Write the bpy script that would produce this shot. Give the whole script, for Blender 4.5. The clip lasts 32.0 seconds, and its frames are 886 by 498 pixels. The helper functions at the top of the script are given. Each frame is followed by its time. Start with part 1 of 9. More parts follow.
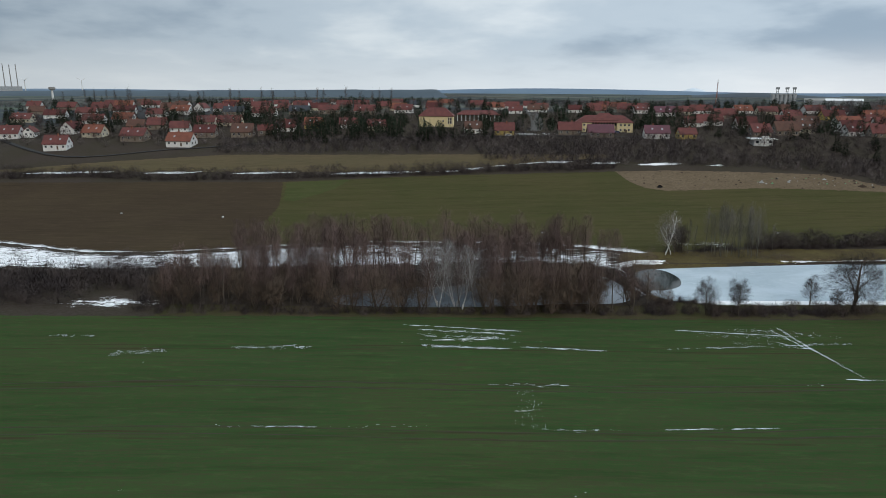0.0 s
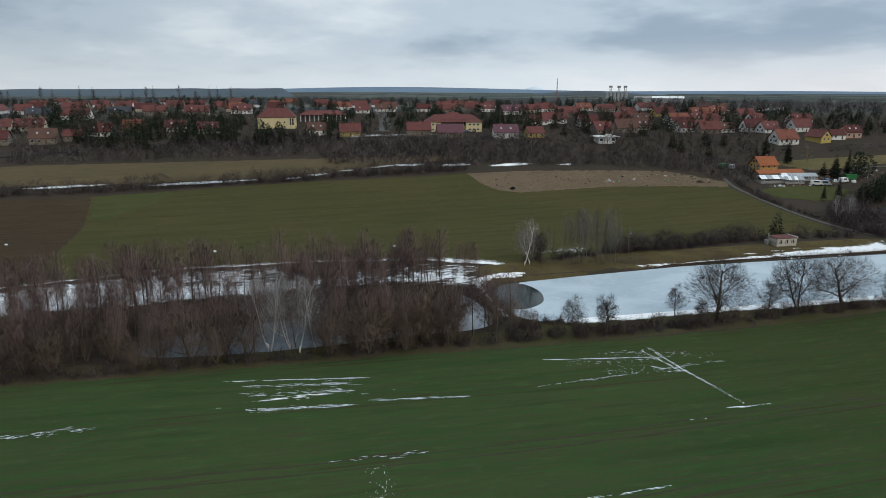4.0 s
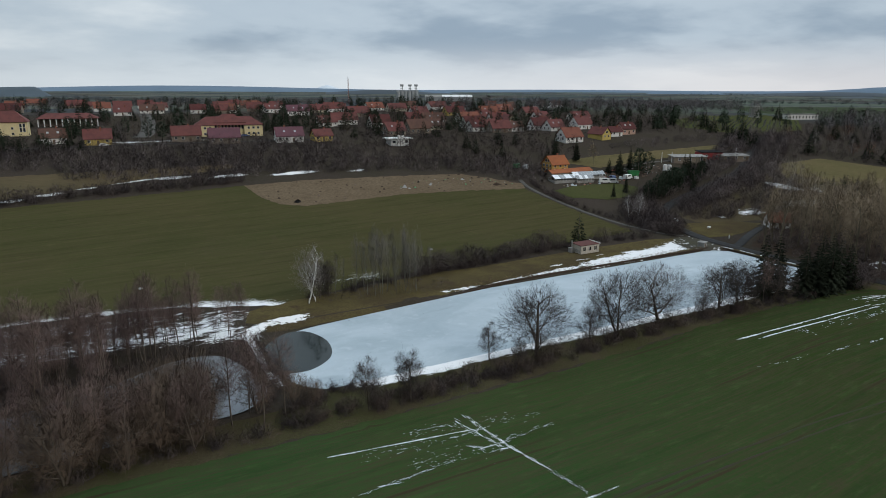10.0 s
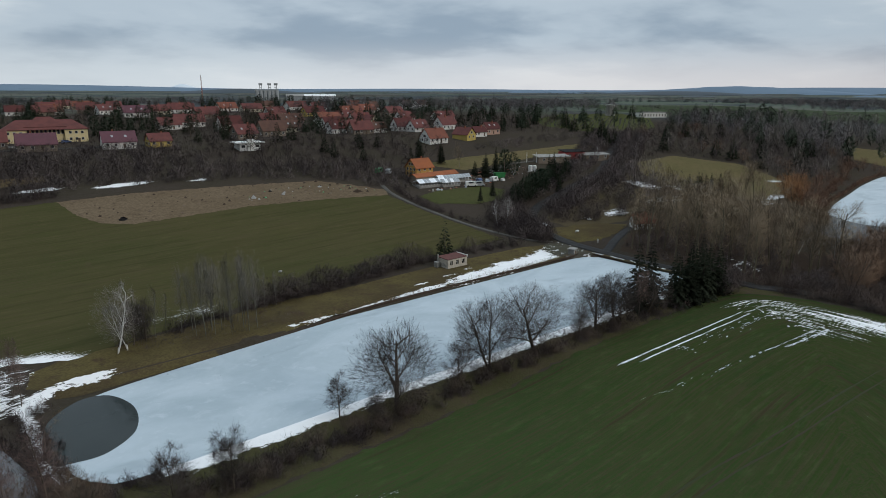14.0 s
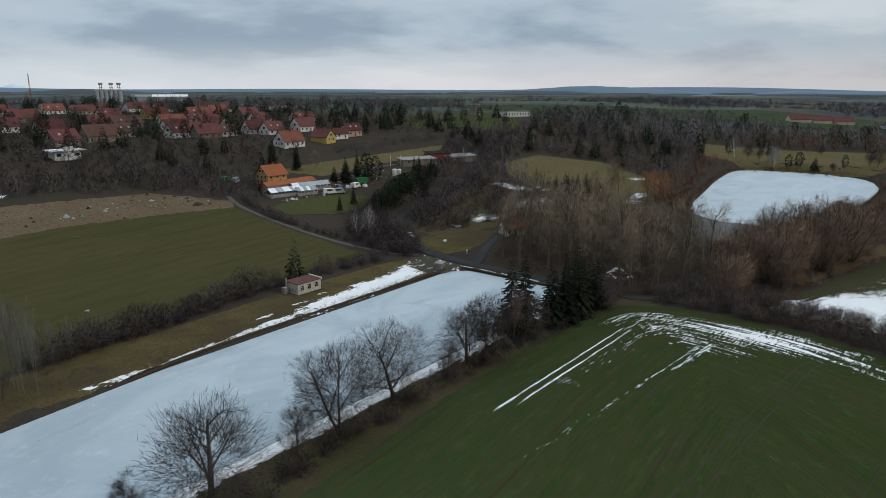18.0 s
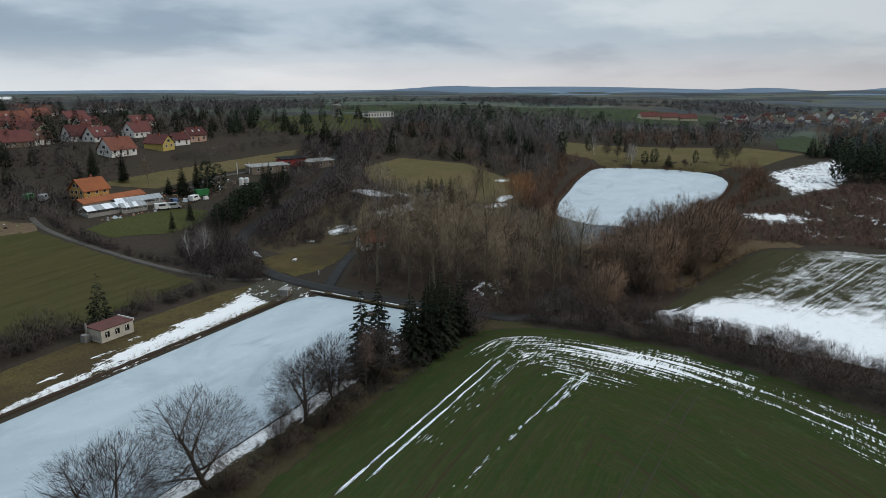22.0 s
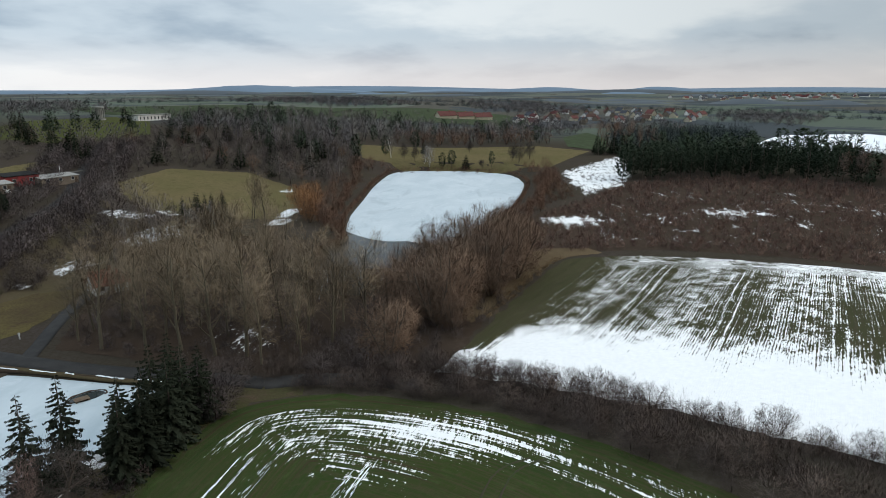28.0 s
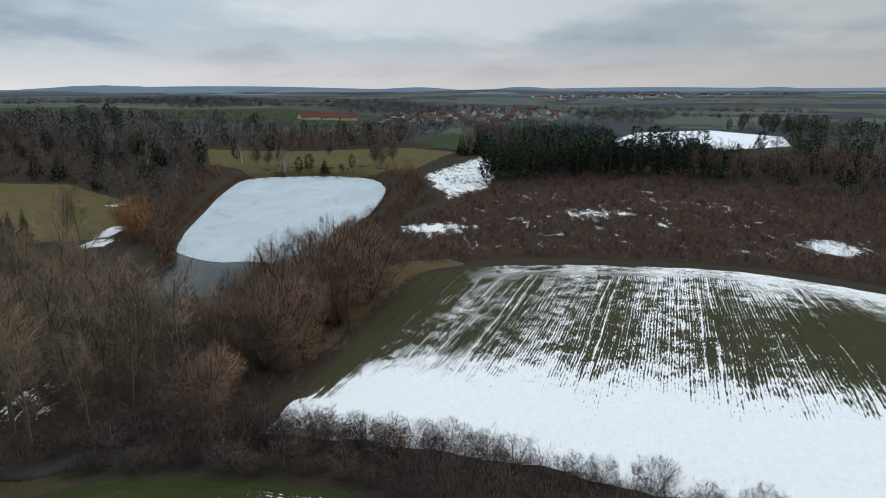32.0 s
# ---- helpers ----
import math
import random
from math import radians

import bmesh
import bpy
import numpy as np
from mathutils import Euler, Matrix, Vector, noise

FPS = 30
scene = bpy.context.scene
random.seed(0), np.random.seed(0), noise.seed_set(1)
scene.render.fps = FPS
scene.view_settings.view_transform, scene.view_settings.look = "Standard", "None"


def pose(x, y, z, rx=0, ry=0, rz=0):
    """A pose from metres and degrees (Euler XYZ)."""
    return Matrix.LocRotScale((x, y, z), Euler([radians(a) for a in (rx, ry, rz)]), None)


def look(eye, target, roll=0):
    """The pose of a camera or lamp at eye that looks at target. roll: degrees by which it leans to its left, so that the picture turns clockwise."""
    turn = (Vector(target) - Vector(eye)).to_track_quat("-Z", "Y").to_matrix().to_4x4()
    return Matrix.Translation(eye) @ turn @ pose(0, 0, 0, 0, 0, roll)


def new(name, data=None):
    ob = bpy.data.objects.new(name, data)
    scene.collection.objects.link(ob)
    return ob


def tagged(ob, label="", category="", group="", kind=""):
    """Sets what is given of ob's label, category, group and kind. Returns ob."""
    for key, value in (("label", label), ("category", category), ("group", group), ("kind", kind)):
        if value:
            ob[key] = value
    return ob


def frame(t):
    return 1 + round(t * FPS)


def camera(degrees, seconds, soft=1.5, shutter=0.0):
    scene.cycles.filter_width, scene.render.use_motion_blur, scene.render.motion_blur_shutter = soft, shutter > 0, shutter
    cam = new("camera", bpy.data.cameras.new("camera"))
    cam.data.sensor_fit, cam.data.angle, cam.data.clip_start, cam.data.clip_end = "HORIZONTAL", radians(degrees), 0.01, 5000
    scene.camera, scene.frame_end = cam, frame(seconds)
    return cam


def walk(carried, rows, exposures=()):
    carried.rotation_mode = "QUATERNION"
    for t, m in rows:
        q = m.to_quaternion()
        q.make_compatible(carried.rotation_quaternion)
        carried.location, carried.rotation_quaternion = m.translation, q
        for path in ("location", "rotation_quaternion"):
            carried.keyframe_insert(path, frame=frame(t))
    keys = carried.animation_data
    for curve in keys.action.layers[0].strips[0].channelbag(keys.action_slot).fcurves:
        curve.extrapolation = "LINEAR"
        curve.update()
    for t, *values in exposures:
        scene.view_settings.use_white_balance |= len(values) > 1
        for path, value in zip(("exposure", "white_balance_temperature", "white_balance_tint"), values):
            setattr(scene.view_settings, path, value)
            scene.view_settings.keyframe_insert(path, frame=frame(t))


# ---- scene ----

cam = camera(67.4, 32.0, 0.72)
PATH = [
    (0, (0.000, -0.000, 49.440), (0.000, 19.444, 44.757), 0.21),
    (1, (0.948, 5.818, 49.462), (2.038, 25.230, 44.770), 0.19),
    (2, (2.065, 11.620, 49.485), (4.231, 30.939, 44.786), 0.16),
    (3, (3.518, 17.387, 49.512), (6.732, 36.558, 44.806), 0.15),
    (4, (5.411, 23.094, 49.542), (9.635, 42.067, 44.831), 0.14),
    (5, (7.647, 28.684, 49.563), (12.845, 47.412, 44.849), 0.13),
    (6, (10.093, 34.095, 49.565), (16.234, 52.535, 44.850), 0.12),
    (7, (12.673, 39.282, 49.541), (19.730, 57.392, 44.826), 0.11),
    (8, (15.453, 44.241, 49.495), (23.397, 61.979, 44.779), 0.10),
    (9, (18.515, 48.971, 49.437), (27.320, 66.298, 44.717), 0.12),
    (10, (21.895, 53.464, 49.377), (31.535, 70.338, 44.649), 0.17),
    (11, (25.542, 57.691, 49.338), (35.991, 74.074, 44.602), 0.22),
    (12, (29.398, 61.623, 49.341), (40.629, 77.477, 44.600), 0.24),
    (13, (33.436, 65.282, 49.377), (45.424, 80.573, 44.634), 0.23),
    (14, (37.686, 68.766, 49.385), (50.400, 83.459, 44.643), 0.22),
    (15, (42.177, 72.175, 49.307), (55.586, 86.237, 44.566), 0.22),
    (16, (46.903, 75.493, 49.137), (60.972, 88.894, 44.397), 0.23),
    (17, (51.812, 78.578, 48.932), (66.510, 91.288, 44.195), 0.21),
    (18, (56.855, 81.288, 48.749), (72.148, 93.278, 44.020), 0.15),
    (19, (61.987, 83.592, 48.609), (77.842, 94.832, 43.888), 0.05),
    (20, (67.170, 85.558, 48.492), (83.550, 96.021, 43.778), -0.05),
    (21, (72.368, 87.252, 48.382), (89.234, 96.911, 43.669), -0.10),
    (22, (77.563, 88.680, 48.296), (94.874, 97.515, 43.576), -0.10),
    (23, (82.751, 89.804, 48.269), (100.463, 97.799, 43.539), -0.08),
    (24, (87.930, 90.593, 48.332), (105.998, 97.735, 43.588), -0.07),
    (25, (93.108, 91.057, 48.431), (111.491, 97.336, 43.676), -0.06),
    (26, (98.302, 91.233, 48.468), (116.961, 96.635, 43.708), -0.07),
    (27, (103.521, 91.151, 48.362), (122.417, 95.659, 43.606), -0.09),
    (28, (108.709, 90.794, 48.150), (127.801, 94.396, 43.404), -0.12),
    (29, (113.785, 90.128, 47.922), (133.029, 92.815, 43.184), -0.15),
    (30, (118.685, 89.138, 47.751), (138.036, 90.908, 43.016), -0.16),
    (31, (123.448, 87.909, 47.636), (142.859, 88.763, 42.896), -0.16),
    (32, (128.141, 86.560, 47.548), (147.569, 86.498, 42.802), -0.15),
]
walk(cam, [(t, look(eye, target, roll)) for t, eye, target, roll in PATH],
     [(0, 0.06, 6500, 10), (7, 0.04, 6500, 10), (9, -0.02, 6500, 10), (13, -0.10, 6500, 10), (20, -0.13, 6500, 10), (21.5, -0.08, 6540, 10), (25, 0.22, 6690, 10), (28, 0.25, 6690, 10), (30, 0.18, 6680, 10), (32, 0.01, 6610, 10)])

# ---- sky and light: a closed, layered winter overcast ----
world = bpy.data.worlds.new("overcast_sky")
scene.world = world
world.use_nodes = True
wn, wl = world.node_tree.nodes, world.node_tree.links
wn.clear()


def wnode(kind, **kw):
    n = wn.new(kind)
    for k, v in kw.items():
        n.inputs[k].default_value = v
    return n


def wmath(op, a, b=None):
    n = wn.new("ShaderNodeMath")
    n.operation = op
    for i, v in enumerate((a, b)):
        if v is None:
            continue
        if isinstance(v, (int, float)):
            n.inputs[i].default_value = v
        else:
            wl.new(v, n.inputs[i])
    return n.outputs[0]


sky = wn.new("ShaderNodeTexSky")
sky.sky_type, sky.sun_disc = "NISHITA", False
sky.sun_elevation, sky.sun_rotation = radians(24), radians(150)
coord = wn.new("ShaderNodeTexCoord")
sep = wn.new("ShaderNodeSeparateXYZ")
wl.new(coord.outputs["Generated"], sep.inputs[0])
height = wmath("MAXIMUM", sep.outputs["Z"], 0.0)
flat = wmath("ADD", height, 0.20)
comb = wn.new("ShaderNodeCombineXYZ")
wl.new(wmath("DIVIDE", sep.outputs["X"], flat), comb.inputs[0])
wl.new(wmath("DIVIDE", sep.outputs["Y"], flat), comb.inputs[1])
big = wnode("ShaderNodeTexNoise", Scale=0.50, Detail=6.0, Roughness=0.52, Distortion=0.15)
wl.new(comb.outputs[0], big.inputs["Vector"])
small = wnode("ShaderNodeTexNoise", Scale=1.7, Detail=5.0, Roughness=0.55, Distortion=0.2)
wl.new(comb.outputs[0], small.inputs["Vector"])
mixn = wmath("ADD", wmath("MULTIPLY", big.outputs[0], 0.82), wmath("MULTIPLY", small.outputs[0], 0.18))
ramp = wn.new("ShaderNodeValToRGB")
ramp.color_ramp.interpolation = "EASE"
ramp.color_ramp.elements[0].position, ramp.color_ramp.elements[0].color = 0.37, (0.285, 0.37, 0.465, 1)
ramp.color_ramp.elements[1].position, ramp.color_ramp.elements[1].color = 0.60, (0.67, 0.74, 0.79, 1)
mid = ramp.color_ramp.elements.new(0.48)
mid.color = (0.46, 0.55, 0.635, 1)
wl.new(mixn, ramp.inputs[0])
# the thin bright band low over the horizon
low = wn.new("ShaderNodeMapRange")
low.interpolation_type = "SMOOTHSTEP"
low.inputs["From Min"].default_value, low.inputs["From Max"].default_value = 0.0, 0.075
low.inputs["To Min"].default_value, low.inputs["To Max"].default_value = 0.72, 0.0
wl.new(height, low.inputs["Value"])
# the band is rosier towards the south-east, where the sun stands behind the cloud
rose = wn.new("ShaderNodeMapRange")
rose.inputs["From Min"].default_value, rose.inputs["From Max"].default_value = 0.3, 1.0
wl.new(sep.outputs["X"], rose.inputs["Value"])
band = wn.new("ShaderNodeMix")
band.data_type = "RGBA"
band.inputs["A"].default_value, band.inputs["B"].default_value = (0.70, 0.76, 0.80, 1), (0.74, 0.70, 0.70, 1)
wl.new(rose.outputs[0], band.inputs["Factor"])
clouds = wn.new("ShaderNodeMix")
clouds.data_type = "RGBA"
wl.new(low.outputs[0], clouds.inputs["Factor"])
wl.new(ramp.outputs[0], clouds.inputs["A"])
wl.new(band.outputs["Result"], clouds.inputs["B"])
bg_sky, bg_cloud = wn.new("ShaderNodeBackground"), wn.new("ShaderNodeBackground")
wl.new(sky.outputs[0], bg_sky.inputs["Color"])
wl.new(clouds.outputs["Result"], bg_cloud.inputs["Color"])
bg_sky.inputs["Strength"].default_value = 0.05
# an overcast sky is brighter overhead than at its rim
zenith = wn.new("ShaderNodeMapRange")
zenith.interpolation_type = "SMOOTHSTEP"
zenith.inputs["From Min"].default_value, zenith.inputs["From Max"].default_value = 0.14, 0.85
zenith.inputs["To Min"].default_value, zenith.inputs["To Max"].default_value = 1.0, 3.0
wl.new(height, zenith.inputs["Value"])
# the cover is thinnest towards the north-east
thin = wmath("ADD", wmath("MULTIPLY", sep.outputs["X"], 0.60), wmath("MULTIPLY", sep.outputs["Y"], 0.80))
glow = wmath("ADD", 0.64, wmath("MULTIPLY", thin, 0.50))
wl.new(wmath("MULTIPLY", zenith.outputs[0], glow), bg_cloud.inputs["Strength"])
both = wn.new("ShaderNodeMixShader")
both.inputs[0].default_value = 0.93
wl.new(bg_sky.outputs[0], both.inputs[1])
wl.new(bg_cloud.outputs[0], both.inputs[2])
wl.new(both.outputs[0], wn.new("ShaderNodeOutputWorld").inputs["Surface"])

sun = new("sun", bpy.data.lights.new("sun", "SUN"))
sun.data.energy, sun.data.angle, sun.data.color = 1.1, radians(25), (1.0, 0.96, 0.9)
sun.matrix_world = look((300, -520, 420), (60, 150, 0))
scene.view_settings.exposure = 0.0

# ---- the lie of the land ----


def ss(a, b, x):
    u = np.clip((np.asarray(x, float) - a) / (b - a), 0, 1)
    return u * u * (3 - 2 * u)


def box_distance(x, y, x0, y0, x1, y1, r):
    """Distance to a rounded rectangle, negative inside."""
    dx = np.abs(x - (x0 + x1) / 2) - (x1 - x0) / 2 + r
    dy = np.abs(y - (y0 + y1) / 2) - (y1 - y0) / 2 + r
    return np.hypot(np.maximum(dx, 0), np.maximum(dy, 0)) + np.minimum(np.maximum(dx, dy), 0) - r


def poly_distance(x, y, poly):
    """Signed distance to a polygon, negative inside."""
    x, y = np.asarray(x, float), np.asarray(y, float)
    best, inside = np.full(x.shape, 1e18), np.zeros(x.shape, bool)
    for (ax, ay), (bx, by) in zip(poly, poly[1:] + poly[:1]):
        ex, ey = bx - ax, by - ay
        t = np.clip(((x - ax) * ex + (y - ay) * ey) / (ex * ex + ey * ey + 1e-12), 0, 1)
        best = np.minimum(best, (x - ax - t * ex) ** 2 + (y - ay - t * ey) ** 2)
        if ay != by:
            cross = ((ay > y) != (by > y)) & (x < ex * (y - ay) / ey + ax)
            inside ^= cross
    return np.where(inside, -1, 1) * np.sqrt(best)


def line_distance(x, y, line):
    """Distance to an open polyline, and the way along it."""
    x, y = np.asarray(x, float), np.asarray(y, float)
    best, along, run = np.full(x.shape, 1e18), np.zeros(x.shape), 0.0
    for (ax, ay), (bx, by) in zip(line, line[1:]):
        ex, ey = bx - ax, by - ay
        n = math.hypot(ex, ey)
        t = np.clip(((x - ax) * ex + (y - ay) * ey) / (n * n), 0, 1)
        d = (x - ax - t * ex) ** 2 + (y - ay - t * ey) ** 2
        along = np.where(d < best, run + t * n, along)
        best, run = np.minimum(best, d), run + n
    return np.sqrt(best), along


def smooth(line, n=6, closed=False):
    """A Catmull-Rom curve through the corners of a line."""
    out, m = [], len(line)
    for i in range(m if closed else m - 1):
        p = [line[(i + k) % m] if closed else line[min(max(i + k, 0), m - 1)] for k in (-1, 0, 1, 2)]
        for j in range(n):
            t = j / n
            out.append(tuple(0.5 * (2 * p[1][c] + (p[2][c] - p[0][c]) * t + (2 * p[0][c] - 5 * p[1][c] + 4 * p[2][c] - p[3][c]) * t * t
                                    + (3 * p[1][c] - p[0][c] - 3 * p[2][c] + p[3][c]) * t ** 3) for c in (0, 1)))
    return out if closed else out + [line[-1]]


LEVEL_2 = 4.3
POND_0 = smooth([(-24, 151), (-6, 149), (14, 150), (30, 152), (42, 152.5), (47.5, 158), (47, 167), (44, 177), (36, 179), (22, 172), (4, 167), (-14, 164), (-26, 158)], 5, True)
POND_2 = smooth([(293, 153), (300, 157), (310, 160), (330, 165), (361, 170), (395, 176), (431, 180), (445, 179.5), (452, 176), (457.5, 163), (458.5, 148), (457.5, 136), (450, 123.5), (440, 117), (425, 112.5), (405, 110.5), (370, 111),
                 (335, 114), (310, 116.5), (293, 119), (283, 121), (274, 125), (266, 131), (263, 140), (266, 149), (272, 153), (281, 154.5)], 3, True)


def land(x, y):
    """The height of the open ground, without the pond basins."""
    x, y = np.asarray(x, float), np.asarray(y, float)
    q = y + 0.15 * (x - 120)
    z = 0.3 + 22 * ss(235, 425, q) + 6 * ss(470, 600, q)
    z = z + 10 * np.exp(-(((x - 195) / 75) ** 2 + ((y - 15) / 62) ** 2))
    z = z + 9 * ss(230, 520, x) * (1 - ss(235, 425, q))
    far = ss(700, 2500, np.hypot(x, y))
    return z * (1 - far) + 22 * far + 3 * far * np.sin(x * 0.0021 + 1) * np.cos(y * 0.0017)


def ground(x, y):
    z = land(x, y)
    d = box_distance(np.asarray(x, float), np.asarray(y, float), 51.5, 152.5, 199, 187.5, 7)
    z = np.where(d < 6, z * ss(0, 6, d) + (1 - ss(0, 6, d)) * np.where(d < 0, -0.7, -0.15 + 0.75 * ss(0, 1.3, d)), z)
    for poly, level, x0, x1, y0, y1 in ((POND_0, -0.6, -45, 65, 130, 200), (POND_2, LEVEL_2, 225, 475, 90, 205)):
        near = (x > x0) & (x < x1) & (y > y0) & (y < y1)
        if np.any(near):
            d = np.full(np.shape(z), 99.0)
            d[near] = poly_distance(np.asarray(x)[near], np.asarray(y)[near], poly)
            rim = level - 0.1 + 0.6 * ss(0, 1.6, d)
            z = np.where(d < 12, z * ss(1.5, 12, d) + (1 - ss(1.5, 12, d)) * np.where(d < 0, level - 0.7, rim), z)
    return z


def at(x, y):
    return float(ground(np.array([float(x)]), np.array([float(y)]))[0])


# ---- materials ----
class Nodes:
    """A node material with short words for what is used again and again."""

    def __init__(self, name):
        self.mat = bpy.data.materials.new(name)
        self.mat.use_nodes = True
        self.n, self.l = self.mat.node_tree.nodes, self.mat.node_tree.links
        self.bsdf = self.n["Principled BSDF"]
        self.bsdf.inputs["Roughness"].default_value = 0.85
        self.bsdf.inputs["Specular IOR Level"].default_value = 0.0

    def put(self, value, socket):
        if hasattr(value, "is_linked"):
            self.l.new(value, socket)
        elif isinstance(value, (tuple, list)) and len(value) == 3 and socket.type == "RGBA":
            socket.default_value = (*value, 1)
        else:
            socket.default_value = value

    def math(self, op, a, b=0.0, c=0.0, clamp=False):
        n = self.n.new("ShaderNodeMath")
        n.operation, n.use_clamp = op, clamp
        for i, v in enumerate((a, b, c)):
            self.put(v, n.inputs[i])
        return n.outputs[0]

    def place(self):
        return self.n.new("ShaderNodeNewGeometry").outputs["Position"]

    def own(self):
        return self.n.new("ShaderNodeTexCoord").outputs["Object"]

    def uv(self):
        n = self.n.new("ShaderNodeUVMap")
        n.uv_map = "rows"
        return n.outputs[0]

    def attr(self, name):
        n = self.n.new("ShaderNodeAttribute")
        n.attribute_name = name
        return n.outputs["Fac"]

    def scaled(self, vector, x, y, z):
        n = self.n.new("ShaderNodeMapping")
        self.put(vector, n.inputs["Vector"])
        n.inputs["Scale"].default_value = (x, y, z)
        return n.outputs[0]

    def noise(self, vector, scale, detail=4.0, rough=0.55, distort=0.0):
        n = self.n.new("ShaderNodeTexNoise")
        self.put(vector, n.inputs["Vector"])
        for k, v in (("Scale", scale), ("Detail", detail), ("Roughness", rough), ("Distortion", distort)):
            n.inputs[k].default_value = v
        return n.outputs[0]

    def cells(self, vector, scale):
        n = self.n.new("ShaderNodeTexVoronoi")
        self.put(vector, n.inputs["Vector"])
        n.inputs["Scale"].default_value = scale
        return n.outputs["Color"]

    def band(self, value, a, b, lo=0.0, hi=1.0):
        n = self.n.new("ShaderNodeMapRange")
        n.interpolation_type = "SMOOTHSTEP"
        self.put(value, n.inputs["Value"])
        for k, v in (("From Min", a), ("From Max", b), ("To Min", lo), ("To Max", hi)):
            self.put(v, n.inputs[k])
        return n.outputs[0]

    def mix(self, f, a, b):
        n = self.n.new("ShaderNodeMix")
        n.data_type = "RGBA"
        self.put(f, n.inputs["Factor"])
        self.put(a, n.inputs["A"])
        self.put(b, n.inputs["B"])
        return n.outputs["Result"]

    def random(self):
        return self.n.new("ShaderNodeObjectInfo").outputs["Random"]

    def island(self):
        return self.n.new("ShaderNodeNewGeometry").outputs["Random Per Island"]

    def bump(self, value, strength=0.4, distance=0.05):
        n = self.n.new("ShaderNodeBump")
        n.inputs["Strength"].default_value, n.inputs["Distance"].default_value = strength, distance
        self.put(value, n.inputs["Height"])
        self.l.new(n.outputs[0], self.bsdf.inputs["Normal"])

    def done(self, colour, rough=None, metal=None):
        self.put(colour, self.bsdf.inputs["Base Color"])
        if rough is not None:
            self.put(rough, self.bsdf.inputs["Roughness"])
        if metal is not None:
            self.put(metal, self.bsdf.inputs["Metallic"])
        return self.mat


SNOW = (0.91, 0.905, 0.90)


def snow_over(k, base, cover, vector, scale, fine, edge=0.05):
    """Lays thawing snow over a colour: the higher cover is, the fewer gaps."""
    n = k.math("ADD", k.math("MULTIPLY", k.noise(vector, scale, 5, 0.62), 0.5), k.math("MULTIPLY", k.noise(vector, fine, 4, 0.65), 0.5))
    n = k.math("ADD", n, k.math("MULTIPLY", k.math("SUBTRACT", k.noise(k.place(), 0.13, 3, 0.6), 0.5), 0.30))
    gap = k.math("SUBTRACT", 0.80, k.math("MULTIPLY", cover, 0.6))
    mask = k.band(k.math("SUBTRACT", n, gap), 0.0, edge)
    dirty = k.mix(k.noise(vector, scale * 1.7, 4), SNOW, (0.74, 0.74, 0.735))
    return k.mix(mask, base, dirty), mask


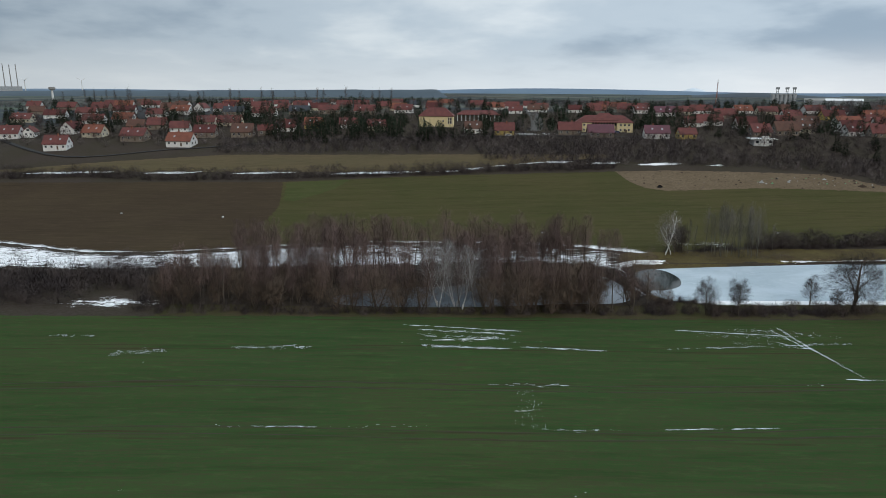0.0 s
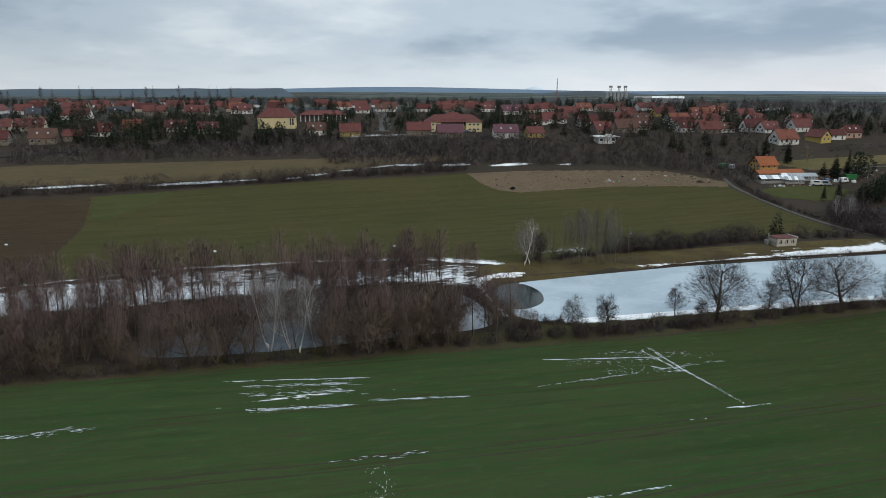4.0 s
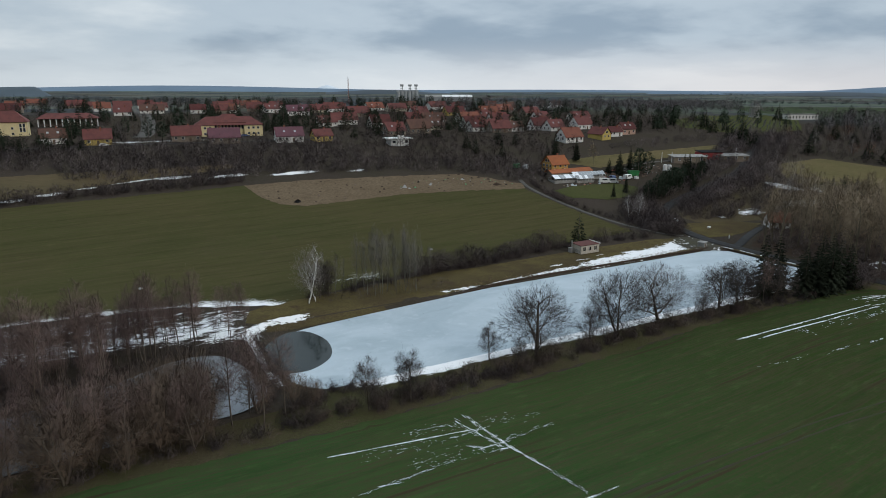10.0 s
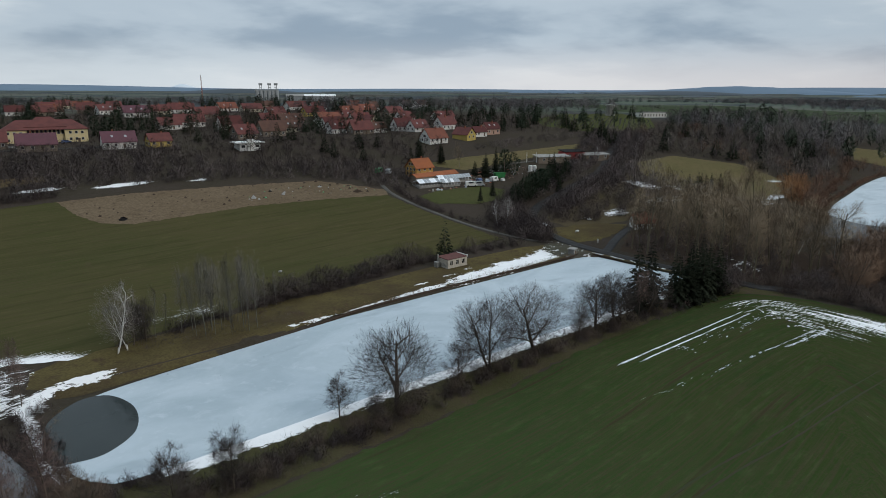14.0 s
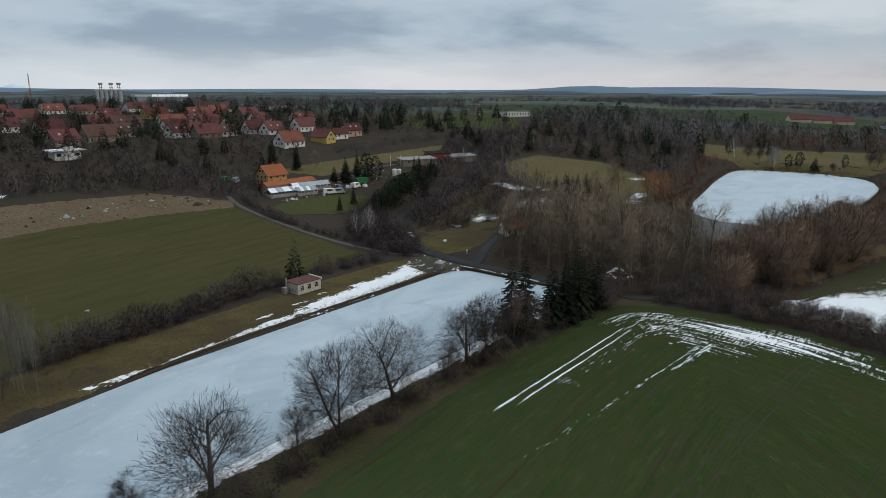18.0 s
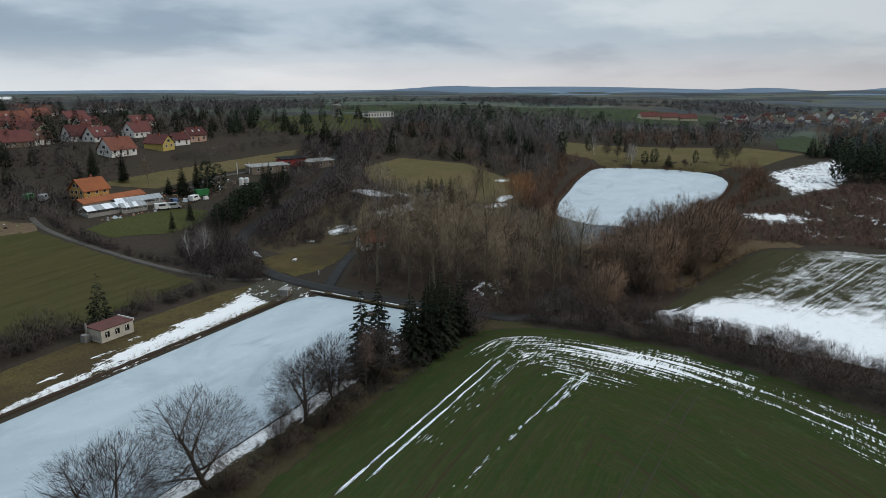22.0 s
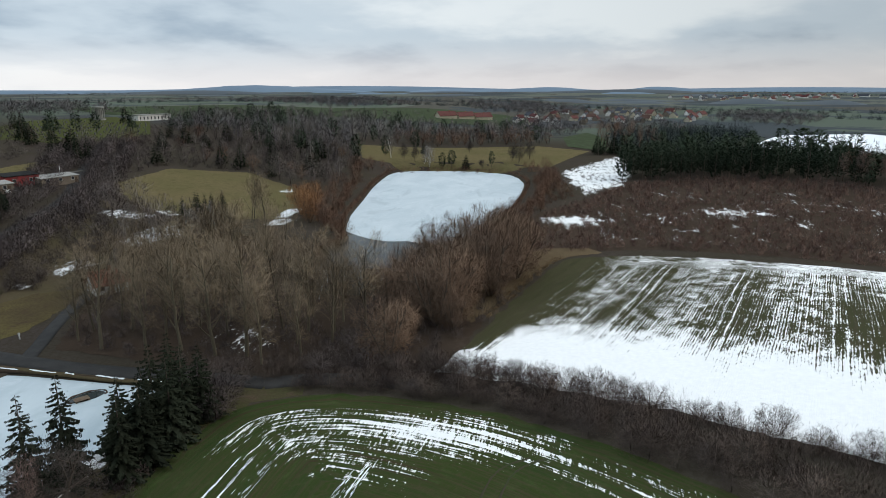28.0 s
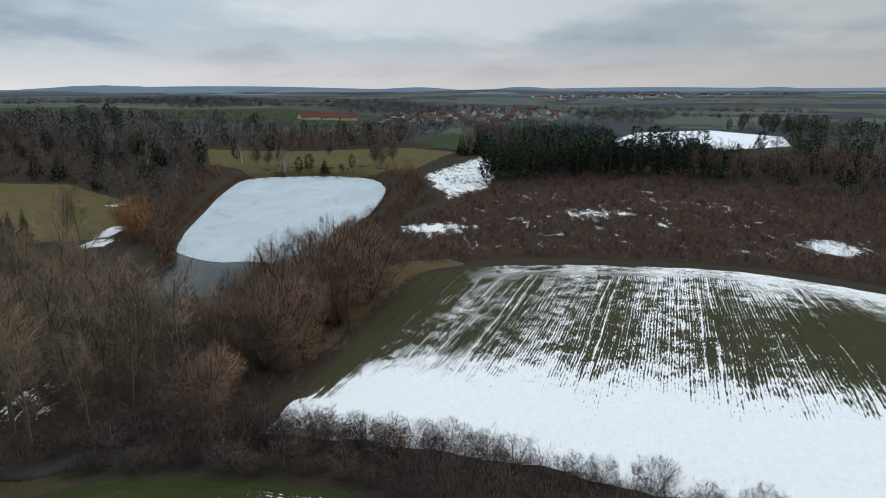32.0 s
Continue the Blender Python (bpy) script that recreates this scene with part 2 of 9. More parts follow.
def crop_material(name, green, green_2, soil, bare, row_scale=2.6, tram=True, stripe=0.0):
    k = Nodes(name)
    pos, uv = k.place(), k.uv()
    wide = k.noise(pos, 0.018, 5, 0.6)
    patch = k.noise(pos, 0.07, 5, 0.65, 0.4)
    rows = k.noise(k.scaled(uv, 0.06, row_scale, 1), 1.0, 4, 0.6)
    col = k.mix(k.band(wide, 0.35, 0.65), green, green_2)
    if tram:
        east = k.n.new("ShaderNodeSeparateXYZ")
        k.put(pos, east.inputs[0])
        col = k.mix(k.band(k.math("ADD", east.outputs["X"], k.math("MULTIPLY", wide, 60.0)), 70.0, 190.0), col, (green[0] * 1.02, green[1] * 0.70, green[2] * 0.68))
    col = k.mix(k.band(patch, 0.62, 0.75, 0, bare), col, soil)
    col = k.mix(k.band(rows, 0.40, 0.66, 0, 0.6), col, soil)
    col = k.mix(k.band(k.noise(k.scaled(uv, 0.012, 0.16, 1), 1.0, 5, 0.65), 0.42, 0.66, 0, 0.25), col, (green[0] * 0.6, green[1] * 0.66, green[2] * 0.6))
    col = k.mix(k.band(k.noise(pos, 1.4, 4, 0.75), 0.45, 0.75, 0, 0.55), col, soil)
    col = k.mix(k.band(k.noise(k.scaled(uv, 0.25, 1.0, 1), 0.6, 5, 0.75), 0.5, 0.72, 0, 0.4), col, (green_2[0] * 1.5, green_2[1] * 1.35, green_2[2] * 1.5))
    col = k.mix(k.band(k.noise(k.scaled(uv, 0.10, 1.0, 1), 0.35, 5, 0.7), 0.5, 0.7, 0, 0.45), col, (green[0] * 0.55, green[1] * 0.6, green[2] * 0.6))
    if tram:
        sp = k.n.new("ShaderNodeSeparateXYZ")
        k.put(uv, sp.inputs[0])
        wob = k.math("ADD", sp.outputs["Y"], k.math("MULTIPLY", k.noise(pos, 0.09, 2), 0.9))
        m = k.math("ABSOLUTE", k.math("SUBTRACT", k.math("FLOORED_MODULO", wob, 17.0), 1.4))
        wheel = k.math("ABSOLUTE", k.math("SUBTRACT", m, 0.95))
        line = k.math("MULTIPLY", k.band(wheel, 0.30, 0.16), k.band(k.noise(k.scaled(uv, 0.05, 0.3, 1), 1.0, 3), 0.40, 0.62))
        col = k.mix(k.math("MULTIPLY", line, 0.8), col, (soil[0] * 0.75, soil[1] * 0.72, soil[2] * 0.7))
    cover = k.attr("cover")

    def laid(parts, lo, hi):
        """Snow where the cover and its weighted noises add up to enough."""
        m = cover
        for value, weight in parts:
            m = k.math("ADD", m, k.math("MULTIPLY", k.math("SUBTRACT", value, 0.5), weight))
        mask = k.band(m, lo, hi)
        return k.mix(mask, col, k.mix(k.noise(pos, 1.1, 4), SNOW, (0.76, 0.76, 0.755))), mask

    if stripe:
        sp = k.n.new("ShaderNodeSeparateXYZ")
        k.put(uv, sp.inputs[0])
        wob = k.math("ADD", sp.outputs["Y"], k.math("MULTIPLY", k.noise(k.scaled(uv, 0.03, 0.05, 1), 1.0, 2), 2.0))
        wave = k.math("MULTIPLY_ADD", k.math("SINE", k.math("MULTIPLY", wob, 12.5)), 0.5, 0.5)
        wheel = k.math("ABSOLUTE", k.math("SUBTRACT", k.math("ABSOLUTE", k.math("SUBTRACT", k.math("FLOORED_MODULO", wob, 19.0), 4.0)), 0.95))
        tyre = k.math("MULTIPLY", k.band(wheel, 0.42, 0.15), k.band(k.noise(k.scaled(uv, 0.05, 0.2, 1), 1.0, 3), 0.36, 0.5))
        col, mask = laid(((wave, 0.10), (k.noise(k.scaled(uv, 0.035, 2.9, 1), 1.0, 5, 0.68), 0.75), (k.noise(k.scaled(uv, 0.8, 3.4, 1), 1.0, 5, 0.7), 1.0), (k.noise(k.scaled(uv, 0.26, 0.34, 1), 1.0, 3, 0.5), 0.5),
                          (k.math("MULTIPLY_ADD", tyre, 1.0, 0.5), 0.13)), 0.59, 0.68)
    elif tram:
        col, mask = laid(((k.noise(k.scaled(uv, 0.022, 0.75, 1), 1.0, 3, 0.6), 1.05), (k.noise(k.scaled(uv, 0.07, 2.0, 1), 1.0, 4, 0.7), 1.3), (k.noise(k.scaled(pos, 0.5, 2.6, 1), 1.0, 4, 0.7), 1.1)), 0.56, 0.64)
    else:
        col, mask = snow_over(k, col, cover, k.scaled(uv, 0.16, 3.2, 1), 1.0, 2.5, 0.09)
    k.bump(k.math("ADD", rows, k.noise(pos, 3.0, 3, 0.7)), 0.5, 0.12)
    return k.done(col, k.band(mask, 0, 1, 0.9, 0.75))


M_wheat = crop_material("winter_wheat", (0.033, 0.068, 0.022), (0.042, 0.070, 0.023), (0.060, 0.046, 0.029), 0.5)
M_pasture = crop_material("sparse_winter_crop", (0.054, 0.058, 0.022), (0.067, 0.062, 0.026), (0.078, 0.060, 0.035), 0.7, 1.6, False)
M_plough = crop_material("ploughed_soil", (0.057, 0.041, 0.027), (0.069, 0.051, 0.031), (0.041, 0.031, 0.022), 0.5, 2.2, False)
M_wheat_2 = crop_material("thin_winter_wheat", (0.050, 0.053, 0.026), (0.056, 0.054, 0.028), (0.060, 0.049, 0.034), 0.8, 2.0, False, 0.05)
M_corner = crop_material("denser_winter_crop", (0.050, 0.068, 0.023), (0.062, 0.070, 0.026), (0.074, 0.062, 0.034), 0.7, 1.6, False)
M_stubble = crop_material("pale_stubble", (0.13, 0.095, 0.055), (0.10, 0.082, 0.046), (0.075, 0.058, 0.036), 0.6, 1.5, False)


def rough_ground(name, a, b, c, fine=2.2):
    k = Nodes(name)
    pos = k.place()
    col = k.mix(k.band(k.noise(pos, 0.05, 5, 0.6), 0.35, 0.65), a, b)
    col = k.mix(k.band(k.noise(pos, 0.35, 5, 0.7, 0.5), 0.5, 0.75), col, c)
    g = k.noise(pos, fine, 4, 0.75)
    col = k.mix(k.band(g, 0.3, 0.75, 0.0, 0.6), col, (c[0] * 0.5, c[1] * 0.5, c[2] * 0.5))
    col, mask = snow_over(k, col, k.attr("cover"), k.scaled(pos, 0.6, 1.5, 1), 0.2, 1.3, 0.05)
    k.bump(g, 0.7, 0.2)
    return k.done(col, 0.9)


M_meadow = rough_ground("olive_meadow", (0.134, 0.114, 0.054), (0.160, 0.126, 0.066), (0.082, 0.070, 0.034), 1.6)
M_bank = rough_ground("grassy_bank", (0.125, 0.102, 0.042), (0.082, 0.064, 0.034), (0.072, 0.050, 0.034))
M_litter = rough_ground("leaf_litter", (0.050, 0.037, 0.028), (0.062, 0.044, 0.033), (0.078, 0.057, 0.043))
M_verge = rough_ground("brown_verge", (0.074, 0.062, 0.036), (0.060, 0.062, 0.026), (0.092, 0.066, 0.045))
M_fallow = rough_ground("fallow_grass", (0.150, 0.110, 0.070), (0.175, 0.130, 0.085), (0.095, 0.070, 0.046), 1.2)


def far_ground():
    k = Nodes("distant_land")
    pos = k.place()
    cell = k.n.new("ShaderNodeSeparateColor")
    k.put(k.cells(k.scaled(pos, 0.0032, 0.0052, 0.0), 1.0), cell.inputs[0])
    # far field and wood colours carry the haze: paler and greyer than near ground
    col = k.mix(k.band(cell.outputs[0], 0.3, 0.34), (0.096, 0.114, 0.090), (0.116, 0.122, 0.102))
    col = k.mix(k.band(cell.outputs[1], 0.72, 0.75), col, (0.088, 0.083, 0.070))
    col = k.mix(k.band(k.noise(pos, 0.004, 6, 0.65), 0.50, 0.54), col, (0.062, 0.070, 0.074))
    near = k.mix(k.band(k.noise(pos, 0.05, 5, 0.6), 0.35, 0.65), (0.062, 0.050, 0.042), (0.056, 0.048, 0.036))
    g = k.noise(pos, 1.2, 4, 0.75)
    near = k.mix(k.band(g, 0.3, 0.75, 0.0, 0.6), near, (0.03, 0.024, 0.016))
    near, mask = snow_over(k, near, k.attr("cover"), k.scaled(pos, 0.8, 2.6, 1), 0.25, 1.3, 0.07)
    k.bump(g, 0.6, 0.2)
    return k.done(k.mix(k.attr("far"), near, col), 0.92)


M_apron = rough_ground("muddy_gravel", (0.082, 0.074, 0.058), (0.075, 0.072, 0.048), (0.095, 0.085, 0.068))
M_paddock = rough_ground("green_paddock", (0.070, 0.077, 0.030), (0.080, 0.081, 0.034), (0.060, 0.066, 0.030), 1.6)
M_dry_rough = rough_ground("brown_winter_grass", (0.090, 0.070, 0.044), (0.080, 0.066, 0.036), (0.110, 0.084, 0.054))
M_far_green = rough_ground("far_green_crop", (0.058, 0.076, 0.042), (0.066, 0.081, 0.047), (0.060, 0.067, 0.043), 0.2)
M_dry = rough_ground("dry_tan_grass", (0.135, 0.100, 0.060), (0.115, 0.082, 0.050), (0.165, 0.120, 0.072))
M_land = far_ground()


def ice_material(name, a, b, stripes):
    k = Nodes(name)
    pos = k.place()
    w = k.noise(k.scaled(pos, 1, 1.6, 1), 0.035, 6, 0.6, 1.2)
    col = k.mix(k.band(w, 0.30, 0.66), a, b)
    f = k.noise(pos, 0.30, 6, 0.7, 0.6)
    col = k.mix(k.band(f, 0.5, 0.8, 0, stripes), col, (0.78, 0.81, 0.83))
    col = k.mix(k.band(k.noise(k.scaled(pos, 1, 2.2, 1), 0.045, 4, 0.5, 0.8), 0.56, 0.70, 0, 0.45), col, (a[0] * 0.70, a[1] * 0.72, a[2] * 0.74))
    col = k.mix(k.band(k.noise(pos, 0.55, 3, 0.6), 0.70, 0.76, 0, 0.5), col, (a[0] * 0.5, a[1] * 0.52, a[2] * 0.52))
    col = k.mix(k.attr("cover"), col, (0.80, 0.83, 0.86))
    k.bsdf.inputs["Specular IOR Level"].default_value = 0.3
    return k.done(col, k.band(f, 0.3, 0.8, 0.42, 0.75))


M_ice = ice_material("grey_white_ice", (0.33, 0.395, 0.43), (0.43, 0.495, 0.53), 0.30)
M_ice_2 = ice_material("white_snowy_ice", (0.40, 0.46, 0.49), (0.49, 0.54, 0.565), 0.35)
M_ice_0 = ice_material("thin_grey_ice", (0.046, 0.055, 0.064), (0.085, 0.100, 0.112), 0.12)


def water_material():
    k = Nodes("open_water")
    k.bsdf.inputs["Specular IOR Level"].default_value = 0.22
    k.bsdf.inputs["IOR"].default_value = 1.33
    pos = k.place()
    k.bump(k.noise(pos, 0.8, 4, 0.6), 0.08, 0.05)
    return k.done(k.mix(k.noise(pos, 0.1, 3), (0.010, 0.016, 0.016), (0.022, 0.030, 0.028)), 0.04)


M_water = water_material()


def plain(name, a, b=None, scale=1.0, rough=0.8, c=None, bump=0.0, own=False, metal=None):
    """A surface with broad stains and a fine grain."""
    k = Nodes(name)
    v = k.own() if own else k.place()
    b = b or tuple(x * 0.72 for x in a)
    col = k.mix(k.band(k.noise(v, scale, 5, 0.6), 0.35, 0.7), a, b)
    col = k.mix(k.band(k.noise(v, scale * 7, 4, 0.7), 0.5, 0.85, 0, 0.6), col, c or tuple(x * 0.6 for x in b))
    k.bsdf.inputs["Specular IOR Level"].default_value = 0.4 if rough < 0.72 else 0.12
    if bump:
        k.bump(k.noise(v, scale * 9, 4, 0.7), bump, 0.05)
    return k.done(col, rough, metal)


def tree_material(name, a, b, c):
    k = Nodes(name)
    col = k.mix(k.random(), a, b)
    col = k.mix(k.band(k.noise(k.own(), 0.45, 3, 0.7), 0.35, 0.75, 0, 0.7), col, c)
    col = k.mix(k.band(k.random(), 0.5, 0.0, 0, 0.65), col, (c[0] * 0.75, c[1] * 0.75, c[2] * 0.78))
    col = k.mix(k.band(k.random(), 0.5, 1.0, 0, 0.6), col, (a[0] * 1.4, a[1] * 1.42, a[2] * 1.42))
    fine = k.mix(k.math("MULTIPLY", k.island(), 0.25), col, (a[0] * 1.5, a[1] * 1.5, a[2] * 1.5))
    return k.done(fine, 0.95)


def thicket_material(name, a, b, c):
    k = Nodes(name)
    col = k.mix(k.band(k.noise(k.place(), 0.06, 3, 0.6), 0.3, 0.7), a, b)
    col = k.mix(k.band(k.noise(k.place(), 0.23, 3, 0.6), 0.42, 0.62), (col), c)
    tone = k.attr("tone")
    col = k.mix(k.band(tone, 0.45, 0.0, 0, 0.7), col, (a[0] * 0.55, a[1] * 0.55, a[2] * 0.58))
    col = k.mix(k.band(tone, 0.5, 1.0, 0, 0.8), col, (c[0] * 1.35, c[1] * 1.36, c[2] * 1.35))
    col = k.mix(k.math("MULTIPLY", k.island(), 0.2), col, (a[0] * 0.7, a[1] * 0.7, a[2] * 0.7))
    return k.done(col, 0.95)


M_bark = tree_material("grey_brown_bark", (0.116, 0.093, 0.074), (0.093, 0.081, 0.068), (0.054, 0.045, 0.039))
M_bark_olive = tree_material("olive_grey_bark", (0.150, 0.128, 0.090), (0.120, 0.104, 0.078), (0.080, 0.069, 0.055))
M_twig = tree_material("bare_brown_twigs", (0.080, 0.060, 0.049), (0.066, 0.052, 0.045), (0.046, 0.037, 0.033))
M_twig_grey = tree_material("bare_grey_twigs", (0.060, 0.050, 0.044), (0.052, 0.044, 0.041), (0.033, 0.030, 0.028))
M_twig_red = tree_material("reddish_alder_twigs", (0.138, 0.094, 0.082), (0.156, 0.107, 0.088), (0.092, 0.067, 0.062))
M_twig_olive = tree_material("olive_poplar_twigs", (0.232, 0.176, 0.116), (0.150, 0.115, 0.082), (0.082, 0.066, 0.054))
M_twig_willow = tree_material("orange_brown_willow_twigs", (0.172, 0.114, 0.078), (0.132, 0.091, 0.068), (0.084, 0.062, 0.051))
M_twig_orange = tree_material("orange_willow_twigs", (0.300, 0.150, 0.068), (0.230, 0.122, 0.062), (0.130, 0.078, 0.050))
M_twig_dull = tree_material("dull_brown_willow_twigs", (0.105, 0.076, 0.057), (0.118, 0.085, 0.061), (0.068, 0.052, 0.043))
M_aspen = tree_material("pale_aspen_bark", (0.14, 0.136, 0.115), (0.12, 0.116, 0.10), (0.085, 0.08, 0.07))
M_twig_aspen = tree_material("grey_aspen_twigs", (0.150, 0.136, 0.118), (0.128, 0.116, 0.102), (0.095, 0.085, 0.075))
M_birch = tree_material("white_birch_bark", (0.60, 0.59, 0.57), (0.52, 0.51, 0.49), (0.28, 0.27, 0.26))
M_twig_birch = tree_material("pale_birch_twigs", (0.215, 0.192, 0.180), (0.175, 0.155, 0.146), (0.110, 0.096, 0.090))
M_spruce = tree_material("dark_spruce_needles", (0.023, 0.028, 0.019), (0.029, 0.032, 0.021), (0.015, 0.018, 0.012))
M_pine = tree_material("dull_pine_needles", (0.031, 0.043, 0.028), (0.038, 0.046, 0.031), (0.019, 0.026, 0.018))
M_thicket = thicket_material("dark_brown_thicket", (0.063, 0.051, 0.049), (0.056, 0.047, 0.047), (0.086, 0.068, 0.063))
M_mauve = thicket_material("mauve_grey_thicket", (0.090, 0.074, 0.072), (0.078, 0.066, 0.066), (0.118, 0.096, 0.091))
M_hedge_brown = thicket_material("brown_hedge", (0.080, 0.061, 0.053), (0.068, 0.054, 0.050), (0.112, 0.086, 0.073))
M_thicket_red = thicket_material("red_brown_thicket", (0.138, 0.076, 0.052), (0.096, 0.062, 0.050), (0.150, 0.092, 0.064))
M_thicket_grey = thicket_material("grey_thicket", (0.128, 0.106, 0.096), (0.104, 0.089, 0.084), (0.170, 0.140, 0.124))
M_scrub = thicket_material("red_brown_scrub", (0.130, 0.080, 0.068), (0.104, 0.069, 0.062), (0.165, 0.104, 0.084))
M_pale_wood = thicket_material("pale_birch_wood", (0.125, 0.108, 0.098), (0.095, 0.082, 0.076), (0.175, 0.155, 0.142))
M_reed = thicket_material("dry_reed", (0.20, 0.135, 0.075), (0.16, 0.11, 0.065), (0.25, 0.18, 0.10))
# far woods: paler, greyer thicket and conifer colours with distance haze mixed in
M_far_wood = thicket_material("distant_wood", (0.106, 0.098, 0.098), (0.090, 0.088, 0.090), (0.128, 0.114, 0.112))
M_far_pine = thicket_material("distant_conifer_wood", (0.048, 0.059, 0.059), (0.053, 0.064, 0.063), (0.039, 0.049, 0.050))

M_asphalt = plain("worn_asphalt", (0.030, 0.029, 0.028), (0.042, 0.040, 0.038), 0.4, 0.9, (0.021, 0.020, 0.019), 0.4)
M_gravel = plain("pale_gravel_track", (0.095, 0.088, 0.078), (0.075, 0.070, 0.060), 0.5, 0.95, (0.07, 0.065, 0.055), 0.5)
M_snowbank = plain("old_snow", (0.85, 0.88, 0.91), (0.74, 0.77, 0.80), 0.7, 0.7, (0.62, 0.64, 0.66), 0.5)
M_glass = plain("dark_window_glass", (0.020, 0.024, 0.028), (0.035, 0.040, 0.045), 0.8, 0.12)
M_frame = plain("white_window_frame", (0.62, 0.62, 0.60), None, 1.0, 0.5)
M_dark = plain("dark_opening", (0.012, 0.011, 0.010), None, 1.0, 0.9)
M_brick = plain("red_brick", (0.26, 0.10, 0.065), (0.20, 0.085, 0.06), 0.8, 0.9)
M_concrete = plain("grey_concrete", (0.30, 0.29, 0.27), (0.22, 0.215, 0.20), 0.5, 0.9, (0.14, 0.135, 0.125), 0.3)
M_metal = plain("galvanised_metal", (0.36, 0.38, 0.39), (0.28, 0.30, 0.31), 0.2, 0.5, (0.2, 0.2, 0.2), 0, False, 0.3)
M_wood = plain("weathered_wood", (0.14, 0.10, 0.07), (0.10, 0.075, 0.055), 0.8, 0.9)
M_white = plain("white_paint", (0.75, 0.75, 0.73), (0.64, 0.64, 0.62), 0.5, 0.6)
ROOFS = [plain("red_roof_tiles", (0.148, 0.056, 0.050), (0.110, 0.046, 0.042), 0.35, 0.85, (0.075, 0.034, 0.03)),
         plain("dark_red_roof_tiles", (0.098, 0.034, 0.031), (0.075, 0.030, 0.028), 0.35, 0.85),
         plain("orange_roof_tiles", (0.205, 0.079, 0.053), (0.155, 0.063, 0.046), 0.35, 0.85, (0.11, 0.046, 0.034)),
         plain("brown_roof_tiles", (0.115, 0.062, 0.047), (0.09, 0.052, 0.041), 0.35, 0.85),
         plain("slate_grey_roof", (0.062, 0.066, 0.076), (0.046, 0.050, 0.058), 0.35, 0.8),
         plain("purple_roof_sheet", (0.11, 0.036, 0.048), (0.088, 0.032, 0.041), 0.35, 0.7)]
ROOF_WORDS = ["red tiled", "dark red tiled", "orange tiled", "brown tiled", "slate grey", "purplish red"]
WALLS = [plain("white_render", (0.74, 0.73, 0.70), (0.66, 0.65, 0.62), 0.3, 0.9, (0.50, 0.49, 0.47)),
         plain("cream_render", (0.538, 0.493, 0.376), (0.448, 0.403, 0.305), 0.3, 0.9, (0.323, 0.287, 0.224)),
         plain("yellow_render", (0.520, 0.394, 0.125), (0.430, 0.323, 0.108), 0.3, 0.9, (0.305, 0.233, 0.090)),
         plain("grey_brown_render", (0.233, 0.193, 0.152), (0.179, 0.148, 0.121), 0.3, 0.9, (0.116, 0.099, 0.081)),
         plain("pink_render", (0.520, 0.340, 0.260), (0.448, 0.296, 0.233), 0.3, 0.9, (0.323, 0.224, 0.179))]
WALL_WORDS = ["white", "cream", "yellow", "grey-brown", "pink"]

# ---- mesh tools ----
from mathutils.geometry import delaunay_2d_cdt


def mesh_np(name, verts, faces, mats, smooth_shade=False, slots=None, normals=None):
    """A mesh from arrays; the faces are triangles or quads. Given normals shade a twiggy crown as one soft mass."""
    me = bpy.data.meshes.new(name)
    verts, faces = np.asarray(verts, np.float32).reshape(-1, 3), np.asarray(faces, np.int32)
    if normals is not None:
        normals = normals / (np.linalg.norm(normals, axis=1)[:, None] + 1e-9)
        g = np.cross(verts[faces[:, 1]] - verts[faces[:, 0]], verts[faces[:, 2]] - verts[faces[:, 0]])
        turn = np.einsum("ij,ij->i", g, normals[faces[:, 0]]) < 0
        faces[turn] = faces[turn][:, ::-1]
    n, k = faces.shape
    me.vertices.add(len(verts))
    me.vertices.foreach_set("co", verts.ravel())
    me.loops.add(n * k)
    me.loops.foreach_set("vertex_index", faces.ravel())
    me.polygons.add(n)
    me.polygons.foreach_set("loop_start", np.arange(0, n * k, k, dtype=np.int32))
    if slots is not None:
        me.polygons.foreach_set("material_index", np.asarray(slots, np.int32))
    me.update(calc_edges=True)
    me.validate()
    if smooth_shade or normals is not None:
        me.shade_smooth()
    if normals is not None:
        me.normals_split_custom_set_from_vertices(np.asarray(normals, np.float32))
    for m in mats if isinstance(mats, (list, tuple)) else [mats]:
        me.materials.append(m)
    return me


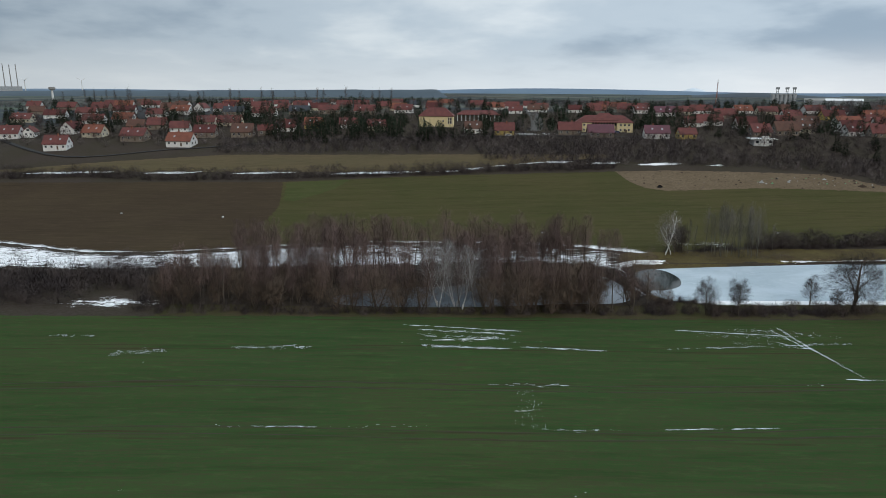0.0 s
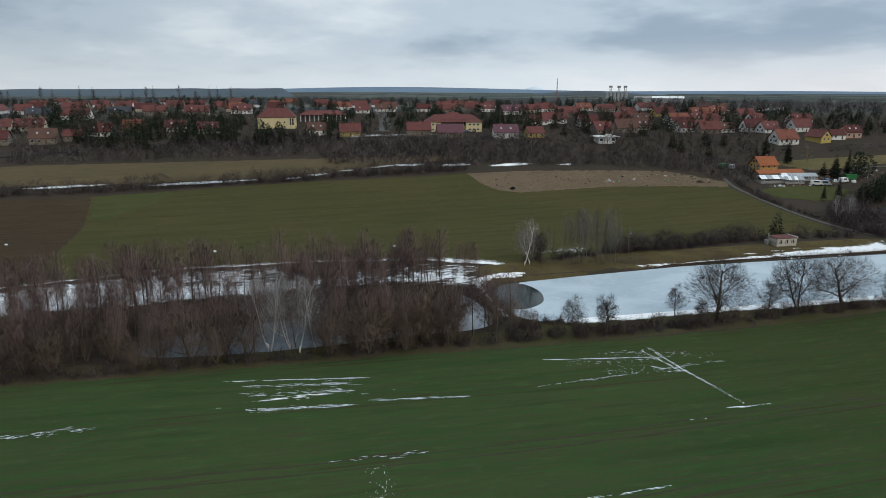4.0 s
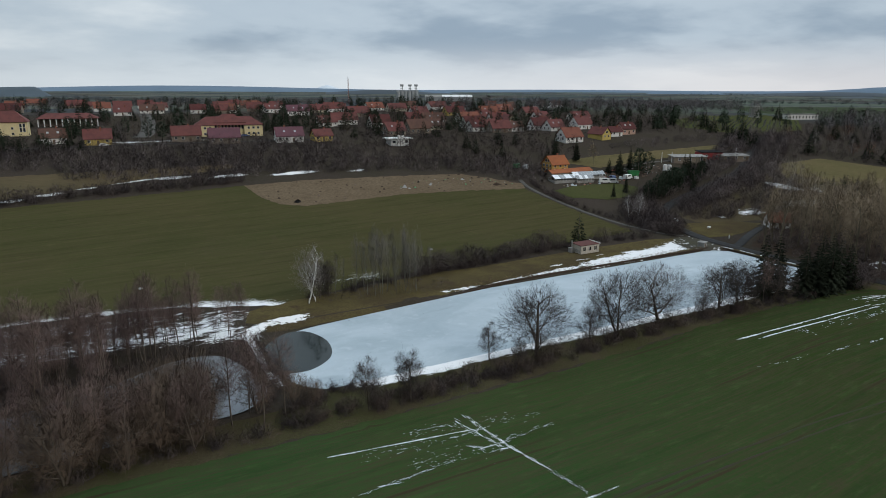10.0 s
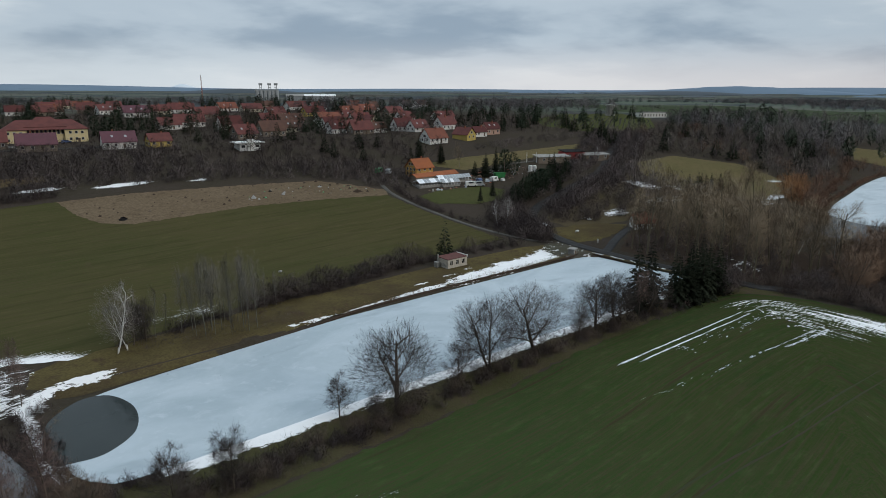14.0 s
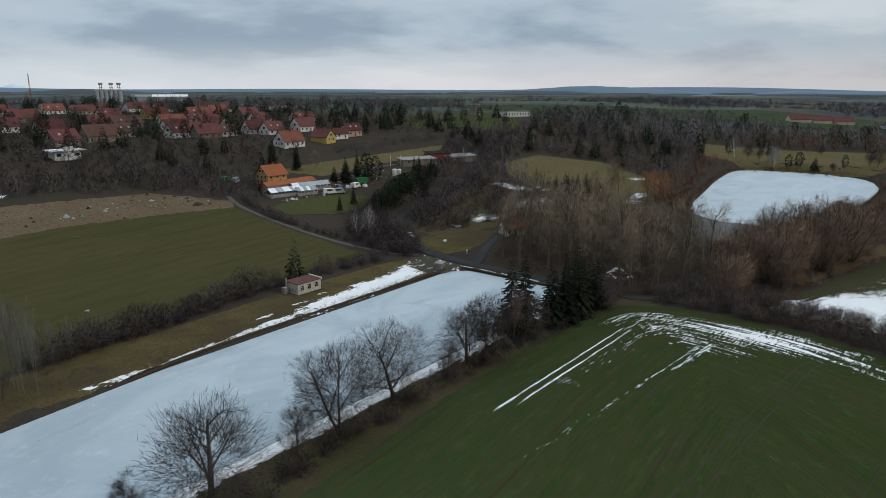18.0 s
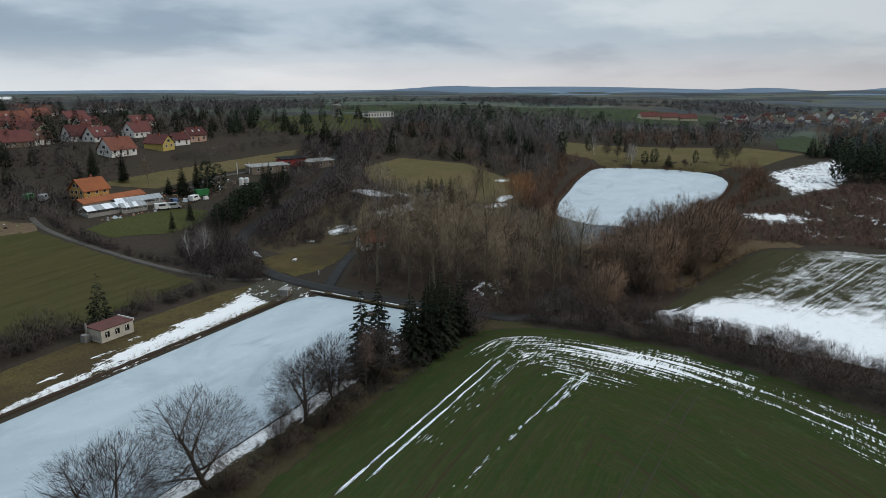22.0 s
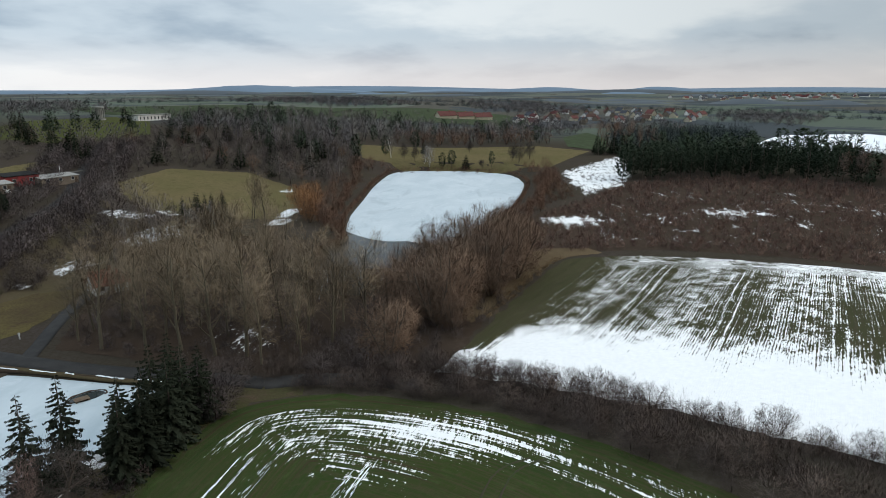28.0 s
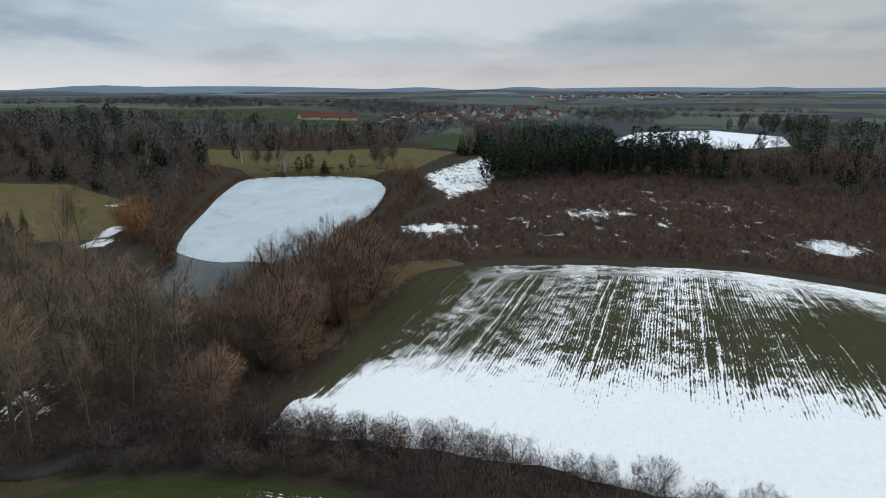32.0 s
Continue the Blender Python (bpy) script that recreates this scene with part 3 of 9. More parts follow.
class Shape:
    """Collects boxes, prisms and tubes into one mesh."""

    def __init__(self):
        self.v, self.f = [], []

    def add(self, verts, faces):
        o = len(self.v)
        self.v += [tuple(p) for p in verts]
        self.f += [tuple(o + i for i in f) for f in faces]
        return self

    def box(self, x0, y0, z0, x1, y1, z1):
        v = [(x, y, z) for z in (z0, z1) for y in (y0, y1) for x in (x0, x1)]
        return self.add(v, [(0, 2, 3, 1), (4, 5, 7, 6), (0, 1, 5, 4), (1, 3, 7, 5), (3, 2, 6, 7), (2, 0, 4, 6)])

    def prism(self, poly, z0, z1):
        n = len(poly)
        v = [(x, y, z0) for x, y in poly] + [(x, y, z1) for x, y in poly]
        return self.add(v, [tuple(range(n))[::-1], tuple(range(n, 2 * n))] + [(i, (i + 1) % n, n + (i + 1) % n, n + i) for i in range(n)])

    def tube(self, pts, radii, n=5):
        rings = []
        for i, p in enumerate(pts):
            d = Vector(pts[min(i + 1, len(pts) - 1)]) - Vector(pts[max(i - 1, 0)])
            d = d.normalized() if d.length > 1e-6 else Vector((0, 0, 1))
            a = d.orthogonal().normalized()
            b = d.cross(a)
            rings.append([tuple(Vector(p) + radii[i] * (a * math.cos(2 * math.pi * j / n) + b * math.sin(2 * math.pi * j / n))) for j in range(n)])
        v = [q for r in rings for q in r]
        f = [(i * n + j, i * n + (j + 1) % n, (i + 1) * n + (j + 1) % n, (i + 1) * n + j) for i in range(len(pts) - 1) for j in range(n)]
        f += [tuple(range(n))[::-1], tuple(range(len(v) - n, len(v)))]
        return self.add(v, f)

    def turned(self, deg):
        c, s = math.cos(radians(deg)), math.sin(radians(deg))
        self.v = [(c * x - s * y, s * x + c * y, z) for x, y, z in self.v]
        return self

    def moved(self, x, y, z):
        self.v = [(a + x, b + y, c + z) for a, b, c in self.v]
        return self

    def mesh(self, name, mat):
        me = bpy.data.meshes.new(name)
        me.from_pydata(self.v, [], self.f)
        me.update()
        me.materials.append(mat)
        return me


def part(name, shape, mat, parent=None, label=""):
    """Links a shape or a mesh as one object under a thing or a part."""
    ob = new(name, shape.mesh(name, mat) if isinstance(shape, Shape) else shape)
    ob.parent = parent
    if label:
        tagged(ob, label)
    return ob


def thing(name, label, category, m=None, group="", kind=""):
    ob = new(name)
    ob.empty_display_size = 0.5
    if m is not None:
        ob.matrix_basis = m
    return tagged(ob, label, category, group, kind)


def float_attr(me, name, values):
    me.attributes.new(name, "FLOAT", "POINT").data.foreach_set("value", np.asarray(values, np.float32))


def resample(line, step, closed=True):
    out = []
    pairs = list(zip(line, line[1:] + line[:1])) if closed else list(zip(line, line[1:]))
    for (ax, ay), (bx, by) in pairs:
        n = max(1, int(math.hypot(bx - ax, by - ay) / step))
        out += [(ax + (bx - ax) * i / n, ay + (by - ay) * i / n) for i in range(n)]
    return out if closed else out + [line[-1]]


def drape(name, poly, mat, step, lift=0.08, cover=None, rows=None, level=None, label="", category="", edge_step=None, ragged=None):
    """A sheet inside an outline, laid over the land."""
    ragged = (0.55 if level is None else 0.0) if ragged is None else ragged
    rim = resample(poly, edge_step or (min(step, 1.6) if ragged else step))
    if ragged:
        rim = [(x + ragged * (0.5 * math.sin(1.9 * x + 2.7 * y) + 0.35 * math.sin(4.3 * y - 3.1 * x) + 0.4 * math.sin(0.6 * x - 0.8 * y)),
                y + ragged * (0.5 * math.sin(2.3 * x - 1.7 * y) + 0.35 * math.sin(3.7 * x + 4.1 * y) + 0.4 * math.sin(0.7 * x + 0.5 * y))) for x, y in rim]
    px, py = np.array(rim).T
    gx, gy = np.meshgrid(np.arange(px.min(), px.max(), step), np.arange(py.min(), py.max(), step))
    gx, gy = gx.ravel() + 0.37 * step * np.sin(gy.ravel() * 7.1), gy.ravel()
    keep = poly_distance(gx, gy, rim) < -0.45 * step
    pts = rim + list(zip(gx[keep], gy[keep]))
    n = len(rim)
    v, _, f, *_ = delaunay_2d_cdt([Vector(p) for p in pts], [(i, (i + 1) % n) for i in range(n)], [], 1, 1e-5)
    xy = np.array([tuple(p) for p in v])
    x, y = xy[:, 0], xy[:, 1]
    z = np.full(len(x), level) if level is not None else ground(x, y) + lift
    me = mesh_np(name, np.stack([x, y, z], 1), [tuple(t) for t in f], mat, True)
    float_attr(me, "cover", cover(x, y) if cover else np.zeros(len(x)))
    u, w = rows(x, y) if rows else (x, y)
    uv = me.uv_layers.new(name="rows")
    idx = np.zeros(len(me.loops), np.int32)
    me.loops.foreach_get("vertex_index", idx)
    uv.data.foreach_set("uv", np.stack([u[idx], w[idx]], 1).astype(np.float32).ravel())
    return tagged(new(name, me), label, category, kind="structure")


# ---- outlines of the plan ----
NEAR_EDGE = [(-520, 136), (-260, 138), (-100, 139.3), (0, 139.5), (60, 138), (110, 139), (140, 141.5), (172, 141.8), (188, 140.5), (195, 137.5), (199.5, 130),
             (201, 118), (198, 103), (192, 90), (184, 78.5), (174, 67), (160, 54), (138, 36), (108, 14), (60, -14), (0, -40)]
NEAR_CURVE = smooth(NEAR_EDGE, 4)
NEAR_FIELD = NEAR_CURVE + [(-120, -130), (-520, -160)]
FIELD_2 = smooth([(211, 111.5), (224, 108), (240, 104.5), (262, 99), (282, 93), (290, 88), (294.5, 74), (294, 56), (290, 36), (283, 14), (268, -2), (246, -18)], 4) \
    + [(215, -30), (160, 0), (172, 38)] + smooth([(178, 47), (186, 58), (195, 71), (202, 84), (207, 95)], 3)
BIG_FIELD = [(-64, 204), (-30, 213), (10, 213), (40, 209), (60, 199.5), (76, 203), (106, 210), (150, 215), (194, 219), (197, 240), (197.5, 270), (197, 288), (170, 293.5), (143, 297.5),
             (101, 296.5), (92, 301), (87.5, 312), (85, 328), (40, 328), (-10, 327.5), (-78, 322), (-70, 280)]
PLOUGH = [(-64, 204), (-90, 198), (-110, 198), (-145, 211), (-260, 220), (-420, 232), (-420, 322), (-225, 330), (-78, 322), (-70, 280)]
FALLOW = [(87.5, 312), (92, 301), (101, 296.5), (143, 297.5), (170, 293.5), (197, 288), (201, 294), (190, 307), (180, 316), (150, 322), (110, 328), (85, 328)]
UPPER = [(-250, 352), (-182, 348), (-64, 338.5), (-4, 335.5), (20, 341), (60, 350), (88, 352), (88, 360), (35, 364), (-60, 371), (-122, 376), (-180, 368)]
SNOW_BAND = [(-150, 178), (-90, 177), (-40, 180), (0, 184), (30, 186), (44, 181), (52, 179), (55.5, 184.5), (53, 191), (60, 199.5), (46, 207), (20, 212), (-25, 212), (-55, 205), (-90, 196), (-110, 198), (-150, 212)]
MEADOW_E = [(326, 189), (346, 188), (376, 201), (402, 240), (388, 272), (348, 274), (330, 250), (318, 226)]
MEADOW_NE = [(255, 304), (289, 306), (362, 309), (368, 318), (316, 320), (272, 322), (240, 320)]
PADDOCK = [(208, 270), (222, 262), (240, 262), (250, 273), (243, 281), (222, 284), (208, 281)]
PARK = [(452, 100), (530, 78), (560, 110), (540, 160), (528, 226), (470, 205), (452, 178)]
CEMETERY = [(404, 340), (470, 336), (580, 410), (600, 455), (530, 470), (470, 450), (405, 384)]
STRIP_SNOW = [(378, 84), (408, 92), (438, 97), (485, 74), (520, 60), (470, 55), (430, 60), (402, 66)]
SNOW_HILL = [(545, -30), (600, -34), (690, -75), (720, -150), (640, -175), (560, -140), (535, -85)]
ROAD = smooth([(203, 138), (203.2, 145), (202.7, 160), (202.8, 175), (204.5, 190), (206.5, 202), (213, 217), (221, 229), (230, 238.5), (242, 246), (262, 254), (292, 264), (322, 274), (360, 296), (420, 330)], 6)
SIDE_ROAD = smooth([(205.5, 186), (212, 189), (220, 193), (234, 199), (252, 205), (280, 222)], 5)
YARD_APRON = [(189, 190), (193, 186.5), (200, 186), (203, 196), (204, 204), (198, 203.5), (191, 199)]
FIELD_TRACK = smooth([(203, 205), (199.3, 212), (198.8, 225), (199.3, 260), (199.6, 286), (203, 300)], 5)
STREAK = smooth([(-235, 349), (-180, 346.5), (-64, 337), (-4, 333.8), (12, 338), (47, 348), (67, 346), (99, 340.5), (140, 336)], 4)


def bump(d, w):
    return np.exp(-(np.asarray(d) / w) ** 2)


def near_rows(x, y):
    d, a = line_distance(x, y, NEAR_CURVE)
    return a, d


def near_cover(x, y):
    d, a = line_distance(x, y, NEAR_CURVE)
    _, corner = line_distance(np.array([200.0]), np.array([124.0]), NEAR_CURVE)
    s = a - corner[0]
    c = 0.47 * bump(np.maximum(np.abs(s + 2) - 18, 0), 14) * ss(1.5, 6, d) * (1 - ss(18, 30, d))
    c += 0.40 * ss(6, 22, s) * (1 - ss(60, 95, s)) * ss(0.3, 2.0, d) * (1 - ss(8, 15, d))
    c += 0.33 * bump(np.hypot((x - 5) / 16, (y - 126) / 6), 1) + 0.3 * bump(np.hypot((x - 65) / 12, (y - 124) / 5), 1) + 0.25 * bump(np.hypot((x + 55) / 10, (y - 119) / 4), 1)
    c += 0.28 * bump(np.hypot((x - 14) / 4, (y - 97) / 7), 1)
    return np.clip(1.08 * c, 0, 0.66)


def field_2_rows(x, y):
    along, across = 0.944 * (x - 200) - 0.33 * (y - 90), 0.33 * (x - 200) + 0.944 * (y - 90)
    d, a = line_distance(x, y, FIELD_2[24:48])
    head = 1 - ss(6.5, 9, d)
    return along * (1 - head) + a * head, across * (1 - head) + (d + 300) * head


def field_2_cover(x, y):
    west, _ = line_distance(x, y, [(165, 20), (172, 38), (178, 47), (186, 58), (195, 71), (207, 92), (211.5, 110)])
    east, _ = line_distance(x, y, [(288, 90), (294.5, 74), (294, 56), (290, 36), (283, 14), (268, -2), (246, -18)])
    north, _ = line_distance(x, y, [(211, 111.5), (240, 104.5), (262, 99), (290, 88)])
    c = 0.545 + 0.55 * (1 - ss(3, 39, west)) + 0.05 * (1 - ss(4, 13, east)) + 0.15 * (1 - ss(0, 62, y))
    c -= 0.55 * (1 - ss(2, 8, north)) * ss(3, 14, west) + 0.12 * (1 - ss(5, 22, north)) * ss(10, 30, west)
    c -= 0.40 * bump(np.hypot((x - 222) / 28, (y - 16) / 18), 1)
    c += 0.05 * np.sin((0.33 * x + 0.944 * y) * 0.31 + 1.0)
    return np.clip(c, 0, 1.15)


def land_cover(x, y):
    band = poly_distance(x, y, SNOW_BAND)
    c = (1 - ss(-6, 5, band)) * (0.78 - 0.14 * (1 - ss(-75, -45, x)) - 0.16 * ss(-70, -20, x) * ss(188, 200, y) - 0.14 * ss(-40, 10, x))
    pond = box_distance(x, y, 51.5, 152.5, 199, 187.5, 7)
    south = (y < 160) & (x > 54) & (x < 196)
    c = np.where(south, np.maximum(c, 1.05 * bump(pond - 1.9, 2.3) * ss(54, 66, x)), c)
    c = np.maximum(c, 0.45 * bump(np.hypot((x - 150) / 30, (y - 147.5) / 1.2), 1))
    c = np.maximum(c, 0.82 * bump(pond - 1.2, 1.7) * (1 - ss(58, 76, x)) * (y > 156))
    c = np.maximum(c, 0.42 * bump(np.hypot((x - 180) / 26, (y - 195) / 6.0), 1))
    c = np.maximum(c, 0.72 * bump(np.hypot((x - 140) / 22, (y - 191.2) / 1.3), 1))
    c = np.maximum(c, 0.55 * bump(np.hypot((x - 118) / 12, (y - 190.5) / 0.9), 1))
    d, a = line_distance(x, y, [(100, 189.0), (132, 190.6), (150, 191.4), (170, 193), (186, 195), (199, 199.5)])
    c = np.maximum(c, (0.68 + 0.08 * ss(20, 60, a)) * bump(d, 1.6 + 4.6 * ss(20, 80, a)))
    d, _ = line_distance(x, y, [(138, 195.5), (152, 197.5), (164, 200)])
    c = np.maximum(c, 0.62 * bump(d, 0.7))
    c = np.maximum(c, 0.40 * bump(np.hypot((x - 84) / 14, (y - 211) / 6), 1))
    c = np.maximum(c, 0.45 * bump(np.hypot((x - 195) / 8, (y - 200) / 4), 1))
    c = np.maximum(c, 0.62 * bump(np.hypot((x + 78) / 16, (y - 149) / 6), 1))
    c = np.maximum(c, 0.48 * bump(np.hypot((x - 222) / 15, (y - 152) / 12), 1))
    c = np.maximum(c, 0.74 * bump(np.hypot((x - 300) / 22, (y - 220) / 10), 1))
    c = np.maximum(c, 0.80 * bump(np.hypot((x - 316) / 7, (y - 243) / 14), 1))
    c = np.maximum(c, 0.75 * bump(np.hypot((x - 322) / 9, (y - 189) / 6), 1))
    c = np.maximum(c, 0.55 * bump(np.hypot((x - 262) / 16, (y - 222) / 10), 1))
    c = np.maximum(c, 0.62 * bump(np.hypot((x - 243) / 5, (y - 222) / 4), 1))
    c = np.maximum(c, 0.70 * bump(np.hypot((x - 338) / 10, (y - 88) / 20), 1))
    c = np.maximum(c, 0.60 * bump(np.hypot((x - 356) / 12, (y - 32) / 24), 1))
    c = np.maximum(c, 0.74 * bump(np.hypot((x - 312) / 14, (y + 24) / 14), 1))
    c = np.maximum(c, 0.34 * (1 - ss(-10, 0, poly_distance(x, y, [(300, 100), (304, 50), (290, 0), (300, -50), (380, -50), (415, 10), (400, 66), (336, 104)]))))
    c = np.maximum(c, 0.64 * (1 - ss(-6, 5, poly_distance(x, y, STRIP_SNOW))))
    d, _ = line_distance(x, y, STREAK)
    c = np.maximum(c, 1.05 * bump(d, 1.6))
    c = np.maximum(c, 0.55 * bump(np.hypot((x - 60) / 60, (y - 424) / 9), 1))
    d, _ = line_distance(x, y, [(72, 205), (100, 212), (150, 217), (192, 221)])
    c = np.maximum(c, 0.52 * bump(d, 1.6))
    return np.clip(c, 0, 1.1)


# ---- the ground, one sheet to the horizon ----
def axis(lo, hi, fine, a, b, step):
    """Even steps from a to b, finer in fine, then ever wider out to lo and hi."""
    mid = [a]
    while mid[-1] < b:
        mid.append(mid[-1] + (fine[2] if fine[0] <= mid[-1] < fine[1] else step))
    up, dn, s = [], [], step
    while (up[-1] if up else mid[-1]) < hi:
        s *= 1.22
        up.append((up[-1] if up else mid[-1]) + s)
    s = step
    while (dn[-1] if dn else mid[0]) > lo:
        s *= 1.22
        dn.append((dn[-1] if dn else mid[0]) - s)
    return np.array(dn[::-1] + mid + up)


gxs, gys = axis(-4800, 4800, (-30, 215, 1.9), -260, 520, 4.5), axis(-4800, 4800, (140, 214, 1.6), -40, 480, 4.0)
GX, GY = np.meshgrid(gxs, gys)
GX, GY = GX.ravel(), GY.ravel()
GZ = ground(GX, GY)
nx, ny = len(gxs), len(gys)
ii = (np.arange(ny - 1)[:, None] * nx + np.arange(nx - 1)[None]).ravel()
ground_mesh = mesh_np("ground", np.stack([GX, GY, GZ], 1), np.stack([ii, ii + 1, ii + nx + 1, ii + nx], 1), M_land, True)
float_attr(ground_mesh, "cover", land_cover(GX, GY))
# how much of the haze-tinted far colour shows, growing with distance
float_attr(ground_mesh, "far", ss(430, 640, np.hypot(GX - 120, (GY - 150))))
tagged(new("ground", ground_mesh), "rough brown winter ground with patches of thawing snow", "ground", kind="structure")

drape("field_1", NEAR_FIELD, M_wheat, 3.0, 0.07, near_cover, near_rows, label="green winter wheat field with thin streaks of old snow", category="field")
drape("field_2", FIELD_2, M_wheat_2, 1.7, 0.07, field_2_cover, field_2_rows, label="sloping crop field half covered in striped snow", category="field")
drape("field_3", BIG_FIELD, M_pasture, 4.0, 0.07, lambda x, y: 0.72 * bump(poly_distance(x, y, SNOW_BAND), 5) + 0.47 * bump(np.hypot((x - 84) / 24, (y - 211) / 9), 1), lambda x, y: (x, y - 0.05 * x),
      label="dull green sparse winter crop field", category="field")
drape("green_corner", [(-76, 321), (-70.5, 290), (-66, 287), (-58, 298), (-50, 310), (-46, 323.5)], M_corner, 3.0, 0.12, label="denser green crop corner beside the ploughed field", category="field")
drape("field_4", PLOUGH, M_plough, 5.0, 0.07, lambda x, y: 0.7 * bump(poly_distance(x, y, SNOW_BAND), 4), label="dark brown ploughed field", category="field")
drape("field_5", UPPER, M_stubble, 5.0, 0.07, label="brown stubble strip between two hedges", category="field")
drape("fallow_1", FALLOW, M_fallow, 3.0, 0.09, label="dry tan fallow patch with dug earth", category="fallow land")
drape("meadow_1", MEADOW_E, M_meadow, 4.0, 0.09, lambda x, y: 0.85 * bump(np.hypot((x - 335) / 12, (y - 191) / 5), 1) + 0.80 * bump(np.hypot((x - 322) / 5, (y - 238) / 14), 1) + 0.62 * bump(np.hypot((x - 374) / 7, (y - 208) / 6), 1), label="olive grass clearing between bare trees", category="meadow")
drape("meadow_2", MEADOW_NE, M_meadow, 4.0, 0.09, label="olive grass slope below the houses", category="meadow")
drape("meadow_3", PADDOCK, M_paddock, 3.0, 0.09, label="small green paddock beside the yard", category="meadow")
drape("meadow_4", PARK, M_meadow, 5.0, 0.09, label="olive park meadow beyond the far pond", category="meadow")
drape("meadow_5", CEMETERY, M_paddock, 5.0, 0.09, label="terraced olive lawn of the cemetery", category="meadow")
drape("snowfield", SNOW_HILL, M_snowbank, 8.0, 0.3, label="snow-covered hill field behind the pine wood", category="snowfield")
drape("bank_1", [(52, 190.6), (54.5, 186.2), (58, 184.6), (72, 185.4), (90, 187.2), (120, 189.5), (150, 189.8), (190, 189.2), (199, 188.6), (200, 203), (190, 206.5), (160, 207), (120, 205), (104, 206), (86, 203), (72, 201.5), (60.5, 201.0), (53.5, 197.5)], M_bank, 1.6, 0.05, land_cover, ragged=0.2,
      label="brownish grass bank with snow remains beside the pond", category="bank")
drape("fallow_2", [(226, 219), (240, 212), (262, 208), (292, 224), (330, 262), (322, 270), (262, 247), (240, 236), (230, 232)], M_dry_rough, 3.0, 0.05, land_cover, label="tan winter grass with snow remains between bushes", category="fallow land")
drape("verge_1", [(209, 199), (218, 197), (232, 200), (246, 206), (240, 214), (228, 218), (218, 220), (212, 212)], M_bank, 2.5, 0.06, label="yellowish grass verge at the road junction", category="verge")
drape("forest_floor", [(208, 110), (262, 104), (262, 130), (246, 152), (300, 168), (300, 196), (262, 204), (232, 196), (210, 184), (207, 150)], M_litter, 2.5, 0.05, land_cover,
      label="dark leaf litter under the poplar wood", category="forest floor")

drape("verge_2", [(-64, 139.8), (60, 138.3), (110, 139.3), (140, 141.8), (172, 142), (188, 140.8), (196, 137.8), (200, 131), (203, 132), (201, 150), (190, 150.8), (60, 150.8), (48, 149), (-30, 147), (-64, 148)], M_verge, 2.0, 0.04, land_cover,
      label="tangled brown grass strip between field and hedge", category="verge")

drape("verge_3", [(236, 109), (262, 101.5), (283, 95.5), (292, 90), (297, 80), (302, 84), (301, 96), (292, 104), (284, 105), (266, 110), (242, 114)], M_dry, 1.8, 0.10, label="dry tan grass between field and willows", category="verge")
drape("scrub_floor", [(293, 101), (298, 92), (303, 60), (297, 30), (287, 4), (269, -14), (300, -62), (384, -60), (424, 0), (414, 66), (380, 80), (350, 100), (320, 108)], M_litter, 5.0, 0.07, land_cover, label="leaf-brown floor of the young scrub with snow remains", category="scrub floor")

drape("field_6", [(610, 480), (690, 330), (752, 205), (790, 150), (880, 120), (960, 170), (940, 330), (820, 500), (700, 600)], M_far_green, 18.0, 0.3, label="broad fresh green field beyond the park", category="field")
drape("field_7", [(520, 62), (560, 66), (640, 64), (700, 76), (640, 96), (560, 92)], M_far_green, 12.0, 0.3, label="small green field below the eastern village", category="field")

# ---- water and ice ----
ICE_1 = [(x, y) for x, y in smooth([(51.5, 160), (54, 154.5), (60, 152.2), (90, 152), (150, 152.3), (192, 152.3), (198, 154), (199.3, 160), (199.3, 180), (197.5, 187.3), (190, 188), (150, 188.6), (120, 188.3), (90, 185.5), (72, 183.5), (60, 181.5), (53.5, 177), (51.3, 170)], 4, True)]
ice = drape("pond_1", ICE_1, M_ice, 2.0, level=0.0, cover=lambda x, y: 0.0 * x, label="long rectangular pond under grey-white ice", category="pond")
drape("pond_water", smooth([(50.0, 163.0), (52.9, 161.6), (56.3, 161.4), (60.2, 163.8), (62.3, 166.8), (63.6, 171.5), (63.5, 176), (61.8, 180.4), (58.5, 181.6), (55, 179.6), (51.8, 175.5), (50.2, 169)], 4, True), M_water, 1.2, level=0.006,
      label="dark open water at the pond's end", category="pond")
ICE_2 = smooth([(302, 157.6), (310, 160.6), (330, 165.6), (361, 170.6), (395, 176.6), (431, 180.6), (445, 180), (452.5, 176.4), (458, 163), (459, 148), (458, 136), (450.4, 123), (440.4, 116.4), (425, 112), (405, 110), (370, 110.4), (335, 113.4), (310, 116), (293, 118), (292.2, 126), (293, 134), (291.5, 142), (294.5, 149)], 3, True)
drape("pond_2", ICE_2, M_ice_2, 3.0, level=LEVEL_2, label="far pond under white ice between bare trees", category="pond")
drape("inlet_water", smooth([(262, 140), (265, 130), (273.5, 124.3), (283, 120), (292.5, 118), (291.5, 126), (292.5, 134), (291, 142), (294, 149), (301, 157.5), (290, 157), (281, 155.3), (271.5, 154), (265, 149.6)], 4, True), M_water, 2.0, level=LEVEL_2 + 0.006,
      label="dark open water before the far pond's ice", category="pond")
drape("spit", smooth([(289.6, 118), (290.4, 122), (289.4, 127), (290.2, 131), (291.4, 134.5), (293.0, 133.5), (293.6, 128), (294.8, 124), (295.2, 118)], 4, True), M_litter, 0.7, level=LEVEL_2 + 0.25, cover=lambda x, y: 0.62 + 0.0 * x, label="dark reed spit with snow before the far ice", category="bank", ragged=0.25)
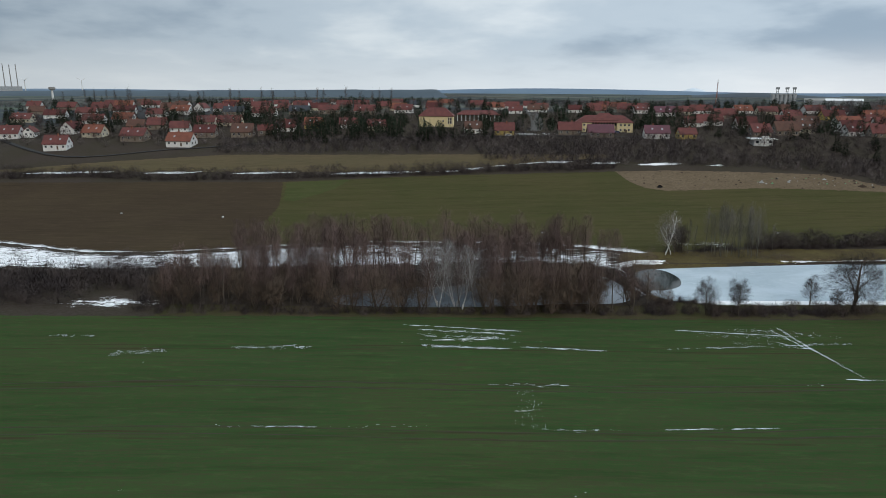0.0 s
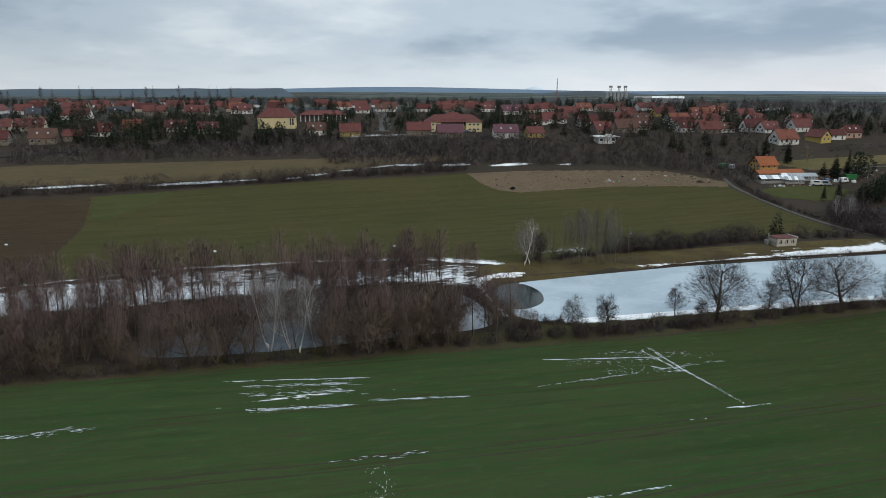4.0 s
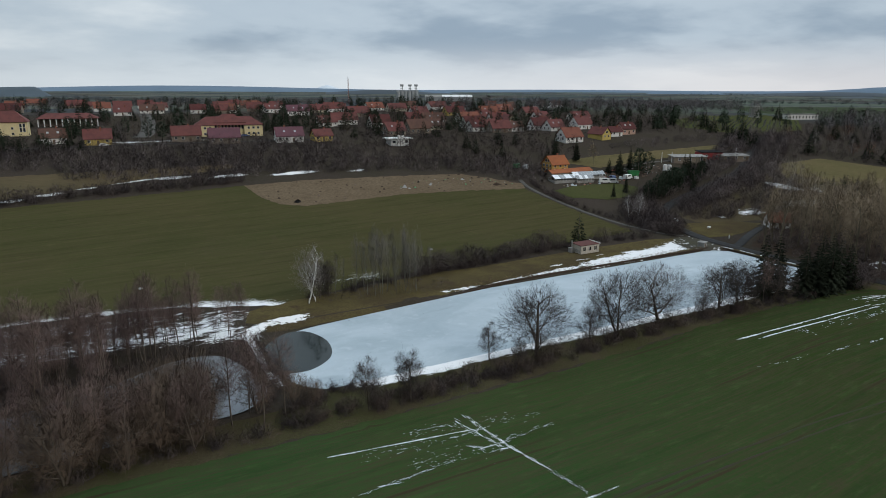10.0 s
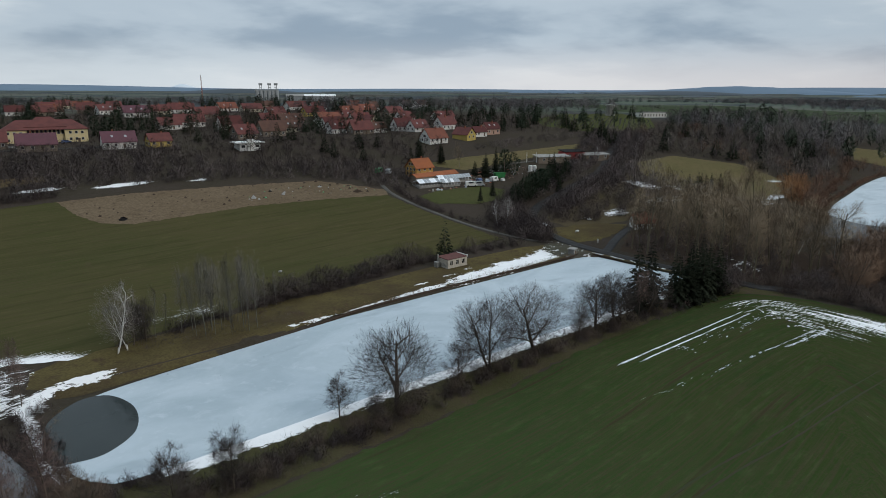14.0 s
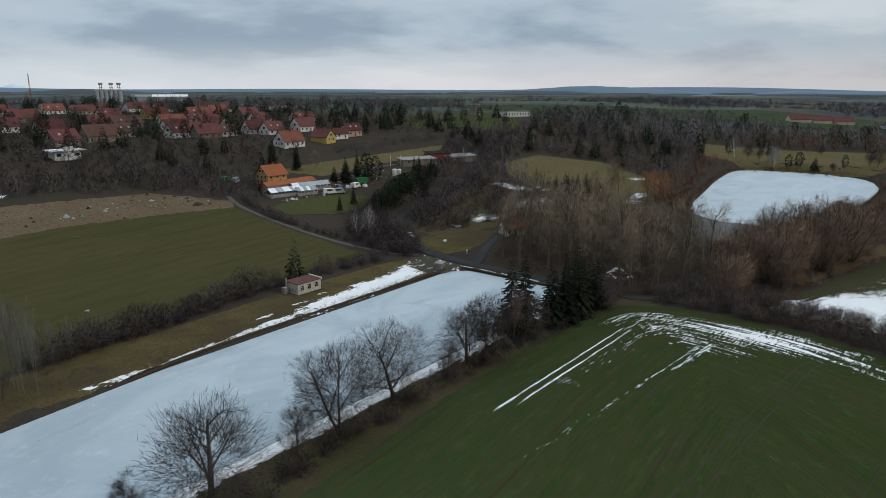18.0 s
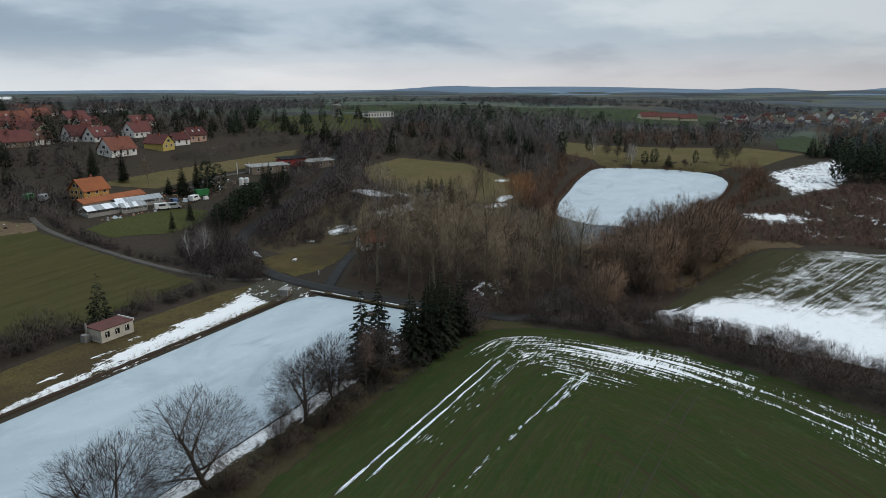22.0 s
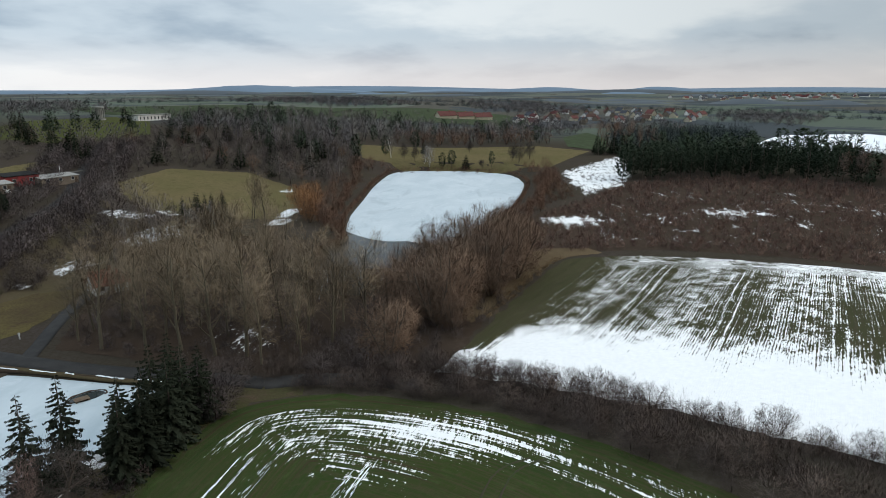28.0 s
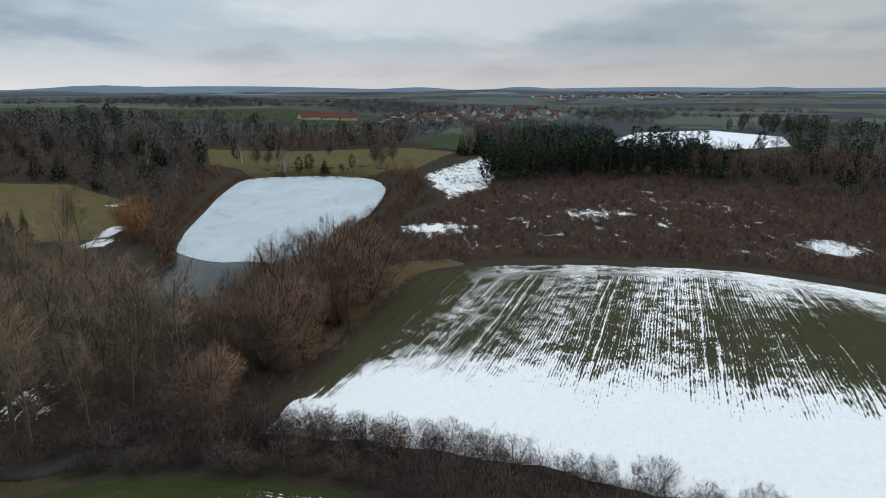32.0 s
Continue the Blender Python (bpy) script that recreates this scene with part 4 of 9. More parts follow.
drape("pond_3", POND_0, M_ice_0, 2.0, level=-0.6, cover=lambda x, y: 0.16 * ss(12, 34, x), label="small woodland pond under thin grey ice", category="pond")


def strip(name, line, half, mat, lift, label, category, crown=0.06, jitter=0.0, seed=1):
    """A paved band along a line."""
    rng = np.random.default_rng(seed)
    pts = np.array(resample(line, 2.0, False))
    d = np.gradient(pts, axis=0)
    d /= np.linalg.norm(d, axis=1)[:, None]
    nrm = np.stack([-d[:, 1], d[:, 0]], 1)
    cols = (-1.0, -0.97, -0.5, 0.0, 0.5, 0.97, 1.0)
    V = []
    base = ground(pts[:, 0], pts[:, 1])
    for c in cols:
        w = half * c * (1 + jitter * rng.normal(size=len(pts)))
        q = pts + nrm * w[:, None]
        z = base + lift + crown * (1 - c * c) - (0.25 if abs(c) == 1 else 0)
        V.append(np.stack([q[:, 0], q[:, 1], z], 1))
    V = np.concatenate(V)
    n = len(pts)
    F = [(c * n + i, c * n + i + 1, (c + 1) * n + i + 1, (c + 1) * n + i) for c in range(len(cols) - 1) for i in range(n - 1)]
    me = mesh_np(name, V, F, mat, True)
    float_attr(me, "cover", np.zeros(len(V)))
    return tagged(new(name, me), label, category, kind="structure")


strip("pond_edge", [(x, y) for x, y in smooth([(58, 181.8), (72, 184.2), (90, 186.2), (120, 188.9), (150, 189.2), (190, 188.7), (198.2, 187.9), (200, 180), (200, 160)], 5)], 0.42, M_litter, 0.02, "dark brown earth rim of the pond", "bank", 0.1, 0.12)
strip("road_1", ROAD, 2.2, M_asphalt, 0.16, "worn grey asphalt country road", "road")
strip("lane_1", smooth([(205.5, 112), (206.5, 120), (206, 130), (203, 138.5)], 5), 2.3, M_asphalt, 0.13, "narrow sunken lane running in under the hedges", "lane")
M_rut = plain("bare_wheel_rut", (0.046, 0.038, 0.024), (0.034, 0.044, 0.018), 0.35, 0.95, (0.030, 0.030, 0.016), 0.4)
for dy in (0.0, -2.2):
    strip("wheel_rut", smooth([(-75, 104.6 + dy), (-38, 106.4 + dy), (2, 105.0 + dy), (40, 104.2 + dy), (76, 105.6 + dy), (112, 104.6 + dy), (131, 102.8 + dy), (151, 101.4 + dy), (175, 99.2 + dy), (182, 97.6 + dy), (185, 94 + dy)], 5), 0.20, M_rut, 0.075, "dark bare wheel rut through the wheat", "wheel rut", 0.0, 0.35, 3)
    strip("wheel_rut", smooth([(-66, 89.6 + dy), (-32, 90.2 + dy), (10, 88.6 + dy), (43, 88.8 + dy), (66, 90.0 + dy), (110, 88 + dy), (150, 84 + dy)], 5), 0.14, M_rut, 0.075, "dark bare wheel rut through the wheat", "wheel rut", 0.0, 0.35, 4)
strip("verge_5", smooth([(200.9, 190), (200.2, 180), (199.95, 168), (200.0, 156), (200.6, 148)], 5), 0.62, M_dry_rough, 0.12, "tan grass verge between road and pond", "verge", 0.05, 0.12, 4)
for i, (y0, y1) in enumerate(((187.5, 183), (181, 175.5), (174, 172), (168, 162.5), (160, 155))):
    strip("verge_snow_%d" % (i + 1), smooth([(200.45, y0), (200.2, (y0 + y1) / 2), (200.1, y1)], 6), 0.17, M_snowbank, 0.155, "broken strip of old snow on the road verge", "snow", 0.03, 0.6, 5 + i)
strip("road_2", SIDE_ROAD, 1.45, M_asphalt, 0.14, "narrow side road into the wood", "road")
strip("track_1", FIELD_TRACK, 1.0, M_gravel, 0.12, "pale gravel track along the field edge", "track", 0.03, 0.05)
drape("track_2", YARD_APRON, M_apron, 1.2, 0.14, lambda x, y: 0.36 + 0.08 * bump(np.hypot((x - 196) / 5, (y - 196) / 5), 1), label="gravelly pull-off beside the road with snow remains", category="track")
strip("track_3", smooth([(262, 296), (284, 303), (304, 301.5), (330, 301.5), (360, 296)], 4), 1.8, M_gravel, 0.14, "pale lane to the low sheds", "track", 0.03, 0.04)
strip("road_3", smooth([(-330, 470), (-280, 425), (-215, 380), (-160, 391), (-140, 394), (-60, 410), (30, 415), (140, 404)], 5), 2.2, M_asphalt, 0.16, "village lane below the houses", "road")
strip("road_4", smooth([(60, 450), (72, 520), (80, 620), (84, 800)], 5), 4.5, M_gravel, 0.2, "wide pale village street", "road")
for i, (a, b) in enumerate(((0.44, 0.49), (0.47, 0.52))):
    n = len(ROAD)
    seg = ROAD[int(a * n):int(b * n)]
    off = 3.6 if i == 0 else -3.6
    side = [(p[0] - off * (q[1] - p[1]) / math.hypot(q[0] - p[0], q[1] - p[1]), p[1] + off * (q[0] - p[0]) / math.hypot(q[0] - p[0], q[1] - p[1])) for p, q in zip(seg, seg[1:])]
    if len(side) > 2:
        strip("snow_ridge", side, 0.7, M_snowbank, 0.3, "low ridge of ploughed snow on the road's edge", "snow", 0.15, 0.25, i)


# ---- flecks of snow lying in the furrows ----
def flecks(name, specs, label, seed):
    """Ragged slivers of snow: specs of centre line, count, spread, length and breadth."""
    rng = np.random.default_rng(seed)
    V, F = [], []
    for (x0, y0), (x1, y1), count, spread, length, breadth in specs:
        t = rng.uniform(0, 1, count)
        d = np.array([x1 - x0, y1 - y0])
        d = d / np.linalg.norm(d)
        cx = x0 + (x1 - x0) * t - d[1] * rng.normal(0, spread, count)
        cy = y0 + (y1 - y0) * t + d[0] * rng.normal(0, spread, count)
        ln, br = 1.2 * length * rng.lognormal(0, 0.6, count), 0.78 * breadth * rng.lognormal(0, 0.35, count)
        for a, b, l, w in zip(cx, cy, ln, br):
            o, k = len(V), 8
            for j in range(k):
                an = 2 * math.pi * j / k
                r = rng.uniform(0.65, 1.1)
                u, v = l * 0.5 * math.cos(an) * r, w * 0.5 * math.sin(an) * r
                V.append((a + d[0] * u - d[1] * v, b + d[1] * u + d[0] * v, 0))
            F += [(o, o + j, o + j + 1) for j in range(1, k - 1)]
    V = np.array(V)
    V[:, 2] = ground(V[:, 0], V[:, 1]) + 0.11
    return tagged(new(name, mesh_np(name, V, F, M_snowbank)), label, "snow", kind="stuff")


flecks("snow_flecks", [
    ((70.9, 132.7), (71.8, 121.7), 70, 0.22, 0.50, 0.110), ((68.9, 131.7), (70.8, 122.5), 55, 0.16, 0.50, 0.090), ((71.8, 121.7), (72.8, 115.9), 60, 0.16, 0.45, 0.100), ((72.8, 115.9), (74.0, 107.8), 70, 0.22, 0.30, 0.055),
    ((71.5, 107.2), (74.1, 107.0), 14, 0.12, 0.90, 0.160), ((49.1, 131.5), (70.8, 128.2), 95, 0.06, 1.30, 0.085), ((65.8, 127.8), (72.3, 128.0), 12, 0.10, 0.70, 0.100), ((67.7, 123.2), (72.8, 123.2), 22, 0.12, 0.80, 0.100),
    ((68.6, 121.9), (72.2, 121.5), 14, 0.08, 0.70, 0.080), ((66.9, 124.4), (68.7, 123.2), 14, 0.20, 0.50, 0.100), ((67.5, 132.5), (69.5, 126.2), 20, 0.50, 0.50, 0.080), ((60.2, 131.6), (67.3, 131.2), 26, 0.60, 0.60, 0.060)], "thin slivers of old snow in the drill rows", 5)
flecks("snow_flecks", [
    ((52.1, 129.0), (70.2, 127.2), 70, 0.90, 0.34, 0.050), ((51.8, 122.0), (54.3, 121.4), 10, 0.08, 0.80, 0.090), ((43.6, 121.0), (63.3, 122.6), 45, 0.12, 0.60, 0.055), ((57.1, 123.6), (71.1, 122.2), 70, 0.80, 0.30, 0.045),
    ((72.1, 123.7), (81.7, 124.0), 40, 0.25, 0.50, 0.050), ((71.8, 129.8), (81.5, 127.5), 40, 0.70, 0.35, 0.045), ((74.1, 107.0), (78.6, 107.1), 16, 0.10, 0.50, 0.050), ((-7.0, 134.2), (15.0, 130.8), 40, 0.10, 1.9, 0.11),
    ((-5.0, 131.6), (13.0, 129.0), 50, 0.4, 1.5, 0.080), ((-5.0, 128.4), (13.0, 126.2), 60, 0.6, 1.2, 0.070), ((-4.0, 122.6), (12.0, 121.1), 90, 0.35, 1.2, 0.085), ((16.0, 121.9), (31.0, 120.0), 42, 0.2, 1.08, 0.123)], "thin slivers of old snow in the drill rows", 6)
flecks("snow_flecks", [
    ((-40, 121.2), (-26, 121.7), 51, 0.5, 0.95, 0.097), ((-63, 118), (-53, 120), 68, 0.8, 0.47, 0.070), ((-80, 127.2), (-70, 127.2), 21, 0.3, 0.75, 0.079), ((8, 105), (22, 104.8), 18, 0.3, 0.54, 0.088),
    ((62, 105), (66, 105), 5, 0.2, 0.61, 0.088), ((-30, 90.3), (-18, 90.1), 30, 0.10, 0.6, 0.06), ((-34, 90.3), (-2, 90.1), 25, 0.3, 0.34, 0.044), ((14.5, 89.4), (28, 89.3), 22, 0.3, 0.54, 0.062),
    ((33, 89.5), (50, 90.0), 55, 0.10, 0.95, 0.08), ((13.4, 90), (14.8, 103), 59, 1.2, 0.23, 0.053), ((15, 72), (22, 68), 34, 1.6, 0.27, 0.062), ((136.5, 132.6), (180.0, 131.8), 150, 0.09, 1.9, 0.135)], "thin slivers of old snow in the drill rows", 7)
flecks("snow_flecks", [
    ((140.5, 130.9), (181.0, 130.0), 140, 0.10, 1.6, 0.125), ((146, 119.5), (181, 115.8), 70, 0.14, 0.85, 0.105), ((166, 116.0), (182, 114.2), 59, 0.3, 0.95, 0.158), ((125, 122), (150, 119), 17, 0.4, 0.54, 0.088),
    ((150, 128.5), (186, 127.0), 51, 0.8, 0.81, 0.097)], "thin slivers of old snow in the drill rows", 8)

# stones showing pale in the far fields
STONES = [(35, 228), (118, 229), (-86, 255), (-129, 262), (-20, 232), (0.3, 226)]
for i, (x, y) in enumerate(STONES):
    rng = random.Random(40 + i)
    bm = bmesh.new()
    bmesh.ops.create_icosphere(bm, subdivisions=2, radius=0.55)
    for v in bm.verts:
        v.co *= rng.uniform(0.82, 1.12)
        v.co.z *= 0.6
    me = bpy.data.meshes.new("boulder")
    bm.to_mesh(me)
    bm.free()
    me.materials.append(M_concrete if i % 2 else M_white)
    ob = new("boulder", me)
    ob.location = (x, y, at(x, y) + 0.25)
    tagged(ob, "pale field boulder lying in the crop", "boulder", "field boulders")

# ---- trees ----
def curves(rng, P, D, L, k, wob, up):
    """Bending branches: from each foot a line of k steps that wavers and turns upwards."""
    pts, d = [P], D.copy()
    for i in range(k):
        d = d + rng.normal(0, wob, d.shape) + np.array([0, 0, up])
        d /= np.linalg.norm(d, axis=1)[:, None] + 1e-9
        pts.append(pts[-1] + d * (L / k)[:, None])
    return np.stack(pts, 1)


def offshoots(rng, C, L, R, count, t0, ratio, angle, taper=0.45):
    """The feet, directions, lengths and radii of the side branches along given curves."""
    n, k = len(C), C.shape[1] - 1
    t = np.clip(t0 + (1 - t0) * (np.arange(count)[None] + rng.uniform(0, 1, (n, count))) / count, 0, 0.999)
    seg = (t * k).astype(int)
    i = np.arange(n)[:, None]
    p, q = C[i, seg], C[i, seg + 1]
    P = p + (q - p) * (t * k - seg)[..., None]
    T = (q - p) / (np.linalg.norm(q - p, axis=2)[..., None] + 1e-9)
    u = np.cross(T, rng.normal(size=(n, 1, 3)))
    u /= np.linalg.norm(u, axis=2)[..., None] + 1e-9
    v = np.cross(T, u)
    phi = (np.arange(count)[None] * 2.4 + rng.uniform(-0.6, 0.6, (n, count)))[..., None]
    an = np.radians(angle * rng.uniform(0.7, 1.3, (n, count)))[..., None]
    D = T * np.cos(an) + (u * np.cos(phi) + v * np.sin(phi)) * np.sin(an)
    return (P.reshape(-1, 3), D.reshape(-1, 3), (L[:, None] * ratio * (1 - taper * t) * rng.uniform(0.65, 1.3, t.shape)).ravel(),
            (R[:, None] * 0.5 * (1 - 0.45 * t)).ravel())


def tubes(C, R, sides, end=0.25):
    """Tapering tubes round curves, as vertices and quads."""
    n, m = C.shape[:2]
    d = np.gradient(C, axis=1)
    d /= np.linalg.norm(d, axis=2)[..., None] + 1e-9
    ref = np.where(np.abs(d[:, :1, 2:]) > 0.8, np.array([1.0, 0, 0]), np.array([0, 0, 1.0]))
    u = np.cross(d, np.broadcast_to(ref, d.shape))
    u /= np.linalg.norm(u, axis=2)[..., None] + 1e-9
    v = np.cross(d, u)
    r = R[:, None] * (1 + (end - 1) * np.linspace(0, 1, m)[None])
    an = 2 * np.pi * np.arange(sides) / sides
    V = C[:, :, None] + r[..., None, None] * (u[:, :, None] * np.cos(an)[None, None, :, None] + v[:, :, None] * np.sin(an)[None, None, :, None])
    b = (np.arange(n)[:, None, None] * m + np.arange(m - 1)[None, :, None]) * sides
    j, j1 = np.arange(sides)[None, None], (np.arange(sides)[None, None] + 1) % sides
    F = np.stack([b + j, b + j1, b + sides + j1, b + sides + j], -1).reshape(-1, 4)
    return V.reshape(-1, 3), F


def crown_normals(v):
    """Directions out of the middle of a crown, turned a little upwards."""
    top = np.percentile(v[:, 2], 97)
    n = (v - np.array([0, 0, 0.42 * top])) / np.array([np.percentile(np.hypot(v[:, 0], v[:, 1]), 90), np.percentile(np.hypot(v[:, 0], v[:, 1]), 90), 0.58 * top])
    return n + np.array([0, 0, 0.45])


def slivers(rng, C, W):
    """Flat tapering twigs along curves of one or two steps, as vertices and triangles."""
    n, m = C.shape[:2]
    d = C[:, -1] - C[:, 0]
    s = np.cross(d / (np.linalg.norm(d, axis=1)[:, None] + 1e-9), crown_normals(C[:, 0]) + rng.normal(0, 0.45, (n, 3)))
    s = s / (np.linalg.norm(s, axis=1)[:, None] + 1e-9) * W[:, None]
    if m == 2:
        return np.stack([C[:, 0] - s, C[:, 0] + s, C[:, 1]], 1).reshape(-1, 3), np.arange(3 * n).reshape(-1, 3)
    V = np.stack([C[:, 0] - s, C[:, 0] + s, C[:, 1] + 0.7 * s, C[:, 1] - 0.7 * s, C[:, 2]], 1).reshape(-1, 3)
    o = 5 * np.arange(n)[:, None]
    return V, np.concatenate([o + np.array([[0, 1, 2]]), o + np.array([[0, 2, 3]]), o + np.array([[3, 2, 4]])])


def limbed(seed, h, spread, plan, rt, wt, stems=1, leader=0.95, t0=0.3, lean=0.05, solid=2, bend=0.10, tw=1.2, dome=None):
    """A leafless tree grown branch from branch: plan holds count, length ratio, angle and rise of each order of branches."""
    rng = np.random.default_rng(seed)
    az = 2 * np.pi * (np.arange(stems) + rng.uniform(0, 0.6, stems)) / stems
    D = np.stack([np.cos(az) * lean, np.sin(az) * lean, np.ones(stems)], 1)
    D += rng.normal(0, 0.03, D.shape)
    D /= np.linalg.norm(D, axis=1)[:, None]
    P = np.stack([np.cos(az) * 0.25 * (stems > 1), np.sin(az) * 0.25 * (stems > 1), np.full(stems, -0.3)], 1)
    L, R = h * leader * rng.uniform(0.85, 1.0, stems), np.full(stems, rt * (1 if stems == 1 else 0.65))
    C = curves(rng, P, D, L, 6, 0.05, 0.02)
    WV, WF, TV, TF, wo, to = [], [], [], [], 0, 0
    for lev in range(len(plan) + 1):
        if lev:
            count, ratio, angle, up = plan[lev - 1]
            P, D, L, R = offshoots(rng, C, L, R, count, t0 if lev == 1 else 0.18, ratio, angle)
            if lev == len(plan):
                L = tw * rng.lognormal(0, 0.3, len(L))
            C = curves(rng, P, D, L, (4 if solid > 2 else 3) if lev == 1 else 2, bend, up)
        if lev < solid:
            v, f = tubes(C, R, (6 if solid > 1 else 4, 4 if solid > 2 else 3, 3)[min(lev, 2)], 0.3 if lev == 0 else 0.18)
            WV.append(v)
            WF.append(f + wo)
            wo += len(v)
        else:
            v, f = slivers(rng, C[:, [0, -1]] if lev == len(plan) or solid == 1 else C[:, [0, 1, -1]], np.full(len(C), wt * (1 if lev == len(plan) else 1.35)) * rng.uniform(0.7, 1.3, len(C)))
            TV.append(v)
            TF.append(f + to)
            to += len(v)
    WV, TV = np.concatenate(WV), np.concatenate(TV)
    k = np.array([1, 1, 0]) * spread / np.percentile(np.hypot(TV[:, 0], TV[:, 1]), 91) + np.array([0, 0, 1]) * h / np.percentile(TV[:, 2], 99)
    WV, TV = WV * k, TV * k
    if dome:
        # limbs and twigs that stick out are drawn back into a lumpy rounded crown, and fine twigs fill it
        low, fill, w = dome
        f = rng.uniform(0, 6.28, 3)
        mid, half = h * (0.5 + 0.5 * low), h * (0.5 - 0.5 * low)

        def drawn(p):
            q = (p - np.array([0, 0, mid])) / np.stack([np.full(len(p), spread), np.full(len(p), spread), np.where(p[:, 2] > mid, half, mid + 1.0)], 1)
            r = np.linalg.norm(q, axis=1) + 1e-6
            lim = knobbly(q / r[:, None], f, 0.20)
            u = r / lim
            u = np.where(u < 0.72, u, 0.72 + 0.28 * (1 - np.exp(-(u - 0.72) / 0.28)))
            return (p - np.array([0, 0, mid])) * (u * lim / r)[:, None] + np.array([0, 0, mid])

        WV = drawn(WV)
        tri = np.concatenate(TF)
        lead = np.arange(len(TV))
        lead[tri[:, 1]], lead[tri[:, 2]] = tri[:, 0], tri[:, 0]
        lead = lead[lead]
        TV = TV + (drawn(TV[lead]) - TV[lead])
        if fill:
            D = rng.normal(size=(fill, 3))
            D /= np.linalg.norm(D, axis=1)[:, None]
            Q = D * (rng.uniform(0.15, 1, fill) ** 0.45 * knobbly(D, f, 0.20))[:, None] * np.array([spread, spread, half]) + np.array([0, 0, mid])
            d = D * 0.9 + np.array([0, 0, 0.3]) + rng.normal(0, 0.45, D.shape)
            d /= np.linalg.norm(d, axis=1)[:, None]
            v, g = slivers(rng, np.stack([Q - d * (tw * rng.uniform(0.6, 1.4, fill))[:, None], Q], 1), np.full(fill, w) * rng.uniform(0.7, 1.3, fill))
            TF.append(g + len(TV))
            TV = np.concatenate([TV, v])
    TV[:, 2] = np.maximum(TV[:, 2], 0.05)
    return (WV, np.concatenate(WF)), (TV, np.concatenate(TF))


def knobbly(D, f, lumps):
    """How far a lumpy crown reaches in given directions."""
    az = np.arctan2(D[..., 1], D[..., 0])
    z = D[..., 2]
    return (1 + lumps * (np.sin(2 * az + f[..., 0] + 2 * z) + 0.8 * np.sin(3 * az + f[..., 1] - 5 * z) + 0.7 * np.sin(5 * az + f[..., 2] + 7 * z)) * 0.5
            + 0.5 * lumps * np.sin(9 * D[..., 0] + f[..., 1]) * np.sin(9 * D[..., 1] + f[..., 2]) * np.sin(8 * z + f[..., 0]))


def hazy(seed, h, spread, clear, n, wt, tw, rt=0.2, lumps=0.32):
    """A leafless tree for the middle distance: trunk, limbs and a lumpy crown of fine outward twigs."""
    rng = np.random.default_rng(seed)
    D = rng.normal(size=(n, 3))
    D /= np.linalg.norm(D, axis=1)[:, None]
    f = rng.uniform(0, 6.28, 3)
    half = 0.5 * h * (1 - clear)
    size, mid = np.array([spread, spread, half]) * 0.95, np.array([0, 0, h * clear + half])
    P = D * (rng.uniform(0.12, 1, n) ** 0.5 * knobbly(D, f, lumps))[:, None] * size + mid
    d = D * 0.8 + np.array([0, 0, 0.35]) + rng.normal(0, 0.45, D.shape)
    d /= np.linalg.norm(d, axis=1)[:, None]
    Q = P + d * (tw * rng.uniform(0.5, 1.4, n))[:, None]
    P[:, 2], Q[:, 2] = np.maximum(P[:, 2], 0.02), np.maximum(Q[:, 2], 0.1)
    twigs = slivers(rng, np.stack([P, Q], 1), np.full(n, wt) * rng.uniform(0.7, 1.3, n))
    foot = np.zeros((6, 3)) + np.array([0, 0, 1.0]) * h * rng.uniform(max(clear, 0.06) * 0.6, 0.4, (6, 1))
    tip = P[rng.choice(n, 6, replace=False)]
    C = np.concatenate([np.array([[[0, 0, -0.3], [0, 0, 0.45 * h], [0, 0, 0.9 * h]]]), np.stack([foot, (foot + tip) / 2 - np.array([0, 0, 0.04 * h]), tip], 1)])
    return tubes(C, np.array([rt] + [rt * 0.4] * 6), 3, 0.2), twigs


